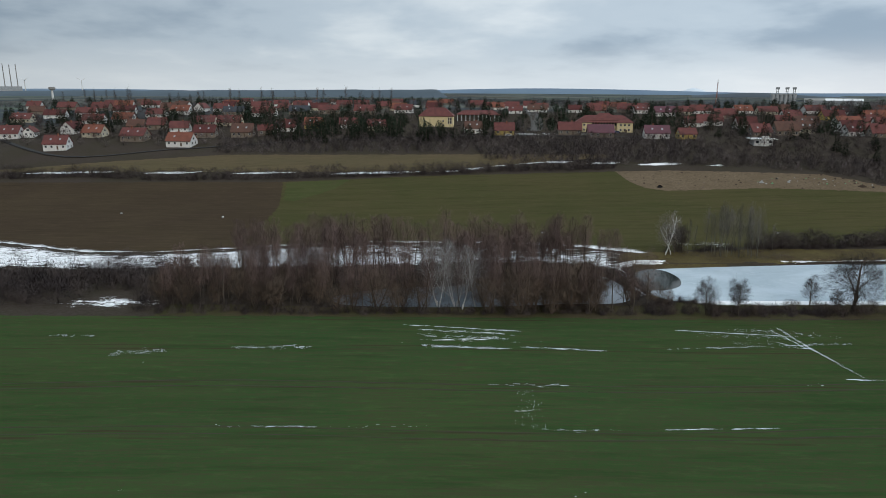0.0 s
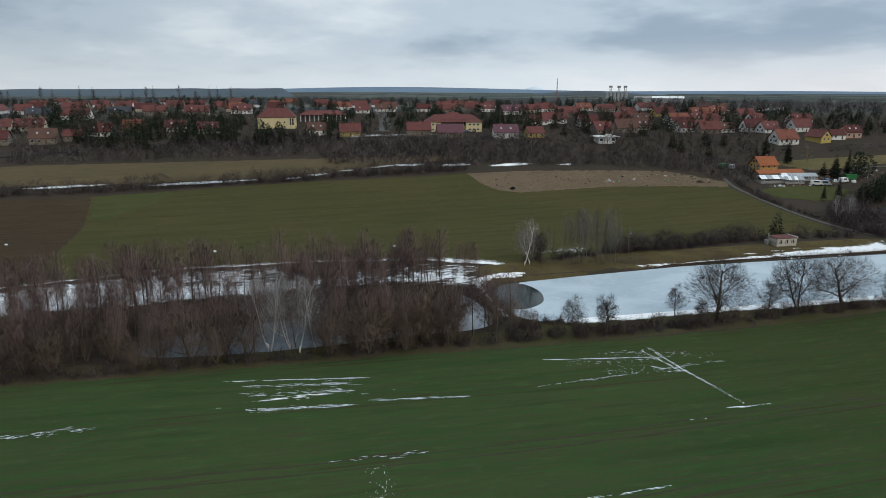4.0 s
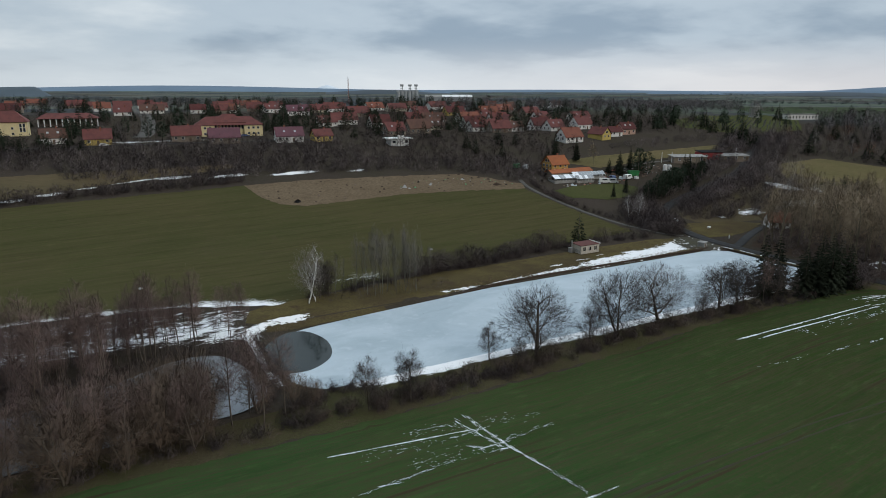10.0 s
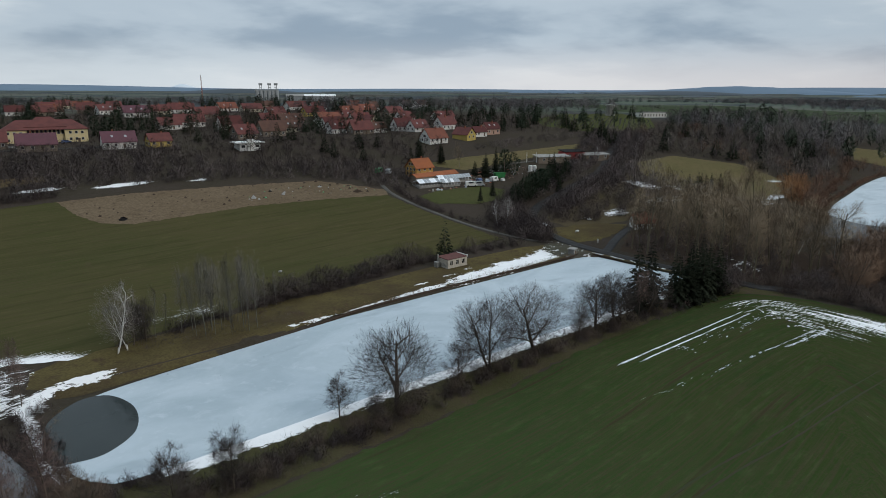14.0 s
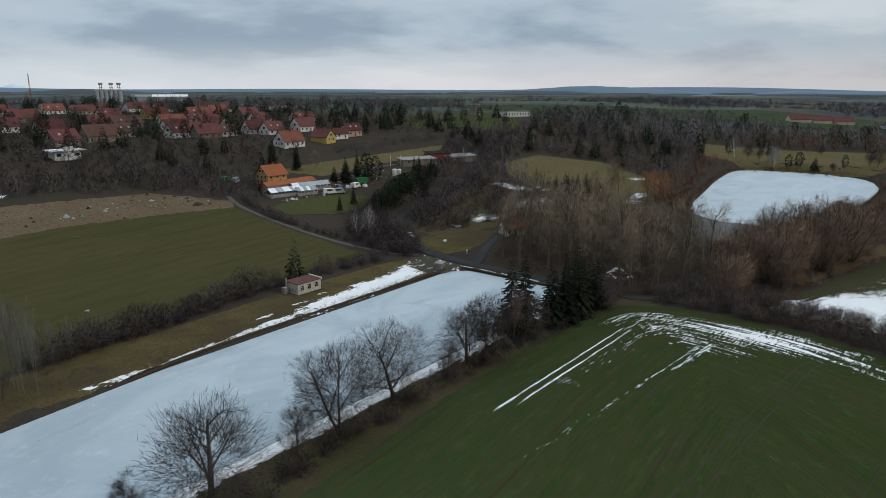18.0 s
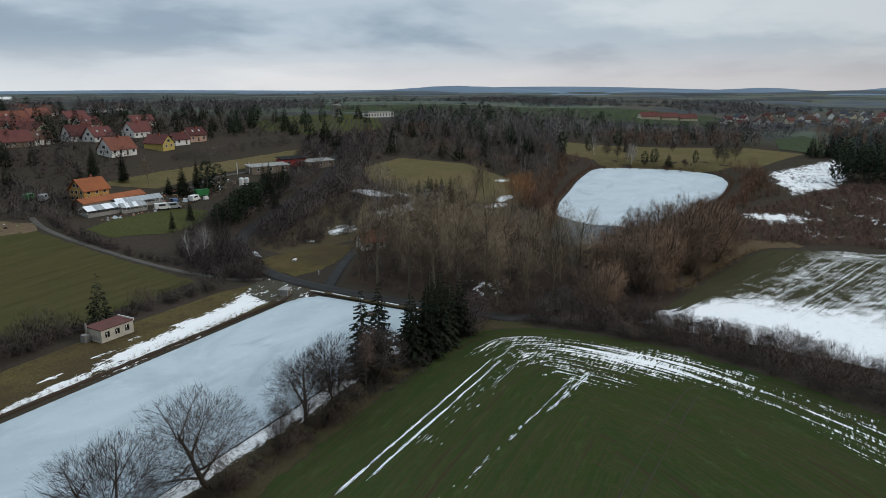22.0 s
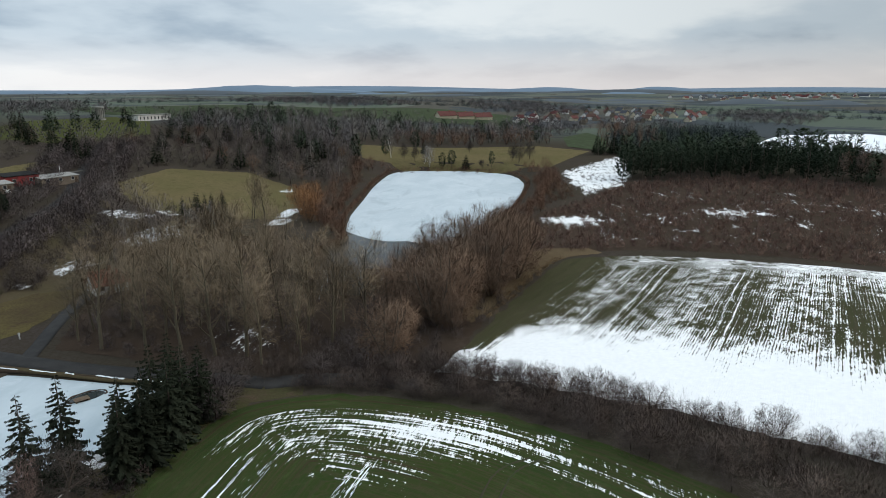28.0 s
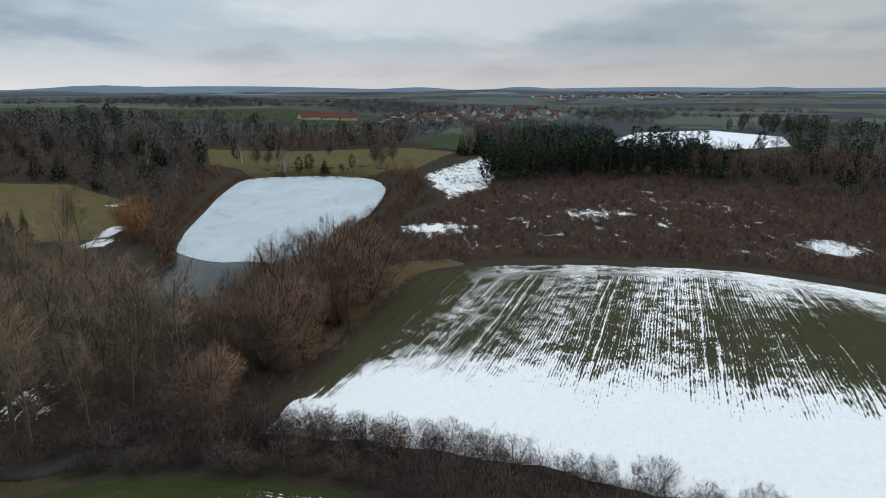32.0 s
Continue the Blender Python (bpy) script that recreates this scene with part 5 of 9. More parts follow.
def spruce_mesh(seed, h, r, tiers, per, clear=0.06, dens=9):
    rng = np.random.default_rng(seed)
    wood = Shape().tube([(0, 0, -0.3), (0, 0, h * 0.5), (0, 0, h * 0.98)], [h * 0.016, h * 0.010, 0.02], 6)
    TV, TF = [], []

    def leaf(p, q, w, tilt):
        o = len(TV)
        d = q - p
        a = np.cross(d, (0, 0, 1.0)) + np.array([0, 0, tilt])
        a = a / (np.linalg.norm(a) + 1e-9) * w
        mid = p + d * 0.45
        TV.extend((p, mid - a, q, mid + a))
        TF.extend([(o, o + 1, o + 2), (o, o + 2, o + 3)])

    for i in range(tiers):
        s = clear + (1 - clear) * i / tiers
        z = h * s
        R = r * (1 - s) ** 0.85 * rng.uniform(0.82, 1.1) + 0.15
        m = max(4, int(per * (0.5 + 0.6 * (1 - s))))
        for j in range(m):
            az = 2 * math.pi * (j + rng.uniform(-0.35, 0.35)) / m + i * 0.9
            o = np.array([math.cos(az), math.sin(az), 0])
            side = np.array([-o[1], o[0], 0])
            L = R * rng.uniform(0.7, 1.15)
            sag = 0.16 + 0.22 * (1 - s) + rng.uniform(-0.06, 0.1)
            p0 = np.array([0, 0, z + rng.uniform(-0.2, 0.2)])
            tip = p0 + o * L + np.array([0, 0, -sag * L])
            mid = p0 + o * L * 0.55 + np.array([0, 0, -sag * L * 0.75])
            leaf(p0, tip, 0.10 * L, 0.0)
            for k in range(dens):
                t = 0.2 + 0.75 * (k + rng.uniform(0, 1)) / dens
                b = p0 + (mid - p0) * (t / 0.55) if t < 0.55 else mid + (tip - mid) * ((t - 0.55) / 0.45)
                sd = 1 if k % 2 else -1
                q = b + (side * sd * rng.uniform(0.5, 0.9) + o * rng.uniform(0.35, 0.7)) * L * 0.30 * (1.25 - t) + np.array([0, 0, -rng.uniform(0.05, 0.35) * L * 0.3])
                leaf(b, q, 0.088 * L + 0.06, rng.normal(0, 0.5))
    return wood, (np.array(TV), np.array(TF))


def needled(seed, h, r, n, w, length, clear=0.05, cone=True):
    """An evergreen for the middle distance: trunk and a dense ragged cone or dome of short needled sprays."""
    rng = np.random.default_rng(seed)
    s = 1 - np.sqrt(rng.uniform(0, 1, n)) if cone else rng.uniform(0, 1, n)
    reach = (1 - s) ** 0.9 + 0.03 if cone else np.sin(np.pi * (0.10 + 0.84 * s)) ** 0.7
    az = rng.uniform(0, 6.283, n)
    f = rng.uniform(0, 6.28, 3)
    lump = 1 + 0.16 * np.sin(3 * az + f[0] + 5 * s) + 0.14 * np.sin(2 * np.pi * s * (7 if cone else 4) + f[1] + 2 * np.sin(az + f[2]))
    R = r * reach * lump * rng.uniform(0.25, 1, n) ** 0.5
    P = np.stack([R * np.cos(az), R * np.sin(az), h * (clear + (1 - clear) * s)], 1)
    d = np.stack([np.cos(az), np.sin(az), np.full(n, -0.25 if cone else 0.5)], 1) + rng.normal(0, 0.35, (n, 3))
    d *= (length * rng.uniform(0.6, 1.3, n) * (0.45 + 0.55 * reach) / np.linalg.norm(d, axis=1))[:, None]
    V, F = slivers(rng, np.stack([P - 0.35 * d, P + 0.65 * d], 1), w * rng.uniform(0.7, 1.3, n))
    return Shape().tube([(0, 0, -0.3), (0, 0, h * 0.5), (0, 0, h * 0.95)], [h * 0.016, h * 0.010, 0.02], 5), (V, F)


def tree_kind(name, label, bark, twig, made, category="tree", crown="crown"):
    """A prototype from made meshes, kept out of the scene until it is copied."""
    wood, (tv, tf) = made
    soft = crown_normals(tv) if crown == "crown" else None
    return dict(name=name, label=label, category=category, crown=crown, wood=wood.mesh("trunk", bark) if isinstance(wood, Shape) else mesh_np("trunk", wood[0], wood[1], bark, True), twigs=mesh_np(crown, tv, tf, twig, normals=soft))


def plant(kind, x, y, scale=1.0, turn=0.0, group="", label="", sz=None, lift=0.0):
    m = pose(x, y, at(x, y) + lift, 0, 0, turn) @ Matrix.Diagonal((scale, scale, sz or scale, 1))
    ob = thing(kind["name"], label or kind["label"], kind["category"], m, group)
    part("trunk", kind["wood"], None, ob)
    part(kind["crown"], kind["twigs"], None, ob)
    return ob


def spread_points(poly, gap, seed, limit=9999, edge=0.5):
    """Random places inside an outline, no two nearer than gap."""
    rng = np.random.default_rng(seed)
    px, py = np.array(poly).T
    n = int((px.max() - px.min()) * (py.max() - py.min()) / gap ** 2 * 3) + 40
    x, y = rng.uniform(px.min(), px.max(), n), rng.uniform(py.min(), py.max(), n)
    ok = poly_distance(x, y, poly) < -edge
    out = []
    cells = {}
    for a, b in zip(x[ok], y[ok]):
        c = (int(a // gap), int(b // gap))
        if all((a - p) ** 2 + (b - q) ** 2 > gap * gap for i in (-1, 0, 1) for j in (-1, 0, 1) for p, q in cells.get((c[0] + i, c[1] + j), ())):
            cells.setdefault(c, []).append((a, b))
            out.append((a, b))
            if len(out) >= limit:
                break
    return out


OAK = [(9, 0.78, 50, 0.05), (7, 0.55, 46, 0.03), (6, 0.55, 46, 0.02), (4, 0.55, 46, 0.0)]
oaks = [tree_kind("round_crowned_tree", "bare round-crowned tree with a short dark trunk on the pond bank", M_bark, M_twig_grey, limbed(11 + i, 12.5, 6.6, OAK, 0.36, 0.010, 1 + i % 2, 0.86, 0.15, 0.22, 3, 0.12, tw=0.9, dome=(0.08, 6500, 0.022))) for i in range(3)]
alders = [tree_kind("alder_tree", "tall slender bare alder with a reddish-brown crown", M_bark, M_twig_red, limbed(31 + i, 16.5, 2.8, [(16, 0.25, 52, 0.08), (5, 0.60, 48, 0.06), (6, 0.55, 48, 0.0)], 0.15, 0.017, 1 + (i == 2), 0.97, 0.36, 0.10, tw=1.1, dome=(0.26, 1100, 0.019))) for i in range(4)]
poplars = [tree_kind("poplar_tree", "tall bare poplar with upswept olive-brown twigs", M_bark_olive, M_twig_olive, limbed(51 + i, 19.0, 4.6, [(14, 0.44, 42, 0.13), (6, 0.55, 42, 0.08), (5, 0.60, 42, 0.05), (4, 0.6, 40, 0.0)], 0.28, 0.019, 1, 0.93, 0.22, 0.05, tw=1.35)) for i in range(4)]
aspens = [tree_kind("aspen_tree", "slender pale-stemmed bare aspen on the bank", M_aspen, M_twig_aspen, limbed(61 + i, 15.0, 1.7, [(16, 0.20, 36, 0.16), (5, 0.55, 40, 0.10), (6, 0.55, 40, 0.03)], 0.11, 0.010, 1, 0.98, 0.30, 0.06, tw=0.9, dome=(0.26, 800, 0.010))) for i in range(3)]
birches = [tree_kind("birch_tree", "bare white-stemmed birch with a fine pale crown", M_birch, M_twig_birch, limbed(71 + i, 14.5, 4.6, [(9, 0.48, 42, 0.10), (6, 0.55, 44, 0.03), (5, 0.55, 46, -0.03), (4, 0.6, 46, -0.06)], 0.17, 0.013, 1 + 2 * (i % 2), 0.92, 0.20, 0.26, 3, tw=1.0, dome=(0.12, 1700, 0.013))) for i in range(3)]
willows = [tree_kind("willow_tree", "broad orange-brown bare willow thicket tree", M_bark, M_twig_willow, limbed(81 + i, 9.6, 5.0, [(7, 0.62, 52, 0.0), (7, 0.58, 50, -0.03), (9, 0.55, 48, -0.03)], 0.24, 0.016, 4, 0.74, 0.08, 0.42, 2, 0.18, tw=0.9, dome=(0.0, 3200, 0.018))) for i in range(3)]
orange_willows = [tree_kind("willow_tree", "orange-brown bare willow", M_bark, M_twig_orange, limbed(84 + i, 9.6, 4.6, [(7, 0.62, 50, 0.03), (7, 0.58, 50, 0.0), (9, 0.55, 48, 0.0)], 0.24, 0.018, 3, 0.76, 0.10, 0.36, 2, 0.15, tw=0.9, dome=(0.04, 2600, 0.019))) for i in range(2)]
brown_willows = [tree_kind("willow_tree", "broad dull brown bare willow in the wet wood", M_bark, M_twig_dull, limbed(181 + i, 10.0, 4.5, [(8, 0.60, 52, 0.03), (7, 0.58, 50, -0.02), (8, 0.55, 48, -0.04)], 0.28, 0.018, 3, 0.78, 0.16, 0.34, 2, 0.16, tw=1.0, dome=(0.04, 2400, 0.018))) for i in range(3)]
saplings = [tree_kind("small_bare_tree", "small bare tree with a fine grey-brown crown", M_bark, M_twig_grey, limbed(91 + i, 8.6, 2.7, [(12, 0.5, 44, 0.12), (7, 0.55, 44, 0.06), (7, 0.55, 44, 0.02), (3, 0.6, 42, 0)], 0.12, 0.012, 1, 0.9, 0.18, 0.1, tw=0.8, dome=(0.10, 1800, 0.013))) for i in range(3)]
bushes = [tree_kind("bare_bush", "dark twiggy bare bush", M_bark, M_twig, limbed(101 + i, 3.9, 2.8, [(6, 0.62, 48, 0.02), (5, 0.62, 48, 0.0), (4, 0.6, 50, 0.0), (3, 0.6, 50, 0.0)], 0.07, 0.007, 5, 0.8, 0.05, 0.7, 1, 0.2, tw=0.5, dome=(0.0, 1000, 0.013)), "bush") for i in range(3)]
spruces = [tree_kind("spruce_tree", "dark green spruce with drooping tiers of boughs", M_bark, M_spruce, spruce_mesh(111 + i, 16.0, 3.7, 26, 12, 0.05 + 0.07 * i, 8), "tree", "foliage") for i in range(3)]
pines = [tree_kind("pine_tree", "dull green pine with a ragged clumped crown", M_bark, M_pine, needled(121 + i, 13.0, 3.5, 520, 0.24, 1.1, 0.10 + 0.06 * i, False), "tree", "foliage") for i in range(3)]

pond_spruces = [tree_kind("spruce_tree", "dark green spruce with drooping tiers of boughs", M_bark, M_spruce, spruce_mesh(115 + i, 15.0, 4.3, 20, 10, 0.07, 13), "tree", "foliage") for i in range(3)]
far_spruces = [tree_kind("spruce_tree", "dark green garden spruce", M_bark, M_spruce, needled(131 + i, 16.0, 3.9, 430, 0.30, 1.5), "tree", "foliage") for i in range(3)]
far_trees = [tree_kind("garden_tree", "bare garden tree with a grey-brown crown", M_bark, M_twig, hazy(141 + i, 8.6, 3.2, 0.2, 260, 0.08, 1.1, 0.14)) for i in range(3)]

R = random.Random(7)


def wood_of(kinds, poly, gap, seed, group, scale=(0.8, 1.15), limit=9999, skip=None):
    for i, (x, y) in enumerate(spread_points(poly, gap, seed, limit)):
        if skip and skip(x, y):
            continue
        plant(kinds[R.randrange(len(kinds))], x, y, R.uniform(*scale), R.uniform(0, 360), group)


def in_pond_0(x, y):
    if -2 < x < 7 and y < 147:
        return True
    if x < 21 and not -9 < x < 14:
        return False
    return float(poly_distance(np.array([x]), np.array([y]), POND_0)[0]) < 0.6


def screens(x, y):
    """Whether a tree here would grow into or right before the large yellow buildings."""
    return (abs(x + 3) < 24 and 425 < y < 515) or (abs(x - 104) < 24 and 415 < y < 458) or (abs(x - 28) < 20 and 500 < y < 555)


# trees on the near bank of the long pond
for k, x, y, s in ((saplings[0], 59, 141.5, 1.05), (saplings[1], 66, 141, 1.04), (saplings[2], 86, 148.3, 0.86), (oaks[0], 94.0, 144.5, 1.18), (saplings[0], 89, 143, 0.7), (oaks[1], 115.6, 146.0, 1.14), (oaks[2], 128.8, 147.4, 1.08),
                   (saplings[1], 107, 145, 1.0), (oaks[0], 147, 146.5, 0.92), (oaks[1], 155, 147.5, 0.9), (saplings[2], 151.5, 144, 1.2), (alders[0], 160.5, 145, 0.72), (oaks[2], 165.5, 146, 0.8), (saplings[0], 140, 145.5, 0.9)):
    plant(k, x, y, s, R.uniform(0, 360), "trees on the pond bank")
for x, y, h in ((171.8, 149.6, 15.0), (165.2, 148.8, 15.6), (174.2, 143.8, 12.0), (177.6, 143.2, 12.6), (180.4, 144.6, 13.6), (183.2, 142.8, 12.8), (184.6, 146.2, 14.2), (187.4, 143.4, 13.0), (189.2, 146.4, 14.0), (190.6, 142.6, 11.8), (179.2, 147.4, 11.6)):
    w = R.uniform(0.92, 1.08) * (1.06 if x < 173 else 0.92)
    plant(pond_spruces[R.randrange(3)], x, y, w, R.uniform(0, 360), "spruces at the pond's corner", sz=h / 15.0)
plant(far_spruces[0], 160.8, 210.2, 0.72, 20, label="dark compact fir beside the small concrete hut", sz=0.74)

# the wet wood round the small pond
wood_of(alders, [(-64, 143), (48, 142), (47, 149.5), (-28, 149.5), (-22, 160), (-64, 158)], 3.4, 21, "alders round the small pond", (0.66, 0.92), 84, in_pond_0)
wood_of(alders, [(13, 150), (23, 150), (24, 171), (6, 166), (-8, 163), (-24, 158), (-24, 151), (-12, 150), (-9, 153), (12, 153.5)], 3.9, 29, "alders standing in the small pond", (0.6, 0.85), 44)
wood_of(alders, [(-52, 160), (-28, 160), (-14, 165), (6, 168), (24, 173.5), (38, 180.5), (46, 183), (36, 188), (0, 186), (-40, 182), (-56, 176)], 2.8, 22, "alders round the small pond", (0.55, 1.05), 180, in_pond_0)
wood_of(brown_willows, [(-68, 144), (-28, 143), (-28, 164), (-58, 172), (-70, 164)], 4.6, 23, "willows at the field edge", (0.62, 0.95), 36, in_pond_0)
wood_of(brown_willows, [(-26, 142), (37, 141.5), (37, 149.5), (-26, 149)], 4.3, 24, "willows by the small pond", (0.68, 1.1), 40, in_pond_0)
for x, y, s in ((-1, 147.5, 1.16), (3, 149.0, 1.1), (7.5, 147.8, 1.0), (4.5, 145.5, 0.9)):
    plant(birches[1 if s > 1.05 else 0 if s > 0.97 else 2], x, y, s, R.uniform(0, 360), "birches by the small pond")
for x, y, s in ((34.3, 154.4, 1.3), (29.3, 154.2, 1.15), (43.9, 149.6, 0.8), (31, 150.6, 1.2), (36.5, 150.8, 1.05), (24, 149.8, 1.2), (19.5, 151.5, 1.25), (27.5, 152.5, 1.2), (33.5, 153, 1.15), (15, 150.5, 1.15), (29, 146.5, 1.1), (21, 147, 1.1), (49.5, 150, 0.62), (52, 147.5, 0.5)):
    plant(brown_willows[R.randrange(3)], x, y, s, R.uniform(0, 360), "willows by the small pond", "leaning brown bare willow at the edge of the ice")
wood_of(alders, [(4, 170), (24, 175.5), (38, 182), (50, 180), (52, 190), (34, 193), (0, 190)], 2.3, 37, "young alders before the snowy field", (0.42, 0.74), 95, in_pond_0)
# birches and aspens on the north bank
for k, x, y, s in ((birches[0], 67.8, 196.8, 0.98), (birches[2], 69.8, 197.6, 0.8), (saplings[0], 71.5, 199.5, 1.1), (saplings[1], 74.0, 200.5, 1.05)):
    plant(k, x, y, s, R.uniform(0, 360), "birches on the north bank")
for x, y in spread_points([(81, 194), (90, 190.5), (96, 193), (97, 200), (88, 203), (80, 200)], 1.9, 243, 30):
    plant(aspens[R.randrange(3)], x, y, R.uniform(0.78, 1.18), R.uniform(0, 360), "aspens on the north bank")
for x, y, s in ((76, 201, 0.75), (100, 202, 0.7), (104, 204, 0.6), (79, 204, 0.6)):
    plant(aspens[R.randrange(3)], x, y, s, R.uniform(0, 360), "aspens on the north bank")
# birches by the road bend
for x, y, s in ((208.5, 232.0, 0.78), (211.0, 233.5, 0.74), (206.0, 233.0, 0.7)):
    plant(birches[R.randrange(3)], x, y, s, R.uniform(0, 360), "birches by the road bend")

# the poplar wood behind the road
wood_of(poplars, [(209, 134), (222, 128), (236, 128), (246, 150), (262, 158), (280, 180), (262, 200), (240, 196), (216, 186), (209, 176)], 5.3, 124, "poplars of the roadside wood", (0.72, 1.2), 96)
wood_of(willows, [(212, 117), (226, 110), (258, 104), (266, 112), (262, 126), (248, 132), (236, 128), (220, 130)], 6.6, 25, "willows between the fields", (0.8, 1.4), 40)
for x, y, s in ((256, 107, 1.5), (261, 110, 1.55), (266, 106, 1.45), (271, 113, 1.45), (278, 108, 1.5), (284, 112, 1.45), (290, 107, 1.35), (286, 104, 1.2), (296, 108, 1.2), (276, 118, 1.2), (252, 112, 1.4), (258, 118, 1.15), (265, 121, 1.1), (270, 102.5, 1.5), (281, 104, 1.4), (240, 114, 1.45), (234, 116, 1.3), (246, 117, 1.2), (251, 124, 1.1), (270, 124, 1.0), (258, 128, 1.0)):
    plant(willows[R.randrange(3)], x, y, s, R.uniform(0, 360), "tall willows by the reeds", sz=s * 1.16)
for x, y, s in ((250, 137, 0.66), (253, 133, 0.6), (257, 131, 0.62), (260, 134, 0.55), (251.5, 142, 0.62), (257, 139, 0.58), (247, 146, 0.6), (255, 147, 0.56), (261, 128.5, 0.58)):
    plant(birches[2 * R.randrange(2)], x, y, s, R.uniform(0, 360), "young birches by the inlet", "young mauve-grey bare birch at the water's edge")
for x, y, s in ((334, 186, 1.25), (340, 183, 1.2), (329, 181, 1.1), (345, 190, 0.9), (322, 178, 1.0)):
    plant(orange_willows[R.randrange(2)], x, y, s, R.uniform(0, 360), "orange willows by the clearing", "tall orange-brown bare willow beside the clearing")
for x, y, s in ((308, 217, 0.95), (311, 213, 1.02), (314, 216, 0.98), (318, 208, 1.0), (316, 211, 0.95), (305, 213, 0.8), (312, 209, 0.9), (309, 212, 0.85), (315, 213, 0.9)):
    plant(pond_spruces[R.randrange(3)], x, y, s * 0.8, R.uniform(0, 360), "spruces by the clearing", sz=s * 0.78)
for x, y, s in ((321, 199, 0.92), (323, 195, 0.88), (325, 200, 0.82), (301, 210, 0.62), (309, 206, 0.7)):
    plant(poplars[R.randrange(4)] if s > 0.75 else birches[0], x, y, s, R.uniform(0, 360), "trees by the clearing")
# pine wood and mixed wood in the east
wood_of(pines, [(414, 68), (424, 40), (426, -20), (422, -34), (446, -40), (452, 20), (440, 62)], 5.2, 26, "pines of the eastern wood", (0.7, 1.3), 120)
wood_of(alders, [(416, -22), (424, -24), (428, -90), (414, -90)], 5.0, 27, "bare trees of the eastern wood", (0.7, 0.98), 34)
wood_of(far_spruces, [(508, 76), (516, 78), (520, 56), (510, 54)], 4.0, 28, "spruces beyond the snowy strip", (0.7, 0.9), 18)
# dark pines between the yard and the lane
for x, y, s in ((236.5, 253.5, 0.7), (240.5, 252.5, 0.85), (243.5, 252.5, 0.8), (247, 254, 0.95), (250.5, 256, 0.85), (254.5, 257, 0.95), (258.5, 258.5, 0.9), (262, 260.5, 0.8), (265.4, 287.7, 1.0), (269, 285.5, 0.9)):
    plant(pines[R.randrange(3)], x, y, s, R.uniform(0, 360), "pines beside the lane", "dark broad pine beside the lane by the yard")
# spruces in the yard and the hedges
for x, y, s in ((268, 296, 0.75), (271, 293, 0.7), (265, 268, 0.55), (240, 258, 0.5), (225, 262, 0.45), (238, 268, 0.5), (281, 272, 0.7), (284, 276, 0.75), (278, 268, 0.65), (287, 270, 0.7), (274, 263, 0.6), (291, 279, 0.7), (296, 276, 0.65), (270, 258, 0.6), (251, 317, 0.8), (247, 329, 0.85), (236, 322, 0.6)):
    plant(spruces[R.randrange(3)], x, y, s, R.uniform(0, 360), "spruces round the yard")
for i, (x, y) in enumerate(spread_points([(238, 258), (247, 253.5), (262, 259), (290, 269), (302, 276), (296, 284), (276, 275), (256, 268)], 3.4, 36, 60)):
    plant(far_spruces[R.randrange(3)] if i % 3 else pines[R.randrange(3)], x, y, R.uniform(0.42, 0.66), R.uniform(0, 360), "dark firs beside the climbing road", "dark bushy fir in the row beside the road")
for x, y, s in ((257, 292, 0.95), (260, 295, 0.7), (254, 296, 0.6)):
    plant(pond_spruces[1], x, y, s * 0.95, R.uniform(0, 360), "spruces round the yard", sz=s * 0.8)
plant(poplars[2], 256, 309, 0.62, 40, label="narrow bare poplar behind the yard")
# evergreens among the houses
for i, (x, y) in enumerate(spread_points([(-300, 430), (-120, 425), (60, 440), (240, 395), (420, 345), (430, 480), (300, 560), (0, 560), (-300, 600)], 15, 31, 190)):
    k = (far_spruces, pines)[R.random() < 0.35]
    if screens(x, y):
        continue
    plant(k[R.randrange(3)], x, y, R.uniform(0.6, 1.05), R.uniform(0, 360), "evergreens in the village gardens")
wood_of(pines, [(-130, 405), (20, 400), (40, 420), (-30, 490), (-120, 440)], 9.0, 32, "evergreens in the village gardens", (0.6, 0.95), 44, screens)
for x, y in spread_points([(-110, 400), (-20, 394), (34, 404), (24, 424), (-60, 432), (-110, 426)], 6.5, 39, 46):
    s = R.uniform(0.42, 0.66)
    if not screens(x, y):
        plant(far_spruces[R.randrange(3)], x, y, s * 1.35, R.uniform(0, 360), "dark evergreens before the village", "dark bushy evergreen at the village edge", sz=s)
wood_of(far_trees, [(-300, 430), (-120, 425), (60, 440), (240, 400), (420, 345), (430, 480), (300, 560), (0, 560), (-300, 600)], 16, 33, "bare garden trees of the village", (0.7, 1.3), 150, screens)
for kind, x, y, w, h in ((birches[1], 462, 165, 0.8, 0.85), (birches[0], 464, 168, 0.7, 0.75), (pines[0], 463, 158, 0.62, 0.62), (pines[1], 464, 153, 0.72, 0.70), (pond_spruces[0], 463, 145, 0.85, 0.50), (saplings[1], 462, 136, 0.6, 0.6), (pines[2], 462, 131, 0.5, 0.68), (saplings[0], 466, 174, 1.0, 1.0),
                         (saplings[2], 470, 181, 1.1, 1.1), (birches[2], 476, 190, 0.8, 0.9), (pines[0], 486, 196, 0.8, 0.9), (saplings[1], 472, 121, 1.2, 1.1), (saplings[2], 466, 117, 1.4, 1.2), (saplings[0], 480, 112, 1.3, 1.2), (pines[1], 520, 186, 0.9, 0.9), (saplings[0], 510, 150, 0.9, 0.8), (pond_spruces[1], 498, 176, 0.6, 0.5)):
    plant(kind, x, y, w, R.uniform(0, 360), "park trees beyond the far pond", sz=h)


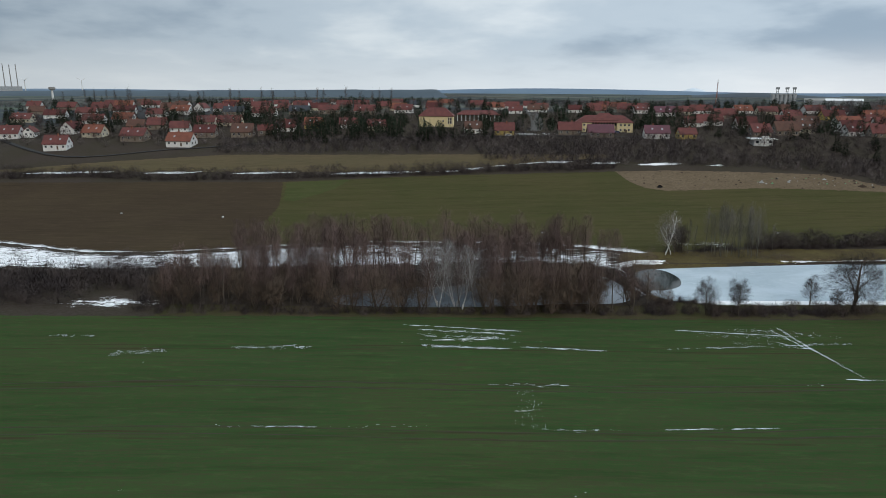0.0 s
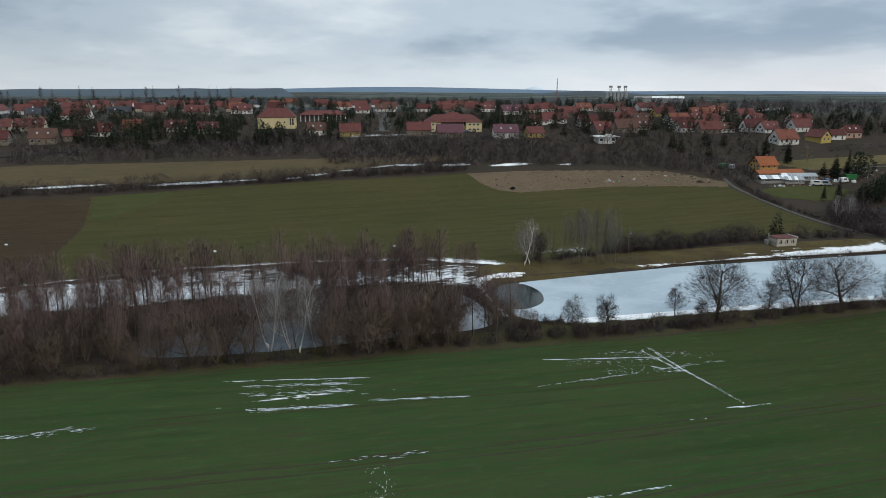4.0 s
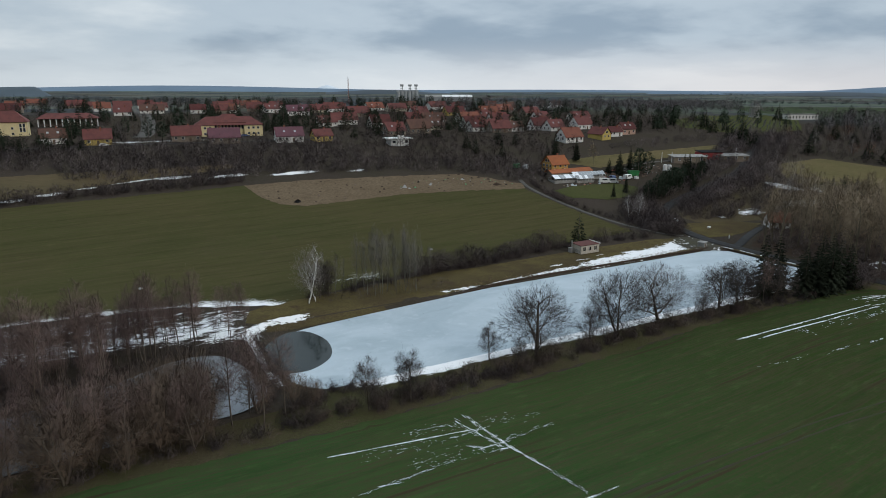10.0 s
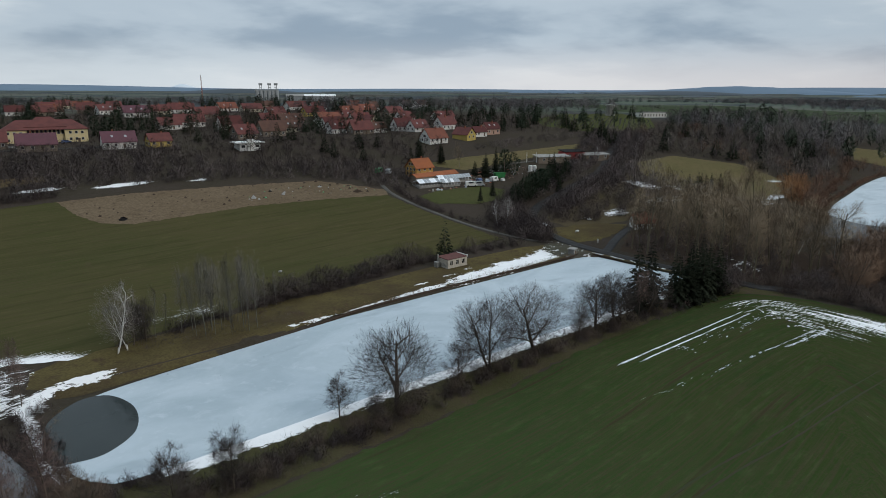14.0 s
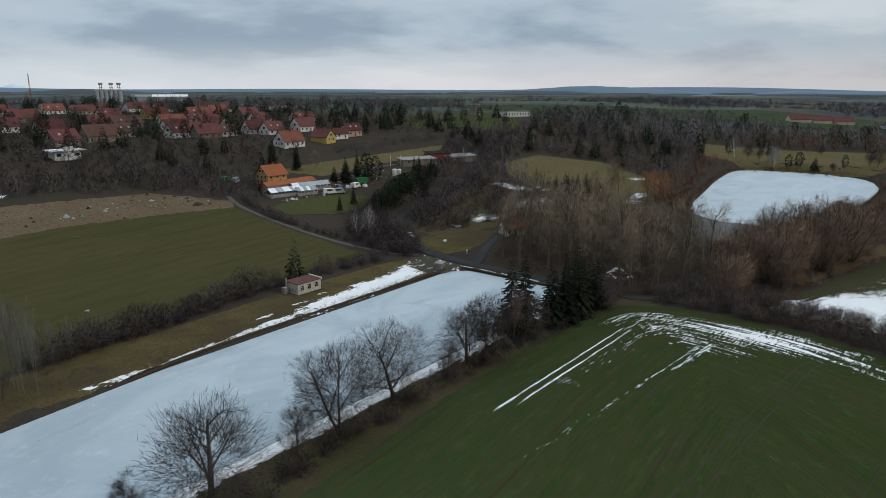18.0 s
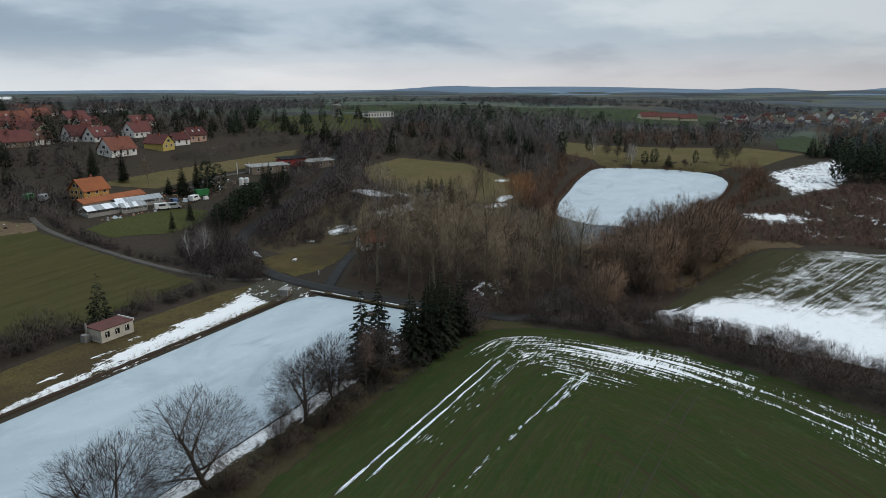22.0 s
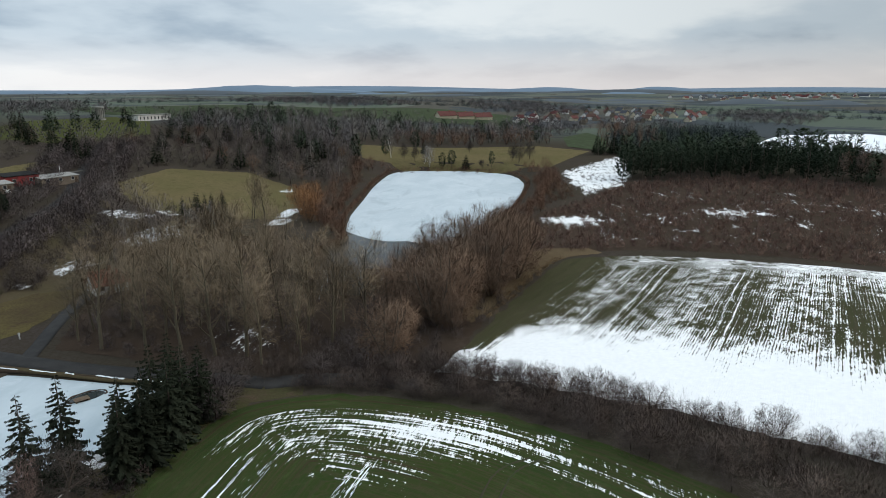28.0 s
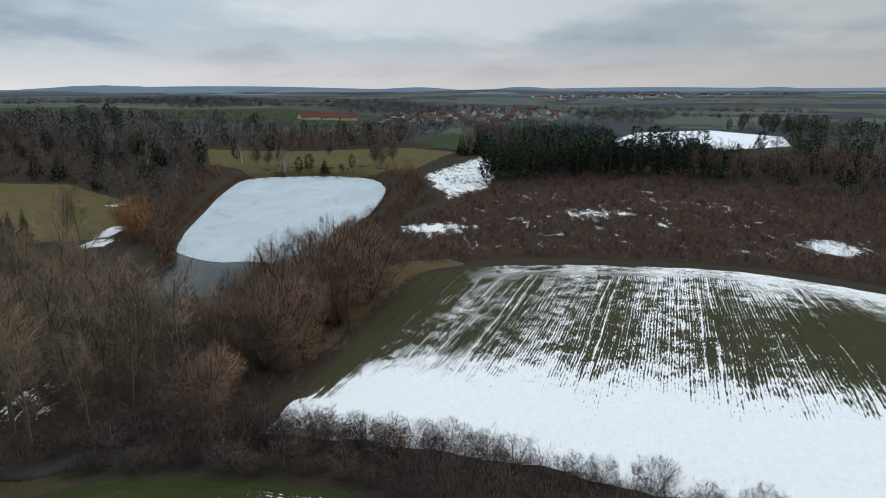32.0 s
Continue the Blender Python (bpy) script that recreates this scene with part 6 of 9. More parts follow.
skyline_poplars = [tree_kind("poplar_tree", "narrow bare poplar on the skyline", M_bark, M_twig, hazy(241 + i, 19.0, 1.7, 0.05, 110, 0.16, 2.6, 0.3, 0.2)) for i in range(3)]
for i in range(26):
    plant(skyline_poplars[i % 3], -600 + 21 * i + R.uniform(-14, 14), 1080 + R.uniform(-40, 60), R.uniform(0.8, 1.2), R.uniform(0, 360), "poplars on the skyline", sz=R.uniform(0.75, 1.45))


def thicket(name, spots, h, w, n, mat, label, seed, sliver=0.06, flat=1.0, category="thicket"):
    """One mesh of many twiggy shrubs at the given places."""
    rng = np.random.default_rng(seed)
    P = np.array(spots)
    N = len(P)
    n, sliver = int(1.6 * n), (0.5 if sliver < 0.065 else 0.58) * sliver
    s = rng.uniform(0.6, 1.25, N)
    base = np.stack([P[:, 0], P[:, 1], ground(P[:, 0], P[:, 1])], 1)
    A = rng.normal(size=(N, n, 3))
    A /= np.linalg.norm(A, axis=2)[:, :, None]
    A[:, :, 2] = np.abs(A[:, :, 2])
    rad = rng.uniform(0.1, 1.0, (N, n, 1)) ** 0.5
    lump = 1 + 0.28 * np.sin(3 * np.arctan2(A[:, :, 1], A[:, :, 0]) + rng.uniform(0, 6.28, (N, 1)) + 2 * A[:, :, 2])
    tip = A * rad * lump[:, :, None] * np.stack([w * s, w * s, h * s * flat], 1)[:, None]
    tip[:, :, 2] += 0.05 * h
    out = A * 0.6 + np.array([0, 0, 0.6]) + rng.normal(0, 0.5, (N, n, 3))
    root = tip - out * rng.uniform(0.12, 0.36, (N, n, 1)) * (0.5 * (h + w)) * s[:, None, None]
    root[:, :, 2] = np.maximum(root[:, :, 2], -0.05)
    d = tip - root
    side = np.cross(d / (np.linalg.norm(d, axis=2)[:, :, None] + 1e-9), A + np.array([0, 0, 0.35]) + rng.normal(0, 0.45, d.shape))
    side = side / (np.linalg.norm(side, axis=2)[:, :, None] + 1e-9) * sliver * rng.uniform(0.6, 1.4, (N, n, 1))
    V = np.stack([root - side, root + side, tip], 2) + base[:, None, None]
    F = np.arange(N * n * 3).reshape(-1, 3)
    soft = np.repeat((A * np.array([1, 1, 0.9]) + np.array([0, 0, 0.35])).reshape(-1, 3), 3, axis=0)
    me = mesh_np(name, V.reshape(-1, 3), F, mat, normals=soft)
    float_attr(me, "tone", np.repeat(rng.uniform(0, 1, N), n * 3))
    return tagged(new(name, me), label, category, kind="stuff")


def along(line, gap, half, seed):
    rng = np.random.default_rng(seed)
    p = np.array(resample(line, gap, False))
    return p + rng.uniform(-half, half, p.shape)


def on_bare_ground(poly, gap, seed):
    """Places inside an outline, fewer where old snow lies."""
    pts = np.array(spread_points(poly, gap, seed, edge=1))
    keep = np.random.default_rng(seed).uniform(0, 1, len(pts)) > 1.15 * land_cover(pts[:, 0], pts[:, 1]) - 0.10
    return pts[keep]


thicket("pond_hedge", np.concatenate([along([(46, 142.5), (80, 141.5), (110, 143.5), (140, 145), (190, 143.5)], 1.6, 1.6, 41), along([(60, 143), (75, 144), (86, 143)], 1.0, 1.4, 42), along([(48, 147), (56, 150), (62, 149)], 1.0, 1.5, 48)]), 2.3, 1.7, 230, M_thicket, "low dark brown hedge scrub on the pond bank", 1, 0.045)
thicket("bank_scrub", np.concatenate([along([(-64, 142.5), (-20, 142.5), (48, 142.3)], 1.5, 1.3, 43), along([(46, 151), (50, 158), (51, 168), (48, 178), (52, 183)], 1.3, 1.2, 44)]), 2.6, 1.8, 200, M_thicket, "brown scrub at the edge of the wet wood", 2, 0.045)
thicket("wood_scrub", np.concatenate([along([(-26, 159), (-14, 165), (4, 168), (22, 173), (36, 180.5), (45, 178), (48.5, 166), (48.5, 157)], 1.0, 0.9, 38), np.array(spread_points([(-66, 144), (-28, 149), (-26, 160), (4, 168), (24, 174), (42, 182), (30, 190), (-40, 184), (-70, 172)], 2.6, 45))]), 2.6, 1.9, 130, M_thicket, "dark undergrowth below the alders", 3, 0.05)
thicket("west_bushes", np.concatenate([spread_points([(-118, 160), (-92, 158), (-70, 160), (-64, 172), (-95, 178), (-120, 174)], 3.0, 46), spread_points([(-150, 142), (-100, 143), (-96, 156), (-150, 172)], 3.4, 47), spread_points([(-72, 142), (-64, 142), (-64, 160), (-72, 162)], 2.6, 49)]), 4.8, 2.9, 230, M_thicket, "dark bare bushes west of the wood", 4, 0.055)
thicket("far_west_bushes", spread_points([(-420, 143), (-150, 143), (-150, 175), (-420, 190)], 6.5, 50), 4.5, 3.6, 130, M_thicket, "bare bushes along the stream", 5, 0.09)
thicket("bank_hedge", np.concatenate([along([(100, 206), (118, 207), (144, 211.5), (158, 212.5)], 1.5, 1.8, 51), along([(166, 212), (178, 211.5), (190, 210)], 2.2, 1.3, 52), along([(72, 200), (86, 203), (98, 205)], 2.0, 2.5, 53)]), 3.4, 2.1, 240, M_thicket, "dark bare hedge on the north bank", 6, 0.05)
BANK_HEDGE = np.concatenate([along([(98, 204.5), (118, 207.0), (144, 211.2), (157, 212.5)], 2.4, 1.2, 151), along([(108, 209), (130, 211.5), (150, 214.5)], 4.0, 1.2, 152), along([(168, 212), (190, 211)], 5.0, 1.0, 153)])
thicket("track_hedge", np.concatenate([along([(201.5, 206), (203, 214), (202, 222)], 1.3, 2.2, 54), along([(201.5, 262), (203, 282), (206, 294)], 1.6, 1.6, 55), along([(202, 236), (202, 262)], 3.0, 0.8, 56)]), 3.2, 2.0, 220, M_thicket, "bare hedge beside the gravel track", 7, 0.05)
thicket("road_thicket", np.concatenate([spread_points([(206, 210), (212, 222), (222, 236), (232, 246), (244, 253), (262, 262), (250, 268), (226, 256), (206, 240)], 2.3, 57), along([(230, 229), (240, 235), (262, 244), (300, 258), (326, 268)], 2.2, 2.6, 58), spread_points([(236, 224), (252, 212), (282, 226), (326, 264), (262, 243)], 5.5, 59)]), 5.6, 3.0, 190, M_thicket, "dense dark thicket on both sides of the road", 8, 0.06)
thicket("junction_bushes", np.concatenate([spread_points([(201, 208), (206, 208.5), (212, 214), (220, 227), (217, 235), (204, 234), (201, 220)], 1.9, 99, edge=0.2), spread_points([(228, 224), (236, 218), (244, 214), (252, 222), (240, 232), (230, 230)], 3.6, 100)]), 5.2, 2.4, 260, M_thicket, "big dark bare bushes at the road junction", 31, 0.05)
thicket("lane_hedge", np.concatenate([along([(205, 141), (211, 132), (212, 120), (211, 110), (205, 94), (197, 78), (188, 64), (178, 48)], 1.3, 1.3, 59), along([(203, 133), (204, 120), (202, 104), (196, 90), (188, 77), (180, 66), (168, 54)], 1.2, 1.0, 60), along([(206, 126), (207, 114), (204, 99), (197, 85), (188, 71), (176, 56)], 1.4, 1.0, 64)]), 3.7, 2.5, 230, M_hedge_brown, "dark bare hedge along the sunken lane", 9, 0.034)
for x, y in list(along([(213, 112), (212.5, 107), (207, 93), (199, 77.5), (190, 63.5), (181, 51)], 4.3, 0.8, 61)) + list(along([(209, 136), (211, 124), (209, 104), (203, 88)], 5.5, 1.2, 62)):
    plant(bushes[R.randrange(3)], x, y, R.uniform(0.7, 1.1), R.uniform(0, 360), "bushes along the sunken lane", "grey bare bush between lane and snowy field")
for x, y in list(along([(48, 143), (80, 143), (104, 144.5), (132, 146), (150, 145.5)], 4.2, 1.6, 98)):
    plant(bushes[R.randrange(3)], x, y, R.uniform(0.55, 0.95), R.uniform(0, 360), "bushes on the pond bank")
thicket("bank_scrub", along([(66, 141.2), (80, 141.5), (104, 142.8), (132, 144.2), (158, 143.5), (172, 140.5)], 1.7, 1.3, 231), 1.8, 1.8, 110, M_thicket, "low dark bramble scrub under the bank trees", 41, 0.03)
thicket("aspen_scrub", np.concatenate([spread_points([(70, 197), (80, 192.5), (97, 190.8), (106, 196), (104, 204), (86, 205), (72, 202)], 1.7, 244)]), 1.2, 1.5, 70, M_mauve, "low mauve-brown scrub under the aspens", 42, 0.03)
thicket("bank_brambles", along([(199, 80), (196, 74), (194, 71), (190, 65), (187, 61), (184, 57)], 1.1, 1.0, 247), 1.6, 1.7, 150, M_hedge_brown, "brown bramble bank between lane and snowy field", 43, 0.034)
thicket("road_scrub", np.concatenate([along([(p[0] - 11, p[1] + 11) for p in ROAD[66:]], 3.0, 2.5, 96), along([(p[0] + 11, p[1] - 11) for p in ROAD[66:]], 3.0, 2.5, 97)]), 5.0, 2.8, 130, M_thicket, "tall dark hedges along the climbing road", 10, 0.10)
thicket("wood_edge_scrub", np.concatenate([spread_points([(208, 140), (222, 134), (244, 150), (262, 158), (280, 180), (262, 202), (236, 197), (212, 184), (208, 160)], 3.0, 62), spread_points([(207, 122), (222, 110), (256, 102), (262, 126), (236, 130), (214, 136)], 3.4, 63)]), 3.2, 2.2, 150, M_mauve, "undergrowth of the poplar wood", 11, 0.05)
thicket("shore_bushes", np.concatenate([along([(250, 152), (276, 156), (300, 158), (320, 170), (350, 176), (384, 184), (400, 186)], 2.6, 2.2, 64), along([(262, 124), (292, 117), (320, 112), (350, 104), (390, 101), (424, 104)], 2.6, 2.6, 65), along([(452, 130), (456, 150), (446, 184)], 6, 2, 66), spread_points([(345, 103), (385, 101), (430, 104), (452, 118), (456, 108), (438, 99), (408, 94), (380, 88), (352, 100)], 3.4, 68)]), 4.4, 2.6, 170, M_thicket_red, "brown bushes round the far pond", 12, 0.06)
thicket("shore_scrub", np.array([q for q in resample([(x + 1.6 * (x - 350) / 100, y + 2.2 * (1 if y > 135 else -1)) for x, y in POND_2], 1.9) if not (q[0] > 420 and q[1] > 150) and not 262 < q[0] < 300 or q[1] > 150]), 2.2, 1.7, 110, M_thicket_red, "brown scrub on the far pond's shore", 22, 0.05)
thicket("reeds", np.concatenate([along([(240, 106.5), (262, 101), (280, 96), (290, 92)], 0.6, 1.0, 67), along([(268, 126), (284, 124), (300, 119)], 0.7, 0.9, 68), along([(52.5, 154), (50.5, 162), (50.8, 172), (55, 180)], 1.0, 0.5, 69), along([(100, 190), (196, 190)], 1.6, 0.4, 70)]), 1.2, 0.9, 60, M_reed, "strip of dry tan reeds at the water's edge", 13, 0.03, category="reeds")
thicket("red_scrub", on_bare_ground([(292, 100), (297, 92), (302, 60), (296, 30), (286, 4), (268, -14), (300, -90), (382, -120), (388, -86), (410, -36), (426, -20), (424, 30), (412, 66), (396, 74), (372, 82), (336, 104)], 2.7, 71), 3.6, 2.2, 84, M_scrub, "wide red-brown scrub of young bare trees", 14, 0.075)
thicket("north_hedge", np.concatenate([along([(-300, 338), (-230, 337), (-183, 339), (-160, 334.5)], 2.2, 1.6, 72), along([(-150, 331), (-107, 329), (-62, 328), (-24, 331), (4, 330.5)], 2.4, 1.5, 73), along([(-4, 332), (30, 333), (86, 334)], 1.8, 2.4, 74)]), 5.0, 3.0, 160, M_thicket, "dark bare hedge between the fields", 15, 0.075)
thicket("north_belt", np.concatenate([spread_points([(20, 352), (92, 340), (140, 332), (180, 320), (202, 298), (212, 292), (226, 300), (222, 330), (150, 350), (60, 372), (20, 372)], 3.4, 75), spread_points([(-130, 380), (-60, 374), (30, 368), (60, 374), (150, 352), (150, 390), (40, 405), (-130, 402)], 4.0, 76)]), 5.4, 3.0, 84, M_mauve, "broad dark belt of bare scrub below the village", 16, 0.13)
thicket("clearing_scrub", np.concatenate([spread_points([(258, 206), (300, 200), (332, 254), (345, 278), (392, 276), (404, 236), (385, 192), (440, 190), (470, 210), (520, 240), (470, 330), (400, 330), (330, 272), (286, 228)], 4.6, 80), spread_points([(150, 350), (222, 330), (232, 318), (246, 326), (268, 334), (278, 345), (246, 380), (160, 394)], 4.2, 77), spread_points([(330, 300), (380, 296), (430, 320), (420, 342), (380, 322)], 4.4, 78)]), 2.6, 2.6, 50, M_thicket, "dark undergrowth of the mixed woods", 18, 0.12)
thicket("village_gardens", spread_points([(-330, 420), (-120, 412), (60, 420), (160, 396), (420, 345), (440, 480), (420, 620), (0, 640), (-360, 640)], 5.6, 81), 2.5, 2.8, 16, M_thicket, "garden hedges and shrubs between the houses", 19, 0.24)


# ---- woods that nobody could count: many trees joined, each with its trunk and crown ----
def joined(kinds):
    out = []
    for kd in kinds:
        V, F, o = [], [], 0
        for me in (kd["wood"], kd["twigs"]):
            me.calc_loop_triangles()
            v = np.empty(len(me.vertices) * 3, np.float32)
            me.vertices.foreach_get("co", v)
            f = np.empty(len(me.loop_triangles) * 3, np.int32)
            me.loop_triangles.foreach_get("vertices", f)
            V.append(v.reshape(-1, 3))
            F.append(f.reshape(-1, 3) + o)
            o += len(v) // 3
        out.append((np.concatenate(V), np.concatenate(F)))
    return out


def forest(name, kinds, spots, scale, mat, label, seed, category="wood"):
    rng = np.random.default_rng(seed)
    P = np.array(spots)
    Z = ground(P[:, 0], P[:, 1])
    V, F, T, S, o = [], [], [], [], 0
    for (x, y), z in zip(P, Z):
        v, f = kinds[rng.integers(len(kinds))]
        a, s, w = rng.uniform(0, 6.28), rng.uniform(*scale), rng.uniform(0.85, 1.2)
        c, d = math.cos(a) * s * w, math.sin(a) * s * w
        V.append(np.stack([c * v[:, 0] - d * v[:, 1] + x, d * v[:, 0] + c * v[:, 1] + y, s * v[:, 2] + z], 1))
        q = crown_normals(v)
        S.append(np.stack([c * q[:, 0] - d * q[:, 1], d * q[:, 0] + c * q[:, 1], s * q[:, 2]], 1))
        F.append(f + o)
        T.append(np.full(len(v), rng.uniform(0, 1)))
        o += len(v)
    me = mesh_np(name, np.concatenate(V), np.concatenate(F), mat, normals=np.concatenate(S))
    float_attr(me, "tone", np.concatenate(T))
    return tagged(new(name, me), label, category, kind="stuff")


def picked(poly, gap, seed, share):
    """Splits the places in an outline between several kinds of tree."""
    pts = spread_points(poly, gap, seed)
    rng = np.random.default_rng(seed)
    u, edges = rng.uniform(0, 1, len(pts)), np.cumsum((0,) + share)
    return [[q for q, w in zip(pts, u) if a <= w < b] for a, b in zip(edges, edges[1:])]


round_trees = joined([tree_kind("t", "", M_bark, M_twig, hazy(161 + i, 12.0, 4.5, 0.14, 760, 0.055, 1.1)) for i in range(4)])
far_round = joined([tree_kind("t", "", M_bark, M_twig, hazy(165 + i, 12.0, 4.6, 0.12, 230, 0.13, 1.5)) for i in range(4)])
slim_trees = joined([tree_kind("t", "", M_bark, M_twig, hazy(171 + i, 14.0, 2.3, 0.24, 330, 0.045, 1.2)) for i in range(3)])
firs = joined(far_spruces)
pine_trees = joined([tree_kind("t", "", M_bark, M_pine, needled(181 + i, 13.0, 3.5, 260, 0.34, 1.5, 0.14 + 0.06 * i, i == 1)) for i in range(3)])
bush_trees = joined([tree_kind("t", "", M_bark, M_twig, hazy(191 + i, 5.2, 3.4, 0.0, 1050, 0.029, 0.75, 0.08)) for i in range(3)])

belt_round = joined([tree_kind("t", "", M_bark, M_twig, hazy(198 + i, 10.0, 5.4, 0.06, 90, 0.27, 2.2)) for i in range(4)])
far_bush = joined([tree_kind("t", "", M_bark, M_twig, hazy(194 + i, 5.2, 3.6, 0.0, 380, 0.055, 0.9, 0.1)) for i in range(3)])
ring = [(254, 208), (300, 200), (322, 226), (334, 256), (345, 280), (392, 278), (404, 240), (374, 196), (392, 190), (440, 192), (470, 212), (520, 244), (470, 330), (400, 328), (330, 268), (286, 228)]
a, b, c, d = picked(ring, 6.6, 201, (0.62, 0.14, 0.16, 0.08))
a = [q for q in a if float(poly_distance(np.array([q[0]]), np.array([q[1]]), MEADOW_E)[0]) > 1]
forest("mixed_wood", round_trees, [q for q in a if q[1] < 258 and q[0] < 398], (0.65, 1.15), M_thicket_grey, "dark bare trees of the wood round the clearing", 61)
forest("low_wood", round_trees, [q for q in a if q[1] >= 258 or q[0] >= 398], (0.42, 0.72), M_mauve, "low mauve-grey bare trees beyond the clearing", 91)
forest("birch_grove", slim_trees, [q for q in b if float(poly_distance(np.array([q[0]]), np.array([q[1]]), MEADOW_E)[0]) > 1], (0.7, 1.05), M_pale_wood, "slim pale bare birches in the wood", 62)
forest("dark_firs", firs, [q for q in c if q[0] > 372], (0.6, 1.0), M_spruce, "dark firs standing in the bare wood", 63)
forest("orange_trees", round_trees, [q for q in d if q[0] > 350 and float(poly_distance(np.array([q[0]]), np.array([q[1]]), MEADOW_E)[0]) > 1], (0.5, 0.8), M_thicket_red, "rust-brown bare trees in the wood", 64)
below = [(150, 352), (222, 332), (232, 320), (246, 328), (268, 336), (278, 348), (246, 384), (160, 398)]
a, b = picked(below, 8.0, 202, (0.75, 0.25))
forest("village_wood", far_round, a, (0.45, 0.85), M_thicket, "dark bare trees below the houses", 65)
forest("slope_bushes", far_bush, spread_points([(330, 302), (372, 298), (424, 322), (414, 334), (380, 320)], 4.6, 203) + spread_points([(284, 328), (360, 326), (392, 330), (376, 338), (290, 338)], 4.6, 204), (0.55, 0.85), M_mauve, "low dark bare bushes on the slope below the cemetery", 89, "thicket")
forest("village_edge_trees", belt_round, spread_points([(-340, 408), (-200, 398), (-112, 400), (-112, 420), (-200, 424), (-340, 440)], 9, 248), (0.4, 0.75), M_mauve, "mauve-grey bare trees at the village edge", 93)
forest("village_firs", firs, b, (0.5, 0.8), M_spruce, "dark firs below the houses", 66)
forest("road_bushes", bush_trees, np.concatenate([np.array([(203.5, 206.5), (205.5, 209.5), (207.5, 213), (209.5, 216.5), (212, 220), (214.5, 223.5), (201, 209), (198.5, 214), (202, 215)]), along([(p[0] - 4.2, p[1] + 3.2) for p in ROAD[37:46]], 2.6, 0.5, 93), along([(190, 141), (196, 141), (200, 143), (200.5, 147), (192, 147.5)], 2.6, 0.8, 92),
                                           spread_points([(204, 208), (209, 211), (216, 224), (226, 237), (222, 244), (206, 238), (203, 222)], 3.3, 98), spread_points([(234, 231), (243, 218), (262, 214), (280, 226), (262, 246), (244, 240)], 6.0, 97)]),
       (0.75, 1.15), M_thicket, "tall dark bare bushes crowding the road", 67, "thicket")
forest("climbing_road_bushes", far_bush, np.concatenate([along([(p[0] + 4.2, p[1] - 4.2) for p in ROAD[51:]], 2.7, 0.6, 94), along([(p[0] - 4.2, p[1] + 4.2) for p in ROAD[57:]], 2.9, 0.6, 95), along([(p[0] + 9.5, p[1] - 9.5) for p in ROAD[54:]], 4.0, 1.2, 96), along([(p[0] - 9.5, p[1] + 9.5) for p in ROAD[66:]], 4.0, 1.2, 99), spread_points([(280, 226), (292, 232), (326, 266), (318, 270), (262, 250)], 6.0, 100)]),
       (0.75, 1.2), M_mauve, "rounded dark bare bushes along the climbing road", 88, "thicket")
forest("lane_bushes", bush_trees, np.concatenate([along([(203, 130), (203.5, 118), (200, 103), (193, 89), (184, 76), (172, 62)], 3.4, 1.2, 245), along([(208, 122), (208.5, 112), (203, 97), (194, 82), (184, 68)], 3.8, 1.0, 246)]), (0.55, 0.9), M_hedge_brown, "rounded brown bare bushes over the sunken lane", 92, "thicket")
forest("hedge_bushes", bush_trees, BANK_HEDGE, (0.45, 1.2), M_thicket, "tall dark bare bushes of the hedge on the north bank", 86, "thicket")
forest("junction_thicket", bush_trees, np.concatenate([along([(207, 131), (211, 124), (211, 112), (206, 97), (198, 80)], 4.0, 1.2, 205), along([(208, 134), (216, 130), (226, 128), (240, 130)], 4.0, 2.0, 206), spread_points([(196, 213), (203, 212), (204, 226), (198, 228)], 3.4, 207)]), (0.6, 0.95), M_mauve, "dark bare bushes at the wood's edge", 68, "thicket")
forest("shore_trees", round_trees, np.concatenate([along([(300, 162), (322, 173), (352, 180), (384, 188), (420, 189), (446, 188)], 7, 3, 208), along([(300, 112), (330, 106), (360, 100), (400, 97), (430, 100)], 6, 3, 209)]), (0.4, 0.75), M_thicket_red, "rust-brown bare trees on the far pond's shore", 69)
forest("west_trees", bush_trees, np.concatenate([spread_points([(-120, 146), (-92, 143), (-86, 152), (-96, 162), (-126, 168)], 4.5, 210), spread_points([(-92, 158), (-70, 156), (-64, 172), (-90, 178)], 4.5, 211), along([(-150, 150), (-190, 160), (-260, 170)], 5, 5, 212)]), (0.8, 1.35), M_thicket, "dark bare bushes and small trees west of the wood", 70)
forest("belt_trees", far_bush, np.concatenate([along([(-300, 340), (-183, 341), (-150, 333), (-62, 330), (4, 332), (86, 336)], 4.2, 1.5, 213), spread_points([(20, 356), (92, 344), (180, 324), (212, 296), (226, 302), (222, 330), (150, 350), (60, 374)], 6.5, 214), spread_points([(-130, 384), (30, 372), (150, 356), (150, 392), (40, 408), (-130, 404)], 7.5, 215)]), (0.7, 1.25), M_thicket, "dark rounded bushes of the hedge belts", 71)
a, b, c = picked([(450, 200), (540, 232), (566, 160), (580, 100), (640, 120), (680, 240), (600, 380), (480, 335)], 8.0, 216, (0.62, 0.22, 0.16))
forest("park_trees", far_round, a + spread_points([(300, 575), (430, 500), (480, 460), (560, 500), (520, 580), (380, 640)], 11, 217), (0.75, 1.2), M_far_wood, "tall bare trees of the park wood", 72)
forest("park_birches", slim_trees, b, (0.8, 1.1), M_pale_wood, "pale bare birches of the park", 73)
forest("park_conifers", pine_trees, c + spread_points([(404, 384), (470, 336), (480, 344), (470, 452), (405, 400)], 21, 218), (0.8, 1.2), M_pine, "dark conifers of park and cemetery", 74)
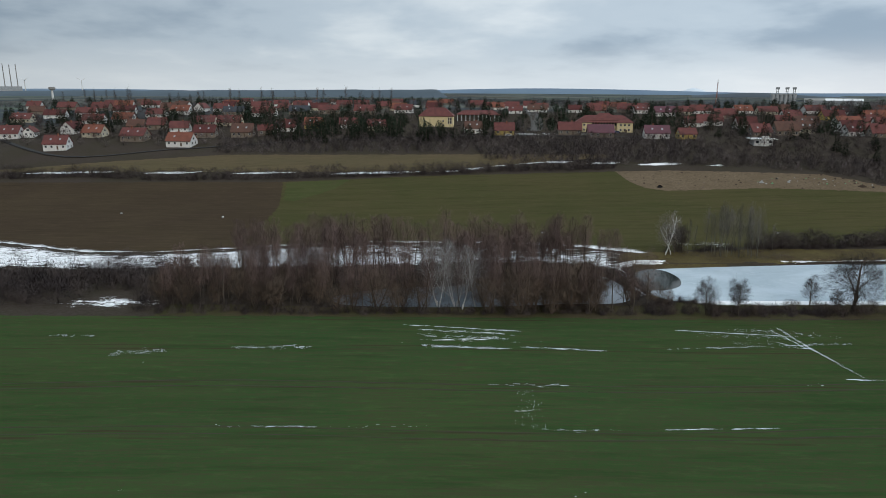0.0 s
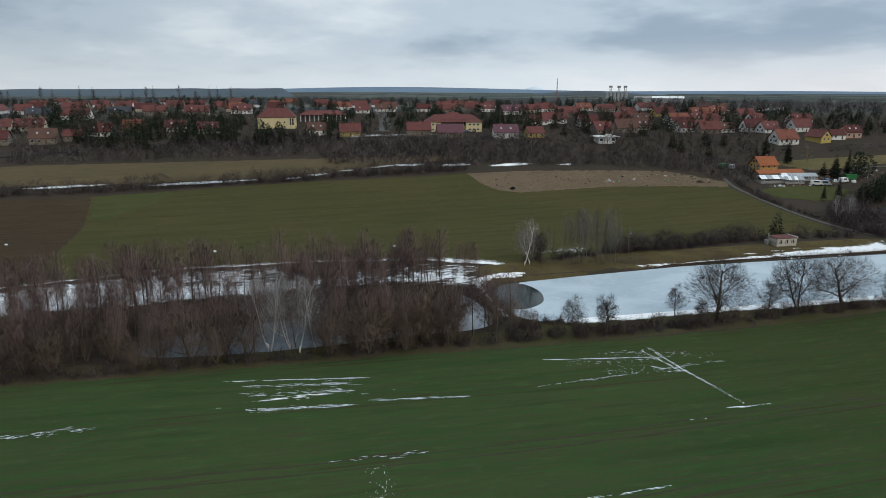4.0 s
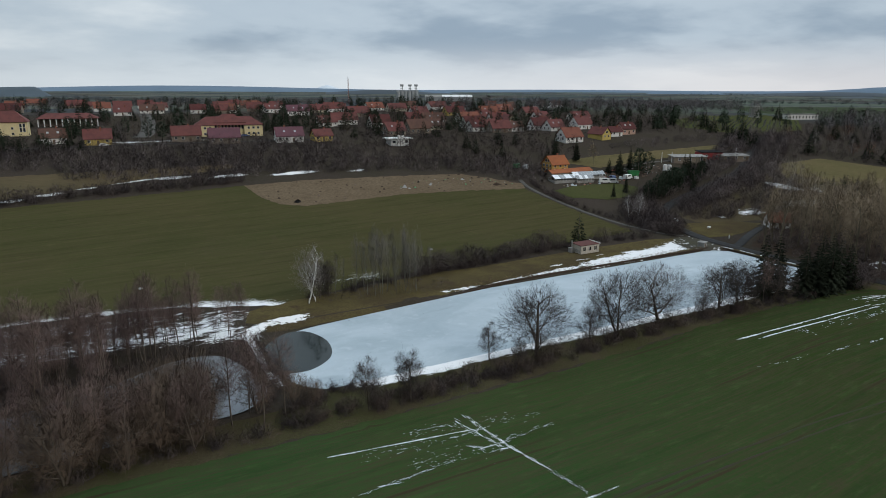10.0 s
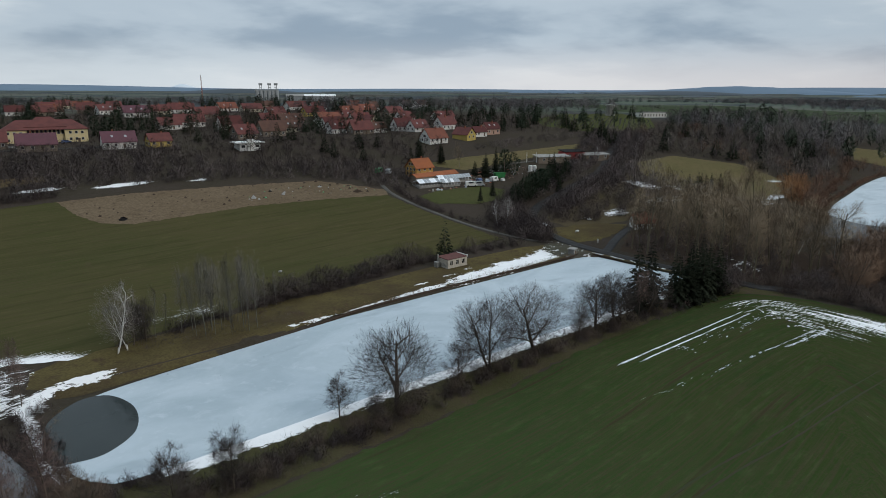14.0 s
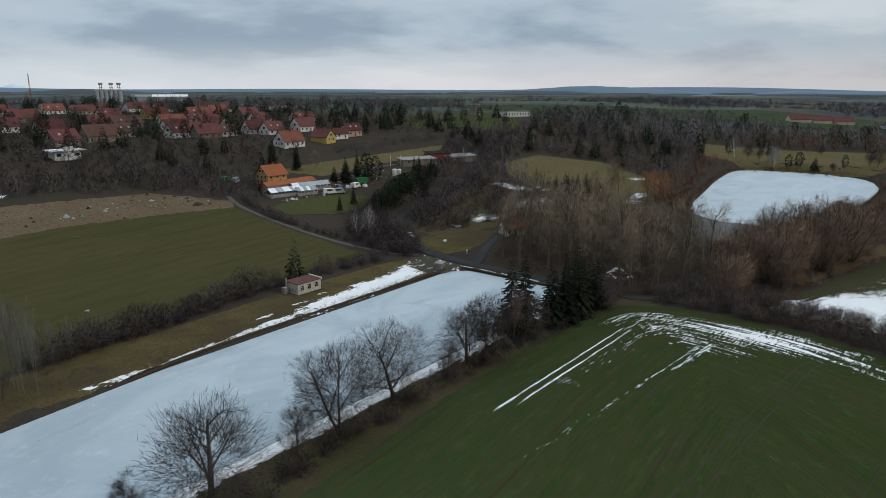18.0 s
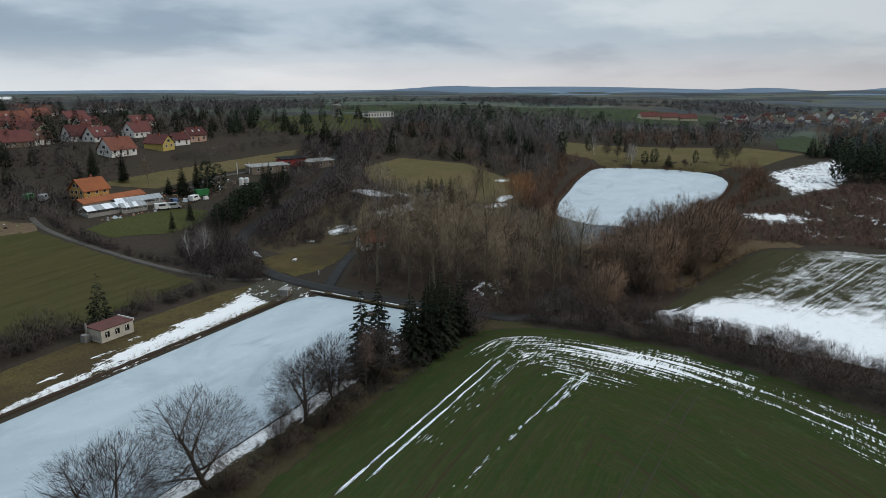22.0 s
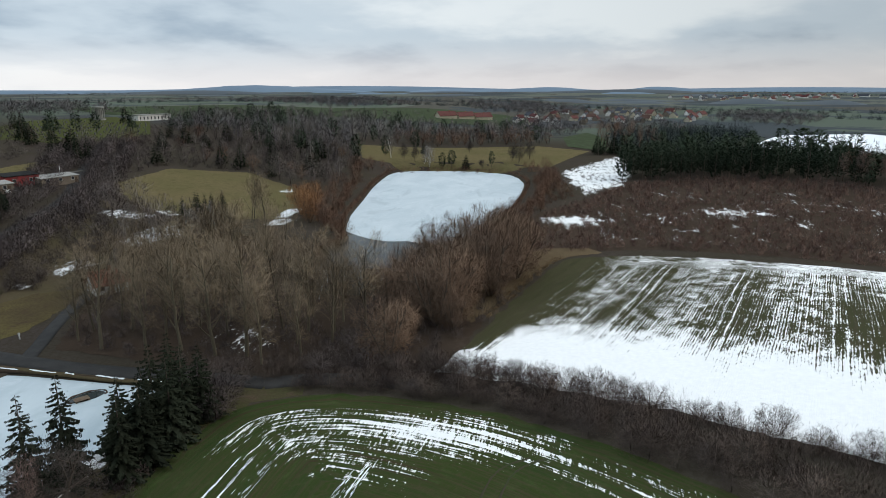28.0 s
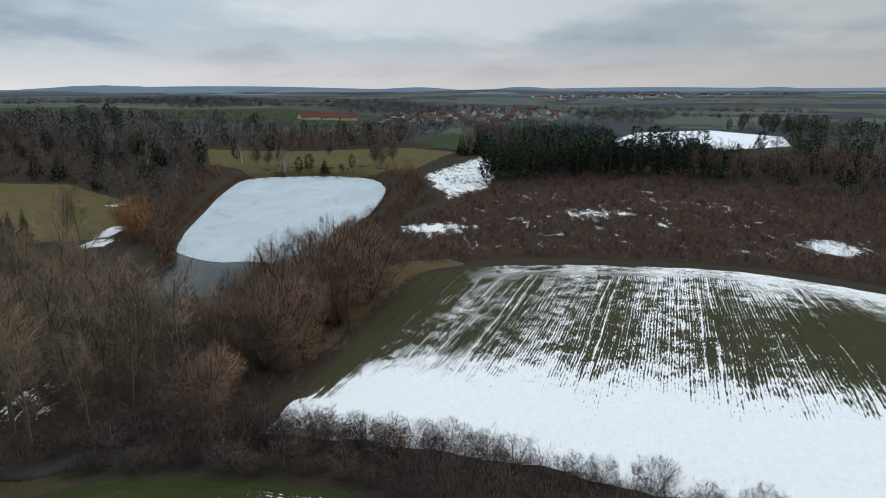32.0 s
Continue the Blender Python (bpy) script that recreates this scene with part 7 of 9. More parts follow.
forest("pine_wood", pine_trees, spread_points([(446, 66), (470, 60), (520, 30), (530, -10), (500, -60), (450, -40), (448, 20)], 8.5, 219), (0.75, 1.35), M_pine, "dense dark pine wood behind the scrub", 75)
a, b, c = picked([(409, -34), (387, -86), (380, -124), (440, -160), (456, -110), (440, -40), (426, -30)], 5.5, 222, (0.34, 0.36, 0.30))
forest("edge_pines", pine_trees, a, (0.7, 1.1), M_pine, "dark pines among bare trees behind the scrub", 77)
forest("edge_trees", slim_trees, b, (0.7, 1.05), M_scrub, "slim reddish bare trees behind the scrub", 78)
forest("edge_round_trees", round_trees, c, (0.6, 0.95), M_thicket, "dark bare trees behind the scrub", 79)
a, b = picked([(450, -112), (470, -92), (530, -100), (560, -150), (640, -180), (720, -160), (780, -260), (520, -300), (430, -190)], 10, 224, (0.6, 0.4))
far_blocks = [[(660, 90), (760, 70), (830, 110), (820, 150), (700, 170), (640, 150)], [(700, -20), (820, -10), (860, 40), (780, 70), (690, 50)], [(1000, 100), (1200, 60), (1300, 160), (1100, 260), (980, 200)], [(900, 380), (1100, 300), (1200, 420), (1000, 560)], [(520, 520), (640, 470), (720, 620), (560, 700)], [(800, -120), (1000, -220), (1100, -120), (900, -60)]]
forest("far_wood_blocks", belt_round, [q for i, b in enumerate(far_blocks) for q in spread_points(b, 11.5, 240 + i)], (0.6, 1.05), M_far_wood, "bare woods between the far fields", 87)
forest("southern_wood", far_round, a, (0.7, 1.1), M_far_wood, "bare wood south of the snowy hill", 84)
forest("southern_pines", pine_trees, b, (0.8, 1.15), M_pine, "dark pines south of the snowy hill", 85)
forest("rust_park_trees", far_round, spread_points([(540, 170), (560, 120), (580, 100), (600, 130), (590, 190), (556, 215)], 8, 223), (0.7, 1.0), M_thicket_red, "rust-brown round trees of the park", 80)
forest("east_trees", slim_trees, spread_points([(426, -24), (440, -30), (452, -110), (426, -110)], 7, 220) + spread_points([(520, 40), (560, 30), (700, 50), (700, 70), (560, 70)], 11, 221), (0.75, 1.1), M_thicket_red, "bare trees beyond the scrub", 76)


def far_belts(name, lines, gap, half, h, w, n, mat, label, seed, sliver):
    thicket(name, np.concatenate([along(l, gap, half, seed + i) for i, l in enumerate(lines)]), h, w, n, mat, label, seed, sliver, category="wood")


rb = random.Random(3)
belts_bare, belts_fir = [], []
for i in range(44):
    az, r = radians(rb.uniform(-42, 128)), rb.uniform(760, 3000)
    cx, cy = 100 + r * math.sin(az), 120 + r * math.cos(az)
    a, ln = rb.uniform(-0.5, 0.5) + (-az), rb.uniform(120, 420)
    (belts_bare if rb.random() < 0.8 else belts_fir).append([(cx - ln * math.cos(a), cy - ln * math.sin(a)), (cx, cy + rb.uniform(-25, 25)), (cx + ln * math.cos(a), cy + ln * math.sin(a))])
for k in range(9):
    belts_bare.append([(-900 + 40 * k, 760 + 95 * k), (-480 + 20 * k, 860 + 80 * k), (-80, 900 + 70 * k), (330 + 20 * k, 880 + 60 * k)])
    if k < 3:
        belts_bare.append([(560 + 60 * k, 560 - 10 * k), (660 + 60 * k, 420 - 20 * k), (720 + 65 * k, 300 - 25 * k)])
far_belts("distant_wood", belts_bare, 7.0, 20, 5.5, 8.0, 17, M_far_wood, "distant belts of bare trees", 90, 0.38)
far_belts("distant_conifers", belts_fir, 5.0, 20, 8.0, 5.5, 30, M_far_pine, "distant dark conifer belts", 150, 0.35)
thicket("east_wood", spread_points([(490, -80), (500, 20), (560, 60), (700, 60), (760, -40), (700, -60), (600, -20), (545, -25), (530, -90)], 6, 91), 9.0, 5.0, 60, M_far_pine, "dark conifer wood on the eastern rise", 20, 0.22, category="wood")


# ---- hills on the skyline ----
def ridge(name, az0, az1, r, depth, crest, mat, label, seed, rough=0.15):
    rng = np.random.default_rng(seed)
    n, m = 120, 9
    az = np.radians(np.linspace(az0, az1, n))
    t = np.linspace(0, 1, n)
    prof = crest(t) * (1 + rough * np.interp(t, np.linspace(0, 1, 30), rng.normal(0, 0.4, 30)))
    V, F = [], []
    for j in range(m):
        s = j / (m - 1)
        rr = r + depth * (s - 0.5)
        V.append(np.stack([rr * np.sin(az), rr * np.cos(az), 14 + prof * math.sin(math.pi * s) ** 0.8], 1))
    V = np.concatenate(V)
    F = [(j * n + i, j * n + i + 1, (j + 1) * n + i + 1, (j + 1) * n + i) for j in range(m - 1) for i in range(n - 1)]
    return tagged(new(name, mesh_np(name, V, F, mat, True)), label, "hill", kind="structure")


# the haze of distance is painted into these hill colours, blue to nearly white
M_hill_blue = plain("haze_tinted_blue_hill", (0.150, 0.205, 0.265), (0.125, 0.175, 0.230), 0.002, 1.0, (0.105, 0.150, 0.195))
M_hill_pale = plain("haze_tinted_pale_hill", (0.63, 0.68, 0.72), (0.60, 0.65, 0.69), 0.002, 1.0, (0.58, 0.63, 0.67))
M_hill_wood = plain("haze_tinted_wooded_hill", (0.085, 0.108, 0.125), (0.070, 0.090, 0.105), 0.004, 1.0, (0.055, 0.072, 0.085), 0.3)
tent = lambda t: np.clip(np.minimum(t, 1 - t) * 9, 0, 1)
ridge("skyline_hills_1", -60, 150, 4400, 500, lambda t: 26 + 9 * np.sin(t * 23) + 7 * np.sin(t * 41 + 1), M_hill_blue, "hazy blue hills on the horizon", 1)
ridge("skyline_hills_2", 46, 78, 4150, 400, lambda t: 44 * np.exp(-((t - 0.55) / 0.22) ** 2), M_hill_blue, "long hill on the horizon, tinted blue with haze", 2)
ridge("skyline_hills_3", 16.8, 23.4, 4600, 300, lambda t: 48 * np.exp(-np.abs((t - 0.5) / 0.20) ** 1.5), M_hill_pale, "cone-shaped hill on the horizon, coloured pale with haze", 3, 0.05)
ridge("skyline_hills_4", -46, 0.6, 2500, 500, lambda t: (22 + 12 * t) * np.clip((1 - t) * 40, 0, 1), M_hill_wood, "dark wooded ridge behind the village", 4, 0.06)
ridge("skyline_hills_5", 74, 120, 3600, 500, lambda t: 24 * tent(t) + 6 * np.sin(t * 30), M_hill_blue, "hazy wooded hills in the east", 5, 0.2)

# nearer rises: the same painted haze, weaker and darker
M_hill_near = plain("haze_tinted_far_hill", (0.080, 0.094, 0.106), (0.068, 0.082, 0.094), 0.003, 1.0, (0.058, 0.070, 0.082), 0.3)
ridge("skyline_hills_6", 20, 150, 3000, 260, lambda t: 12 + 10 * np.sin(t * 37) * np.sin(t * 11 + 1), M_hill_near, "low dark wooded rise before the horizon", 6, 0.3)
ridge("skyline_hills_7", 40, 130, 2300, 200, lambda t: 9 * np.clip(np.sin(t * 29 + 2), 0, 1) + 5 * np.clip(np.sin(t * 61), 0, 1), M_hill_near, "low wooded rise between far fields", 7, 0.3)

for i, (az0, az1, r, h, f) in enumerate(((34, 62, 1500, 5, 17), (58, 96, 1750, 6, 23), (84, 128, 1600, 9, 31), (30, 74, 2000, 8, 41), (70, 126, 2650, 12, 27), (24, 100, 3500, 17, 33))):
    ridge("far_woods_%d" % (i + 1), az0, az1, r, 120, lambda t, h=h, f=f: h * np.clip(0.35 + np.sin(t * f) * np.sin(t * f * 0.37 + 1.3), 0, 1), M_hill_near if r < 2500 else M_hill_blue, "long strip of woodland between far fields, tinted bluish with haze", 20 + i, 0.35)

# ---- buildings ----
def ring_shape(w, h, t=0.11, y0=-0.06, y1=0.08):
    """A window frame as one closed ring."""
    v = []
    for y in (y0, y1):
        v += [(-w / 2, y, 0), (w / 2, y, 0), (w / 2, y, h), (-w / 2, y, h), (-w / 2 + t, y, t), (w / 2 - t, y, t), (w / 2 - t, y, h - t), (-w / 2 + t, y, h - t)]
    f = []
    for i in range(4):
        j = (i + 1) % 4
        f += [(i, j, 4 + j, 4 + i), (8 + j, 8 + i, 12 + i, 12 + j), (j, i, 8 + i, 8 + j), (4 + i, 4 + j, 12 + j, 12 + i)]
    return Shape().add(v, f)


def window_mesh(w, h, trim=None):
    return Shape().box(-w / 2 + 0.05, -0.02, 0.05, w / 2 - 0.05, 0.06, h - 0.05).mesh("window", M_glass), ring_shape(w, h).mesh("frame", trim or M_frame)


WINDOW = window_mesh(1.3, 1.35)
WINDOW_WIDE = window_mesh(1.9, 1.35)
WINDOW_TALL = window_mesh(1.25, 2.3)
SKYLIGHT = Shape().box(-0.5, -0.08, 0, 0.5, 0.05, 1.2).mesh("skylight", M_metal)
DOOR = Shape().box(-0.5, -0.05, 0, 0.5, 0.1, 2.05).mesh("door", M_wood)
CHIMNEY = Shape().box(-0.35, -0.35, -1.2, 0.35, 0.35, 0.9).mesh("chimney", M_brick)


def put(name, me, parent, m):
    pair = me if isinstance(me, tuple) else (me,)
    ob = part(name, pair[0], None, parent)
    ob.matrix_basis = m
    for sub in pair[1:]:
        part(sub.name.split(".")[0], sub, None, ob)
    return ob


def gable_body(L, W, hw, rise):
    a, b = L / 2, W / 2
    v = [(-a, -b, -1.5), (a, -b, -1.5), (a, b, -1.5), (-a, b, -1.5), (-a, -b, hw), (a, -b, hw), (a, b, hw), (-a, b, hw), (-a, 0, hw + rise), (a, 0, hw + rise)]
    return Shape().add(v, [(0, 1, 5, 4), (2, 3, 7, 6), (1, 2, 6, 9, 5), (3, 0, 4, 8, 7), (4, 5, 9, 8), (6, 7, 8, 9), (3, 2, 1, 0)])


def roof_slab(L, W, hw, rise, over=0.5, thick=0.22):
    """Both slopes of a pitched roof with eaves, as one closed shell."""
    a, b = L / 2 + over, W / 2 + over
    drop = rise * over / (W / 2)
    z0, z1 = hw - drop + 0.03, hw + rise + 0.03
    v = []
    for x in (-a, a):
        v += [(x, -b, z0), (x, 0, z1), (x, b, z0), (x, b, z0 + thick), (x, 0, z1 + thick * 1.15), (x, -b, z0 + thick)]
    return Shape().add(v, [(0, 5, 4, 1), (1, 4, 3, 2), (6, 7, 10, 11), (7, 8, 9, 10), (5, 11, 10, 4), (4, 10, 9, 3), (0, 6, 11, 5), (2, 3, 9, 8), (0, 1, 7, 6), (1, 2, 8, 7)])


BUILT = []


def house(x, y, L, roof, wall, turn, rng, storeys=1, plain_far=False, label="", group="village houses", W=None, z=None):
    W = W or min(9.5, max(6.5, L * 0.72))
    hw, rise = (2.9 if storeys == 1 else 5.6) + rng.uniform(-0.2, 0.5), W * 0.5 * rng.uniform(0.85, 1.05)
    BUILT.append((x, y, L))
    words = f"{WALL_WORDS[wall]} house with a {ROOF_WORDS[roof]} gable roof"
    h = thing("house", label or words, "house", pose(x, y, (at(x, y) if z is None else z), 0, 0, turn), group)
    part("wall", gable_body(L, W, hw, rise), WALLS[wall], h)
    part("roof", roof_slab(L, W, hw, rise), ROOFS[roof], h)
    put("chimney", CHIMNEY, h, pose(rng.uniform(-0.25, 0.25) * L, rng.choice((-0.6, 0.6)), hw + rise + 0.1))
    if plain_far:
        return h
    n = max(2, int(L / 3.2))
    for lev in range(storeys):
        for i in range(n):
            px = -L / 2 + L * (i + 0.5) / n
            if lev == 0 and i == n // 2:
                put("door", DOOR, h, pose(px, -W / 2, 0))
            else:
                put("window", WINDOW, h, pose(px, -W / 2, 1.0 + 2.75 * lev))
    for side in (-1, 1):
        for dy in (-W * 0.22, W * 0.22):
            put("window", WINDOW, h, pose(side * L / 2, dy, 1.0, 0, 0, 90 * side))
        put("window", WINDOW_WIDE, h, pose(side * L / 2, 0, hw + 0.35, 0, 0, 90 * side))
    if rng.random() < 0.55:
        tilt = math.degrees(math.atan2(rise, W / 2))
        for k in range(rng.choice((1, 2))):
            put("skylight", SKYLIGHT, h, pose((k - 0.5) * L * 0.4, -W * 0.30, hw + rise * 0.40 + 0.22, tilt - 90, 0, 0))
    return h


STREET_1 = [(-335, 539, 16, 0, 1), (-277, 431, 13, 0, 0), (-266, 434, 8, 0, 0), (-229, 398, 13, 0, 0), (-333, 582, 17, 1, 0), (-368, 615, 13, 3, 3), (-366, 662, 17, 0, 3), (-314, 597, 16, 0, 0), (-272, 527, 16, 0, 0), (-245, 446, 13, 1, 0), (-223, 431, 13, 2, 1), (-328, 652, 17, 0, 3), (-348, 742, 20, 2, 0), (-288, 614, 18, 1, 0), (-256, 543, 16, 2, 0), (-208, 458, 11, 3, 3), (-191, 417, 15, 0, 3), (-329, 767, 20, 0, 0), (-247, 584, 16, 0, 0), (-195, 461, 12, 0, 3)]
STREET_2 = [(-265, 656, 14, 3, 3), (-234, 606, 17, 2, 0), (-174, 446, 12, 0, 0), (-156, 400, 15, 2, 0), (-313, 818, 10, 0, 0), (-229, 643, 17, 0, 0), (-178, 508, 14, 0, 1), (-150, 425, 13, 1, 3), (-208, 637, 13, 0, 0), (-270, 856, 12, 0, 3), (-284, 986, 16, 0, 0), (-185, 599, 17, 4, 3), (-158, 501, 17, 0, 1), (-126, 424, 13, 3, 3), (-193, 718, 20, 0, 1), (-154, 584, 20, 0, 0), (-113, 428, 9, 0, 3), (-155, 664, 12, 0, 3)]
STREET_3 = [(-104, 447, 12, 1, 0), (-166, 767, 17, 0, 1), (-127, 602, 18, 4, 3), (-90, 470, 12, 2, 2), (-177, 968, 18, 4, 0), (-103, 610, 18, 0, 3), (-157, 971, 10, 3, 0), (-67, 477, 12, 0, 0), (-45, 454, 12, 0, 1), (-102, 849, 18, 0, 3), (-70, 604, 18, 0, 3), (-68, 987, 18, 0, 0), (-36, 618, 16, 0, 0), (-36, 808, 16, 4, 0), (4, 960, 20, 2, 3), (39, 818, 18, 0, 3)]
STREET_4 = [(78, 776, 16, 0, 0), (65, 612, 12, 0, 0), (89, 644, 18, 3, 0), (38, 422, 12, 0, 2), (19, 432, 11, 3, 0), (79, 422, 14, 0, 3), (95, 408, 15, 5, 3), (127, 402, 14, 5, 0), (144, 399, 10, 0, 2), (146, 633, 12, 2, 0), (192, 747, 18, 2, 3), (180, 624, 13, 0, 0), (186, 571, 17, 5, 0), (210, 599, 16, 0, 1), (232, 615, 17, 0, 0), (182, 496, 13, 0, 0), (198, 504, 18, 0, 0), (122, 630, 12, 1, 0)]
STREET_5 = [(227, 548, 18, 0, 3), (278, 632, 17, 2, 0), (214, 479, 14, 1, 0), (191, 408, 12, 0, 3), (211, 417, 14, 3, 3), (288, 605, 17, 0, 1), (277, 541, 14, 0, 0), (250, 495, 16, 0, 3), (263, 492, 18, 3, 3), (359, 656, 17, 0, 0), (306, 534, 17, 1, 2), (356, 612, 14, 0, 0), (291, 488, 18, 2, 0), (273, 452, 16, 1, 0), (236, 441, 11, 3, 1), (265, 420, 13, 0, 3), (310, 476, 14, 0, 0), (334, 526, 16, 2, 3), (425, 666, 13, 0, 0)]
STREET_6 = [(312, 469, 16, 0, 1), (261, 402, 13, 0, 3), (275, 405, 10, 3, 0), (350, 475, 14, 0, 0), (297, 408, 13, 1, 0), (301, 398, 12, 0, 0), (385, 471, 17, 0, 0), (330, 405, 14, 0, 0), (303, 357, 11, 0, 2), (319, 362, 9, 1, 0), (333, 366, 10, 1, 4), (279, 356, 13, 2, 0), (358, 538, 16, 2, 3), (337, 528, 16, 0, 3), (366, 511, 16, 0, 3), (311, 498, 12, 0, 3), (252, 414, 12, 1, 0)]
hr = random.Random(12)
for street in (STREET_1, STREET_2, STREET_3, STREET_4, STREET_5, STREET_6):
    for x, y, L, roof, wall in street:
        d = math.hypot(x - 40, y - 60)
        house(x, y, L, roof, wall, hr.uniform(-9, 9) + (90 if hr.random() < 0.06 else 0), hr, 1, d > 640)
# roofs further back in the village
for i, (x, y) in enumerate(spread_points([(-420, 640), (-60, 640), (200, 600), (440, 560), (520, 640), (300, 760), (0, 820), (-420, 860)], 40, 5, 34)):
    house(x, y, hr.uniform(12, 17), hr.choice((0, 0, 0, 2, 1, 3)), hr.choice((0, 0, 1, 3)), hr.uniform(-14, 14), hr, 1, True)
# the village in the east and its long barns
for x, y, L in ((818, 221, 23), (836, 204, 21), (853, 187, 23)):
    house(x, y, L, 0, 1, -43, hr, 1, True, "long low farm barn with a red tiled roof", "eastern farm barns", 9)
# mostly muted roof and wall colours, picked to imitate haze over these houses
for i, (x, y) in enumerate(spread_points([(800, 150), (860, 150), (960, 150), (1090, 90), (1150, 10), (1080, -90), (900, -60), (850, 40), (810, 100)], 24, 6, 78)):
    house(x, y, hr.uniform(8, 12.5), hr.choice((3, 1, 4, 4, 0)), hr.choice((0, 0, 3, 1)), hr.uniform(-60, 60), hr, 1, True, group="houses of the eastern village")
for i, (x, y) in enumerate(spread_points([(1700, -200), (1850, -500), (2100, -800), (2300, -600), (2000, -150)], 55, 8, 40)):
    house(x, y, hr.uniform(14, 26), hr.choice((0, 3, 1, 4)), hr.choice((0, 0, 1)), hr.uniform(-50, 50), hr, 1, True, group="houses on the eastern skyline")


def hip_roof(x0, x1, y0, y1, z, rise, over=0.6):
    x0, x1, y0, y1 = x0 - over, x1 + over, y0 - over, y1 + over
    k = (y1 - y0) / 2
    v = [(x0, y0, z), (x1, y0, z), (x1, y1, z), (x0, y1, z), (x0 + k, y0 + k, z + rise), (x1 - k, y0 + k, z + rise)]
    w = [(a, b, c - 0.25) for a, b, c in v[:4]]
    return Shape().add(v + w, [(0, 1, 5, 4), (1, 2, 5), (2, 3, 4, 5), (3, 0, 4), (6, 7, 1, 0), (7, 8, 2, 1), (8, 9, 3, 2), (9, 6, 0, 3), (9, 8, 7, 6)])


# the school
M_school = plain("pale_yellow_render", (0.68, 0.57, 0.33), (0.60, 0.50, 0.29), 0.3, 0.9, (0.38, 0.32, 0.19))
sch = thing("school", "pale yellow two-winged school with a red hipped roof", "school", pose(106, 446, at(106, 446), 0, 0, -9))
part("wall", Shape().box(-18, -5, -3, -8, 7, 6.4).box(8, -5, -3, 18, 7, 6.4).box(-8, -3.2, -3, 8, 7, 7.4), M_school, sch)
part("roof", hip_roof(-18, 18, -5, 7, 6.4, 4.4), ROOFS[0], sch)
part("roof", hip_roof(-8.5, 8.5, -3.6, 7.4, 7.6, 4.6), ROOFS[0], sch)
for i in range(9):
    put("window", WINDOW_TALL, sch, pose(-7.2 + 1.8 * i, -3.2, 3.9))
for sx in (-1, 1):
    for i in range(3):
        put("window", WINDOW, sch, pose(sx * 13 + (i - 1) * 2.6, -5, 4.0))
        put("window", WINDOW, sch, pose(sx * 13 + (i - 1) * 2.6, -5, 0.9))
put("door", DOOR, sch, pose(14, -5.02, -0.2))
part("cornice", Shape().box(-18.2, -5.25, 6.05, -7.8, -5, 6.4).box(7.8, -5.25, 6.05, 18.2, -5, 6.4), M_white, sch)

# the tall yellow house and the long pavilion beside it
yb = thing("apartment_house", "tall cream-yellow building with a red half-hipped roof", "building", pose(-5, 500, at(-5, 500) - 1.0, 0, 0, -4))
part("wall", Shape().box(-12.5, -6, -3, 12.5, 6, 8.8), M_school, yb)
part("roof", hip_roof(-12.5, 12.5, -6, 6, 8.8, 6.0), ROOFS[0], yb)
put("chimney", CHIMNEY, yb, pose(-7, 1, 14.5))
for px, pz, me in ((-8.6, 1.6, WINDOW), (-8.6, 4.6, WINDOW), (5.2, 1.6, WINDOW), (5.2, 4.6, WINDOW), (9.2, 3.2, WINDOW_TALL), (10.8, 3.2, WINDOW_TALL), (9.2, 5.6, WINDOW_TALL), (10.8, 5.6, WINDOW_TALL)):
    put("window", me, yb, pose(px, -6, pz))
for i in range(6):
    put("window", WINDOW, yb, pose(-5.5 + i * 1.7, -6, 0.1))
for py in (-3, 0, 3):
    for pz in (1.6, 4.6):
        put("window", WINDOW, yb, pose(-12.5, py, pz, 0, 0, -90))
pv = thing("pavilion", "long low pavilion with a red roof on white columns", "building", pose(28, 545, at(28, 545) - 0.5, 0, 0, -3))
part("roof", hip_roof(-17, 17, -5, 5, 5.2, 3.2), ROOFS[0], pv)
part("wall", Shape().box(-16, 0, -2, 16, 5, 5.0), WALLS[3], pv)
for i in range(11):
    part("column", Shape().box(-16.5 + 3.3 * i - 0.3, -4.8, -2, -16.5 + 3.3 * i + 0.3, -4.2, 5.0), M_white, pv)
mv = thing("villa", "white flat-roofed villa behind dark firs", "house", pose(178, 376, at(178, 376), 0, 0, -5))
part("wall", Shape().box(-5, -4, -2, 5, 4, 3.2).box(-1.5, -4.6, -2, 2, -4, 5.0), M_white, mv)
part("roof", Shape().box(-7, -5.2, 3.2, 7, 4.5, 3.6), M_white, mv)
for px in (-3.4, 3.6):
    put("window", WINDOW_WIDE, mv, pose(px, -4, 1.0))

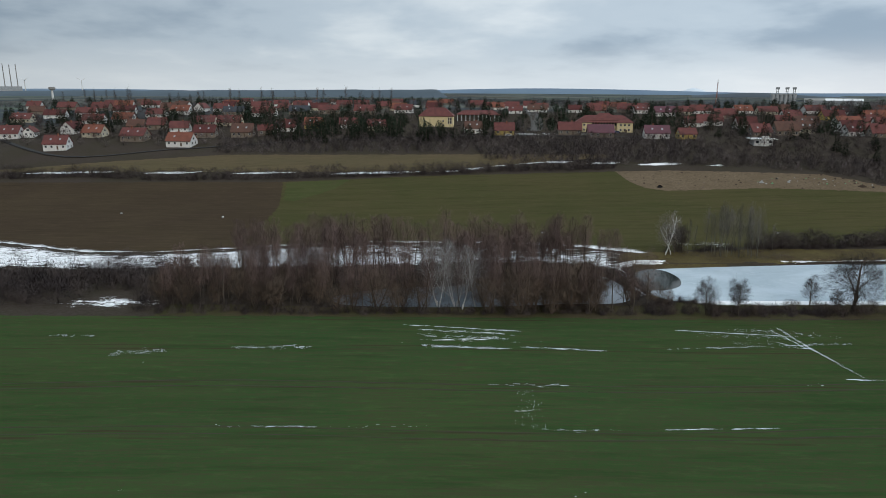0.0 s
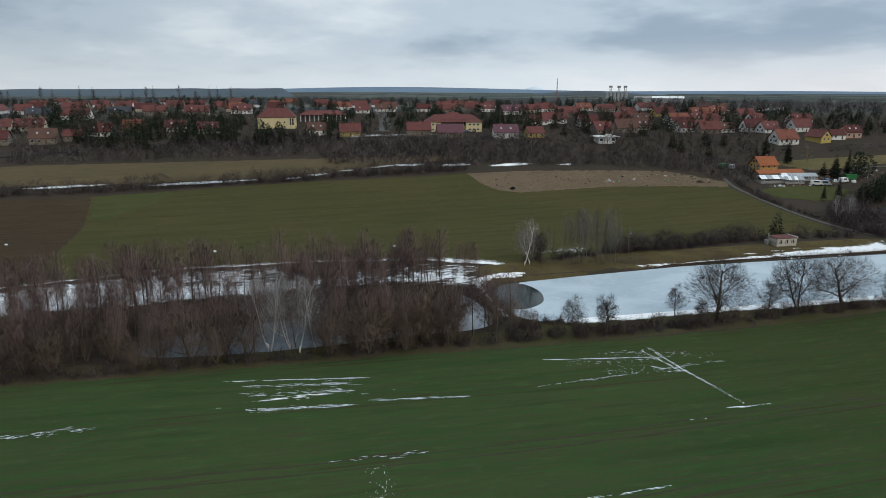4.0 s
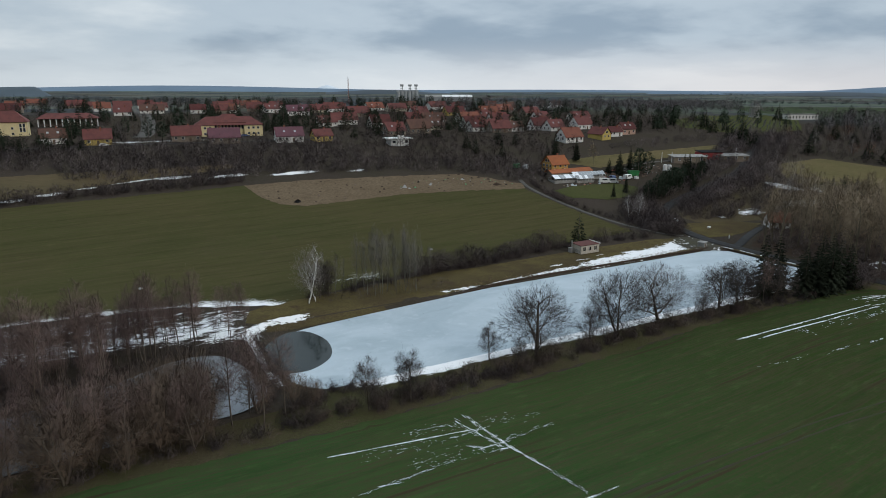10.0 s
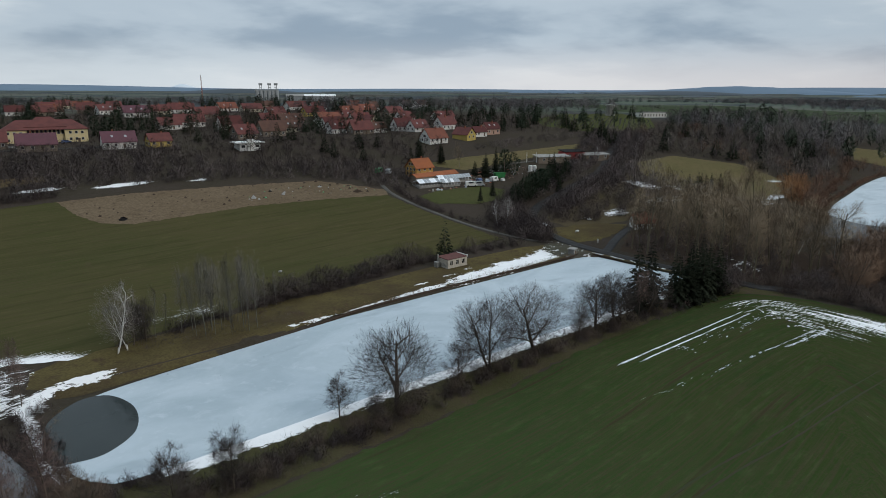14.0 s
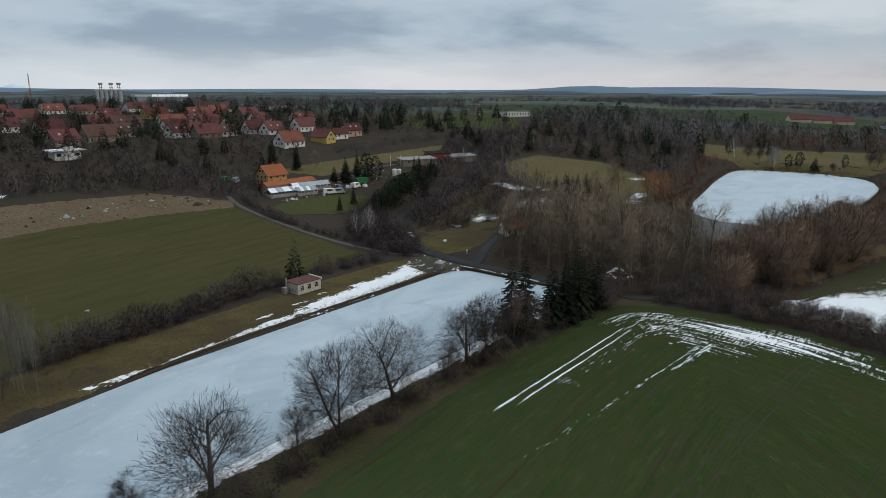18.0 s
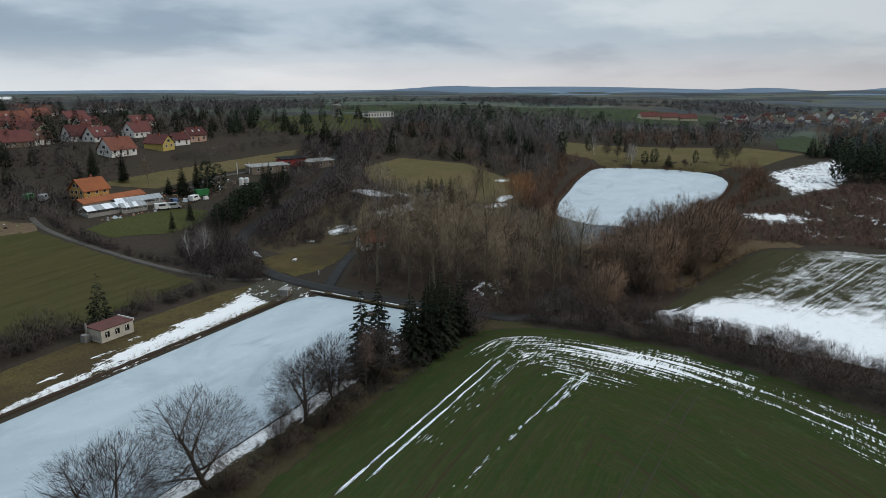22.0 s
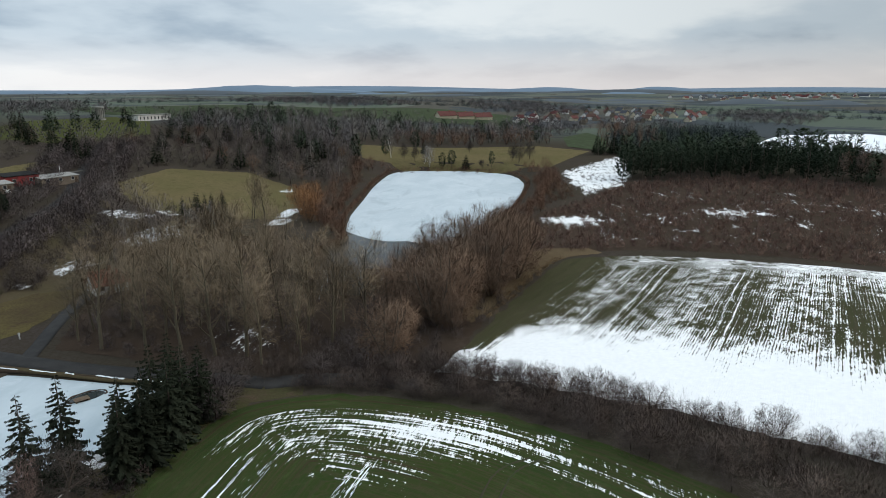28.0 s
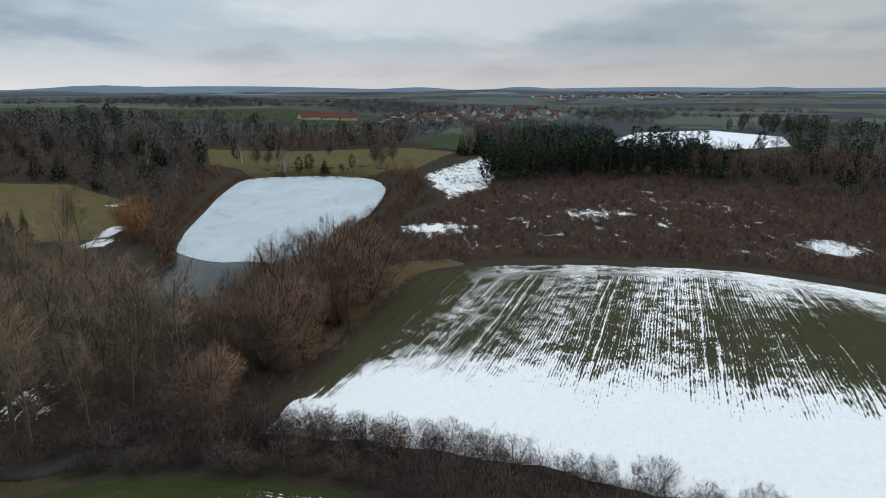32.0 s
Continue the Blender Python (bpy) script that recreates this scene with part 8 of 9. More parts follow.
# the grain silos, the halls beside them and the mast
M_silo = plain("weathered_pale_concrete", (0.36, 0.38, 0.39), (0.30, 0.32, 0.33), 0.3, 0.9)
si = thing("grain_silo", "grey concrete grain silos with three elevator towers", "silo", pose(540, 1083, at(540, 1083) - 1, 0, 0, -26) @ Matrix.Diagonal((0.85, 0.85, 0.74, 1)))
for i in range(6):
    part("silo_cell", Shape().tube([(-18 + 7.2 * i, 0, -2), (-18 + 7.2 * i, 0, 22)], [3.7, 3.7], 14), M_silo, si)
part("headhouse", Shape().box(-22, -3, 22, 22, 3, 25), M_silo, si)
for i, px in enumerate((-11, 5, 17)):
    part("elevator_tower", Shape().box(px - 2.0, -2.0, 25, px - 1.0, -1.0, 37).box(px + 1.0, -2.0, 25, px + 2.0, -1.0, 37).box(px - 2.0, 1.0, 25, px - 1.0, 2.0, 37).box(px + 1.0, 1.0, 25, px + 2.0, 2.0, 37).box(px - 3.4, -2.4, 33.5, px + 3.4, 2.4, 38).box(px - 2.6, -2.4, 28, px + 2.6, 2.4, 29.2), M_metal, si)
for i, (px, py) in enumerate(((590, 1060), (615, 1046))):
    hl = thing("storage_hall", "long pale grey storage hall with a low pitched roof", "hall", pose(px, py, at(px, py), 0, 0, -26), "halls beside the silos")
    part("wall", gable_body(50, 22, 7, 3), M_metal, hl)
    part("roof", roof_slab(50, 22, 7, 3, 0.4, 0.3), M_white if i else M_concrete, hl)
ms = thing("radio_mast", "slender red and white lattice radio mast", "mast", pose(463, 1156, at(463, 1156)))
for a in range(3):
    part("leg", Shape().tube([(1.2 * math.cos(a * 2.1), 1.2 * math.sin(a * 2.1), -1), (0.5 * math.cos(a * 2.1), 0.5 * math.sin(a * 2.1), 38)], [0.28, 0.2], 4), M_brick, ms)
part("antenna", Shape().tube([(0, 0, 36), (0, 0, 40)], [0.7, 0.5], 6), M_white, ms)
for i in range(9):
    part("brace", Shape().tube([(-0.9, 0, 3 + 4 * i), (0.9, 0.3, 5 + 4 * i)], [0.12, 0.12], 3), M_white, ms)

# works on the western skyline
pw = thing("power_station", "grey works hall with a row of thin stacks", "factory", pose(-1350, 2112, at(-1350, 2112), 0, 0, 33))
part("hall", Shape().box(-60, -20, -5, 40, 20, 28), M_metal, pw)
for i in range(5):
    part("stack", Shape().tube([(-38 + 17 * i, 0, 20), (-38 + 17 * i, 0, 96 - 3 * (i % 2))], [1.6, 1.1], 8), M_concrete, pw)
wt = thing("water_tower", "pale mushroom-shaped water tower", "water tower", pose(-780, 1360, at(-780, 1360)))
part("stem", Shape().tube([(0, 0, -2), (0, 0, 19)], [2.2, 1.8], 10), M_white, wt)
part("tank", Shape().tube([(0, 0, 18), (0, 0, 20), (0, 0, 24), (0, 0, 25)], [2, 6, 6, 3], 16), M_concrete, wt)
for i, (px, py) in enumerate(((-1830, 2990), (-1560, 2950))):
    tb = thing("wind_turbine", "white wind turbine standing still", "wind turbine", pose(px, py, at(px, py), 0, 0, 30 * i), "wind turbines on the skyline")
    part("tower", Shape().tube([(0, 0, -3), (0, 0, 58)], [1.9, 1.1], 8), M_white, tb)
    part("nacelle", Shape().box(-1.2, -3, 57, 1.2, 4, 59.5), M_white, tb)
    for b in range(3):
        a = 0.5 + b * 2.094
        part("blade", Shape().tube([(0, -3.4, 58), (12 * math.cos(a), -3.4, 58 + 12 * math.sin(a)), (26 * math.cos(a), -3.4, 58 + 26 * math.sin(a))], [0.7, 0.9, 0.2], 4), M_white, tb)

# the farmyard with the orange house
oh = thing("farmhouse", "ochre two-storey house with an orange tiled roof", "house", pose(228, 305.5, at(228, 305.5)))
M_ochre = plain("ochre_render", (0.50, 0.30, 0.095), (0.43, 0.26, 0.085), 0.35, 0.9, (0.34, 0.21, 0.08))
part("wall", gable_body(9.6, 8, 4.2, 3.5), M_ochre, oh)
M_new_tiles = plain("new_orange_tiles", (0.30, 0.105, 0.045), (0.25, 0.088, 0.042), 0.35, 0.85, (0.18, 0.068, 0.036))
part("roof", roof_slab(9.6, 8, 4.2, 3.5, 0.6), M_new_tiles, oh, "clean orange tiles")
put("chimney", CHIMNEY, oh, pose(1.5, 0.5, 7.9))
for px, pz in ((-3.1, 2.7), (0, 2.7), (3.1, 2.7), (-3.1, 0.6), (3.1, 0.6)):
    w = put("window", WINDOW, oh, pose(px, -4.0, pz))
for py, pz in ((-2.4, 0.6), (0, 0.6), (2.4, 0.6), (-2.4, 2.7), (0, 2.7), (2.4, 2.7), (-0.9, 5.0), (0.9, 5.0)):
    put("window", WINDOW, oh, pose(-4.8, py, pz, 0, 0, -90))
put("door", DOOR, oh, pose(1.5, -4.02, 0))
an = thing("outbuilding", "long low outbuilding with an orange tiled lean-to roof", "outbuilding", pose(230, 297.5, at(230, 297.5), 0, 0, 2))
part("wall", gable_body(25, 5, 2.3, 1.2), WALLS[3], an)
part("roof", roof_slab(25, 5, 2.3, 1.2, 0.4), M_new_tiles, an)


def greenhouse(x, y, L, W, turn, snowy):
    g = thing("greenhouse", "long glass greenhouse with snow lying on its panes" if snowy else "long glass greenhouse with pale dusty panes", "greenhouse", pose(x, y, at(x, y), 0, 0, turn), "greenhouses of the yard")
    n = int(L / 1.5)
    part("base_wall", gable_body(L, W, 0.7, 0.05), M_concrete, g)
    for side in (-1, 1):
        for i in range(n):
            x0 = -L / 2 + i * L / n
            mat = M_snowbank if (hr.random() < (0.72 if snowy else 0.35)) else M_metal
            v = [(x0 + 0.06, side * W / 2, 1.7), (x0 + L / n - 0.06, side * W / 2, 1.7), (x0 + L / n - 0.06, side * 0.05, 3.1), (x0 + 0.06, side * 0.05, 3.1)]
            part("roof_pane", Shape().add(v + [(a, b, c - 0.06) for a, b, c in v], [(0, 1, 2, 3), (7, 6, 5, 4), (0, 4, 5, 1), (1, 5, 6, 2), (2, 6, 7, 3), (3, 7, 4, 0)]), mat, g)
    for i in range(n + 1):
        x0 = -L / 2 + i * L / n
        part("rib", Shape().tube([(x0, -W / 2, 0.5), (x0, -W / 2, 1.68), (x0, 0, 3.14), (x0, W / 2, 1.68), (x0, W / 2, 0.5)], [0.05] * 5, 4), M_white, g)
    return g


greenhouse(222.5, 291.5, 14, 5.5, -6, True)
greenhouse(237, 292.6, 17, 4.8, -10, False)
greenhouse(231, 288.0, 9, 3.6, -10, False)
for x, y, t in ((285.4, 289.2, 0), (287.2, 288.0, 30)):
    tk = thing("water_tank", "tall white plastic water tank", "tank", pose(x, y, at(x, y), 0, 0, t), "tanks in the yard")
    part("body", Shape().tube([(0, 0, -0.1), (0, 0, 2.6), (0, 0, 3.0)], [1.0, 1.0, 0.4], 14), M_white, tk)
    part("lid", Shape().tube([(0, 0, 2.98), (0, 0, 3.15)], [0.3, 0.3], 10), M_dark, tk)
gc = thing("container", "green steel skip container in the yard", "container", pose(262.5, 288, at(262.5, 288), 0, 0, -20))
M_green = plain("green_paint", (0.03, 0.20, 0.06), (0.025, 0.16, 0.05), 0.6, 0.5)
part("body", Shape().add([(-2.2, -1.1, 0), (2.2, -1.1, 0), (2.2, 1.1, 0), (-2.2, 1.1, 0), (-2.7, -1.2, 2.2), (2.7, -1.2, 2.2), (2.7, 1.2, 2.2), (-2.7, 1.2, 2.2)], [(3, 2, 1, 0), (0, 1, 5, 4), (1, 2, 6, 5), (2, 3, 7, 6), (3, 0, 4, 7), (4, 5, 6, 7)]), M_green, gc)
part("rim", Shape().box(-2.75, -1.25, 2.2, 2.75, -1.1, 2.35).box(-2.75, 1.1, 2.2, 2.75, 1.25, 2.35), M_green, gc)


def car(x, y, turn, mat, van, label, lift=0.0):
    c = thing("van" if van else "car", label, "van" if van else "car", pose(x, y, at(x, y) + lift, 0, 0, turn), "vehicles")
    L, W, h = (5.2, 1.95, 2.3) if van else (4.3, 1.75, 1.45)
    prof = [(-L / 2, 0.35), (L / 2, 0.35), (L / 2, 0.85), (L * 0.36, h * 0.55), (L * (0.28 if van else 0.14), h), (-L * (0.49 if van else 0.36), h), (-L / 2, h * (0.9 if van else 0.6))]
    n = len(prof)
    v = [(a, -W / 2, b) for a, b in prof] + [(a, W / 2, b) for a, b in prof]
    part("body", Shape().add(v, [tuple(range(n)), tuple(range(2 * n - 1, n - 1, -1))] + [((i + 1) % n, i, n + i, n + (i + 1) % n) for i in range(n)]), mat, c)
    part("windscreen", Shape().add([(L * 0.355, -W * 0.42, h * 0.58), (L * 0.355, W * 0.42, h * 0.58), (L * (0.285 if van else 0.15), W * 0.38, h * 0.97), (L * (0.285 if van else 0.15), -W * 0.38, h * 0.97)], [(0, 1, 2, 3)]).moved(0.03, 0, 0.02), M_glass, c)
    for sy in (-1, 1):
        part("side_window", Shape().box(-L * 0.28, sy * W / 2 - 0.015, h * 0.62, L * 0.16, sy * W / 2 + 0.015, h * 0.9), M_glass, c)
        for sx in (-0.3, 0.31):
            part("wheel", Shape().tube([(sx * L, sy * (W / 2 - 0.2), 0.33), (sx * L, sy * (W / 2 + 0.02), 0.33)], [0.33, 0.33], 12), M_dark, c)
    return c


M_blue = plain("blue_paint", (0.05, 0.09, 0.20), (0.04, 0.07, 0.16), 0.5, 0.4)
for x, y, t, m, v, l in ((239.6, 283.0, -30, M_white, True, "white delivery van parked in the yard"), (243.0, 281.6, -25, M_metal, True, "grey van parked in the yard"), (255, 284, 15, M_white, True, "white van by the skip"),
                         (216, 313, 40, M_metal, True, "grey van behind the farmhouse"), (213, 316, 30, M_green, True, "green van behind the farmhouse"), (248.5, 287.5, 70, M_blue, False, "blue car parked in the yard"),
                         (316, 291, 5, M_white, False, "white car beside the low sheds"), (112, 434, 10, M_blue, False, "blue car in front of the school"), (-250, 424, 30, M_dark, False, "dark car on the drive of a house"), (40, 414, 5, M_white, False, "white car by a garden fence")):
    car(x, y, t, m, v, l)
for i in range(10):
    x, y = 244 + R.uniform(-1, 20), 284 + R.uniform(-3, 8)
    bx = thing("crate", "pale stacked goods under a sheet in the yard", "crate", pose(x, y, at(x, y), 0, 0, R.uniform(0, 90)), "crates in the yard")
    s = R.uniform(0.5, 1.0)
    part("body", Shape().add([(-s, -s, 0), (s, -s, 0), (s, s, 0), (-s, s, 0), (-s * 0.9, -s * 0.9, s * 1.3), (s * 0.92, -s * 0.9, s * 1.2), (s * 0.9, s * 0.9, s * 1.35), (-s * 0.9, s * 0.9, s * 1.2)], [(3, 2, 1, 0), (0, 1, 5, 4), (1, 2, 6, 5), (2, 3, 7, 6), (3, 0, 4, 7), (4, 5, 6, 7)]), hr.choice((M_white, M_concrete, M_wood, M_metal)), bx)
    part("pallet", Shape().box(-s, -s, -0.02, s, s, 0.12).moved(0, 0, -0.1), M_wood, bx)


def rubble(name, poly, gap, seed, size, mats, label):
    rng = np.random.default_rng(seed)
    V, F, S = [], [], []
    for x, y in spread_points(poly, gap, seed):
        s = size * rng.lognormal(0, 0.5)
        z = at(x, y)
        o = len(V)
        a = rng.uniform(0, 6.28)
        for k in range(4):
            V.append((x + s * math.cos(a + k * 1.57) * rng.uniform(0.6, 1.2), y + s * math.sin(a + k * 1.57) * rng.uniform(0.4, 1.0), z - 0.05))
        V.append((x, y, z + s * rng.uniform(0.4, 0.9)))
        F += [(o + k, o + (k + 1) % 4, o + 4) for k in range(4)]
        S += [int(rng.integers(len(mats)))] * 4
    return tagged(new(name, mesh_np(name, V, F, mats, False, S)), label, "rubble", kind="stuff")


rubble("yard_clutter", [(216, 284), (234, 282), (262, 283), (292, 290), (290, 298), (246, 300), (240, 287), (216, 287)], 1.25, 3, 0.55, [M_wood, M_concrete, M_brick, M_litter, M_metal, M_litter, M_wood], "heaps of boards, stones and scrap in the yard")
rubble("allotment_clutter", [(140, 303), (168, 300), (196, 293), (198, 298), (186, 310), (160, 314), (142, 310)], 1.7, 4, 0.5, [M_wood, M_litter, M_green, M_concrete, M_wood, M_dark], "scrap wood and low beds on the fallow patch")
rubble("fallow_clods", FALLOW, 3.4, 6, 0.5, [M_litter, M_litter, M_wood], "dark clods and tufts on the fallow patch")
pl = thing("brush_pile", "dark heap of cut brushwood on the fallow corner", "brush pile", pose(99, 302, at(99, 302)))
part("tangle", Shape().add([(1.9 * math.cos(a * 0.9) * (1 + 0.2 * math.sin(a * 3)), 1.3 * math.sin(a * 0.9), -0.1) for a in range(7)] + [(0.3, 0, 1.1), (-0.6, 0.2, 0.9)], [(i, (i + 1) % 7, 7 if i < 4 else 8) for i in range(7)] + [(0, 8, 7), (4, 7, 8)]), M_dark, pl)


def low_shed(x, y, L, W, h, turn, wall, roof, label):
    s = thing("shed", label, "shed", pose(x, y, at(x, y), 0, 0, turn), "low sheds beside the lane")
    part("wall", Shape().box(-L / 2, -W / 2, -0.8, L / 2, W / 2, h), wall, s)
    part("roof", Shape().add([(-L / 2 - 0.4, -W / 2 - 0.4, h), (L / 2 + 0.4, -W / 2 - 0.4, h), (L / 2 + 0.4, W / 2 + 0.4, h + 0.7), (-L / 2 - 0.4, W / 2 + 0.4, h + 0.7), (-L / 2 - 0.4, -W / 2 - 0.4, h + 0.2), (L / 2 + 0.4, -W / 2 - 0.4, h + 0.2), (L / 2 + 0.4, W / 2 + 0.4, h + 0.9), (-L / 2 - 0.4, W / 2 + 0.4, h + 0.9)],
                             [(3, 2, 1, 0), (4, 5, 6, 7), (0, 1, 5, 4), (1, 2, 6, 5), (2, 3, 7, 6), (3, 0, 4, 7)]), roof, s)
    n = max(2, int(L / 5))
    for i in range(n):
        put("window", WINDOW, s, pose(-L / 2 + L * (i + 0.5) / n, -W / 2, 1.0))
    put("door", DOOR, s, pose(L * 0.42, -W / 2 - 0.01, 0))
    return s


M_red = plain("red_paint", (0.30, 0.035, 0.035), (0.22, 0.030, 0.030), 0.4, 0.7)
low_shed(310, 296.5, 18, 7, 2.8, -24, WALLS[3], M_concrete, "long low grey shed with a flat felt roof")
low_shed(327.5, 297.5, 12, 7, 3.4, -22, M_red, M_dark, "red-painted shed with a flat roof")
low_shed(337, 289.5, 15, 7, 2.6, -18, WALLS[3], M_concrete, "low grey shed with a pale flat roof")
for x, y in ((295.4, 300.8), (300.7, 298.8), (343.5, 292.5)):
    pl = thing("lamp_post", "pale slender post beside the lane", "post", pose(x, y, at(x, y)), "posts beside the lane")
    part("pole", Shape().tube([(0, 0, -0.3), (0, 0, 5.2)], [0.16, 0.12], 8), M_white, pl)
    part("cap", Shape().tube([(0, 0, 5.2), (0, 0, 5.35)], [0.2, 0.1], 8), M_concrete, pl)
hut = thing("cottage", "small white cottage with an orange roof among poplars", "cottage", pose(245, 199, at(245, 199), 0, 0, -35))
part("wall", gable_body(7.5, 6, 2.5, 2.6), WALLS[0], hut)
part("roof", roof_slab(7.5, 6, 2.5, 2.6), ROOFS[2], hut)
for px in (-2.2, 2.2):
    put("window", WINDOW, hut, pose(px, -3, 0.9))
put("door", DOOR, hut, pose(0, -3.02, 0))
put("chimney", CHIMNEY, hut, pose(1, 0.6, 5.2))

# the small concrete hut on the pond bank
M_hut = plain("dirty_pale_render", (0.50, 0.46, 0.39), (0.40, 0.365, 0.31), 0.8, 0.9, (0.24, 0.22, 0.19), 0.2)
M_felt = plain("rusty_felt_roof", (0.13, 0.055, 0.048), (0.10, 0.048, 0.042), 0.6, 0.85, (0.07, 0.05, 0.045))
sh = thing("pump_hut", "small pale concrete hut with three windows and rusty roof", "hut", pose(158.5, 204.3, at(158.5, 204.3), 0, 0, 0))
body = Shape()
xs = [-3.6, -2.75, -1.75, -0.55, 0.45, 1.65, 2.65, 3.6]
for i in range(7):
    if i % 2 == 0:
        body.box(xs[i], -2.2, -0.5, xs[i + 1], -1.95, 2.55)
    else:
        body.box(xs[i], -2.2, -0.5, xs[i + 1], -1.95, 0.85).box(xs[i], -2.2, 2.05, xs[i + 1], -1.95, 2.55)
body.box(-3.6, -1.95, -0.5, -3.35, 2.2, 2.7).box(3.35, -1.95, -0.5, 3.6, 2.2, 2.55).box(-3.35, 1.95, -0.5, 3.35, 2.2, 2.7).box(-3.35, -1.95, -0.5, 3.35, 1.95, 0.02)
part("wall", body, M_hut, sh)
part("roof", Shape().add([(-3.75, -2.35, 2.56), (3.6, -2.35, 2.56), (3.6, 2.35, 2.72), (-3.75, 2.35, 2.72), (-3.75, -2.35, 2.72), (3.6, -2.35, 2.72), (3.6, 2.35, 2.88), (-3.75, 2.35, 2.88)], [(3, 2, 1, 0), (4, 5, 6, 7), (0, 1, 5, 4), (1, 2, 6, 5), (2, 3, 7, 6), (3, 0, 4, 7)]), M_felt, sh)
part("parapet", Shape().box(3.6, -2.35, 2.5, 3.8, 2.35, 3.0), M_white, sh)
for k in (1, 3, 5):
    w = part("window", Shape().box(xs[k] + 0.02, -2.06, 0.87, xs[k + 1] - 0.02, -2.0, 2.03), M_dark, sh)
    part("sash", Shape().box((xs[k] + xs[k + 1]) / 2 - 0.03, -2.1, 0.87, (xs[k] + xs[k + 1]) / 2 + 0.03, -2.06, 2.03).box(xs[k] + 0.25, -2.09, 1.55, xs[k] + 0.5, -2.065, 1.72), M_white, w)
part("chimney_pipe", Shape().tube([(-4.0, 1.6, -0.3), (-4.0, 1.6, 3.6)], [0.2, 0.2], 8), M_concrete, sh)
part("side_store", Shape().box(-5.0, 0.8, -0.4, -3.7, 2.2, 1.5), M_concrete, sh)
for i in range(5):
    part("graffiti", Shape().box(-3.615, -1.6 + i * 0.62, 0.45 + 0.1 * (i % 2), -3.6, -1.15 + i * 0.62, 1.15 + 0.12 * (i % 3)), M_concrete, sh, "grey painted scrawl")
# the sluice house at the pond's corner
sl = thing("sluice_house", "small square concrete sluice house with a slab roof", "sluice house", pose(194.6, 190.4, at(194.6, 190.4) - 0.1, 0, 0, 18))
part("wall", Shape().box(-1.15, -0.95, -0.6, 1.15, 0.95, 1.7), M_concrete, sl)
part("roof", Shape().box(-1.4, -1.2, 1.7, 1.4, 1.2, 1.95), M_concrete, sl)
part("hatch", Shape().box(-0.4, -0.99, 0.0, 0.4, -0.95, 1.3), M_wood, sl)
mk = thing("road_marker", "white road marker post at the junction", "post", pose(213.4, 194.9, at(213.4, 194.9)))
part("post", Shape().box(-0.09, -0.09, -0.2, 0.09, 0.09, 1.0), M_white, mk)
part("plate", Shape().box(-0.25, -0.05, 0.75, 0.25, 0.05, 1.25), M_white, mk)
st = thing("concrete_block", "pale concrete block lying on the verge", "block", pose(222, 210, at(222, 210), 0, 0, 20))
part("block", Shape().box(-0.8, -0.4, -0.1, 0.8, 0.4, 0.5), M_white, st)
part("ring", Shape().tube([(0, 0, 0.5), (0, 0, 0.62)], [0.15, 0.15], 8), M_metal, st)
# the outlet: a thawed hole in the ice with a plank stage
drape("outlet_water", [(194.2 + 2.75 * math.cos(a * 0.2618) * 0.82 + 1.55 * math.sin(a * 0.2618) * 0.57, 165.1 - 2.75 * math.cos(a * 0.2618) * 0.57 + 1.55 * math.sin(a * 0.2618) * 0.82) for a in range(24)], M_water, 0.6, level=0.008,
      label="dark thawed hole in the ice round the outlet", category="pond")
ou = thing("outlet_stage", "small weathered plank stage at the pond outlet", "stage", pose(192.9, 164.9, 0.0, 0, 0, -35))
for i in range(5):
    part("plank", Shape().box(-1.1 + 0.44 * i, -0.75, 0.30, -0.70 + 0.44 * i, 0.75, 0.36), M_wood, ou)
for px in (-0.9, 0.9):
    part("beam", Shape().box(px - 0.08, -0.7, -0.05, px + 0.08, 0.7, 0.30), M_wood, ou)
part("mud_rim", Shape().tube([(3.0 * math.cos(a * 0.314), 1.75 * math.sin(a * 0.314), 0.02) for a in range(-2, 13)], [0.16 + 0.05 * math.sin(2.3 * a) for a in range(15)], 5).moved(1.0, 0.9, 0), M_litter, ou, "low dark rim of earth and reed")

# the cemetery on the rise
tw = thing("rotunda", "round grey memorial tower with columns and a flat cap", "tower", pose(571, 447, at(571, 447)) @ Matrix.Diagonal((0.72, 0.72, 0.70, 1)))
part("drum", Shape().tube([(0, 0, -1), (0, 0, 12)], [4.2, 4.2], 16), M_concrete, tw)
part("cap", Shape().tube([(0, 0, 13), (0, 0, 14.2)], [6.2, 6.0], 20), M_concrete, tw)
part("plinth", Shape().tube([(0, 0, -1), (0, 0, 1.2)], [7, 6.6], 20), M_concrete, tw)
for i in range(10):
    a = i * 0.6283
    part("column", Shape().tube([(5.4 * math.cos(a), 5.4 * math.sin(a), 1), (5.4 * math.cos(a), 5.4 * math.sin(a), 13)], [0.4, 0.36], 8), M_concrete, tw)
cb = thing("ceremonial_hall", "long low white hall with a row of windows", "hall", pose(596, 419, at(596, 419), 0, 0, -19))
part("wall", Shape().box(-15, -4, -1, 15, 4, 4.2), WALLS[0], cb)
part("roof", Shape().box(-15.6, -4.6, 4.2, 15.6, 4.6, 4.7), M_concrete, cb)
for i in range(9):
    put("window", WINDOW_TALL, cb, pose(-13 + 3.25 * i, -4, 0.9))
stones = []
gr = random.Random(77)
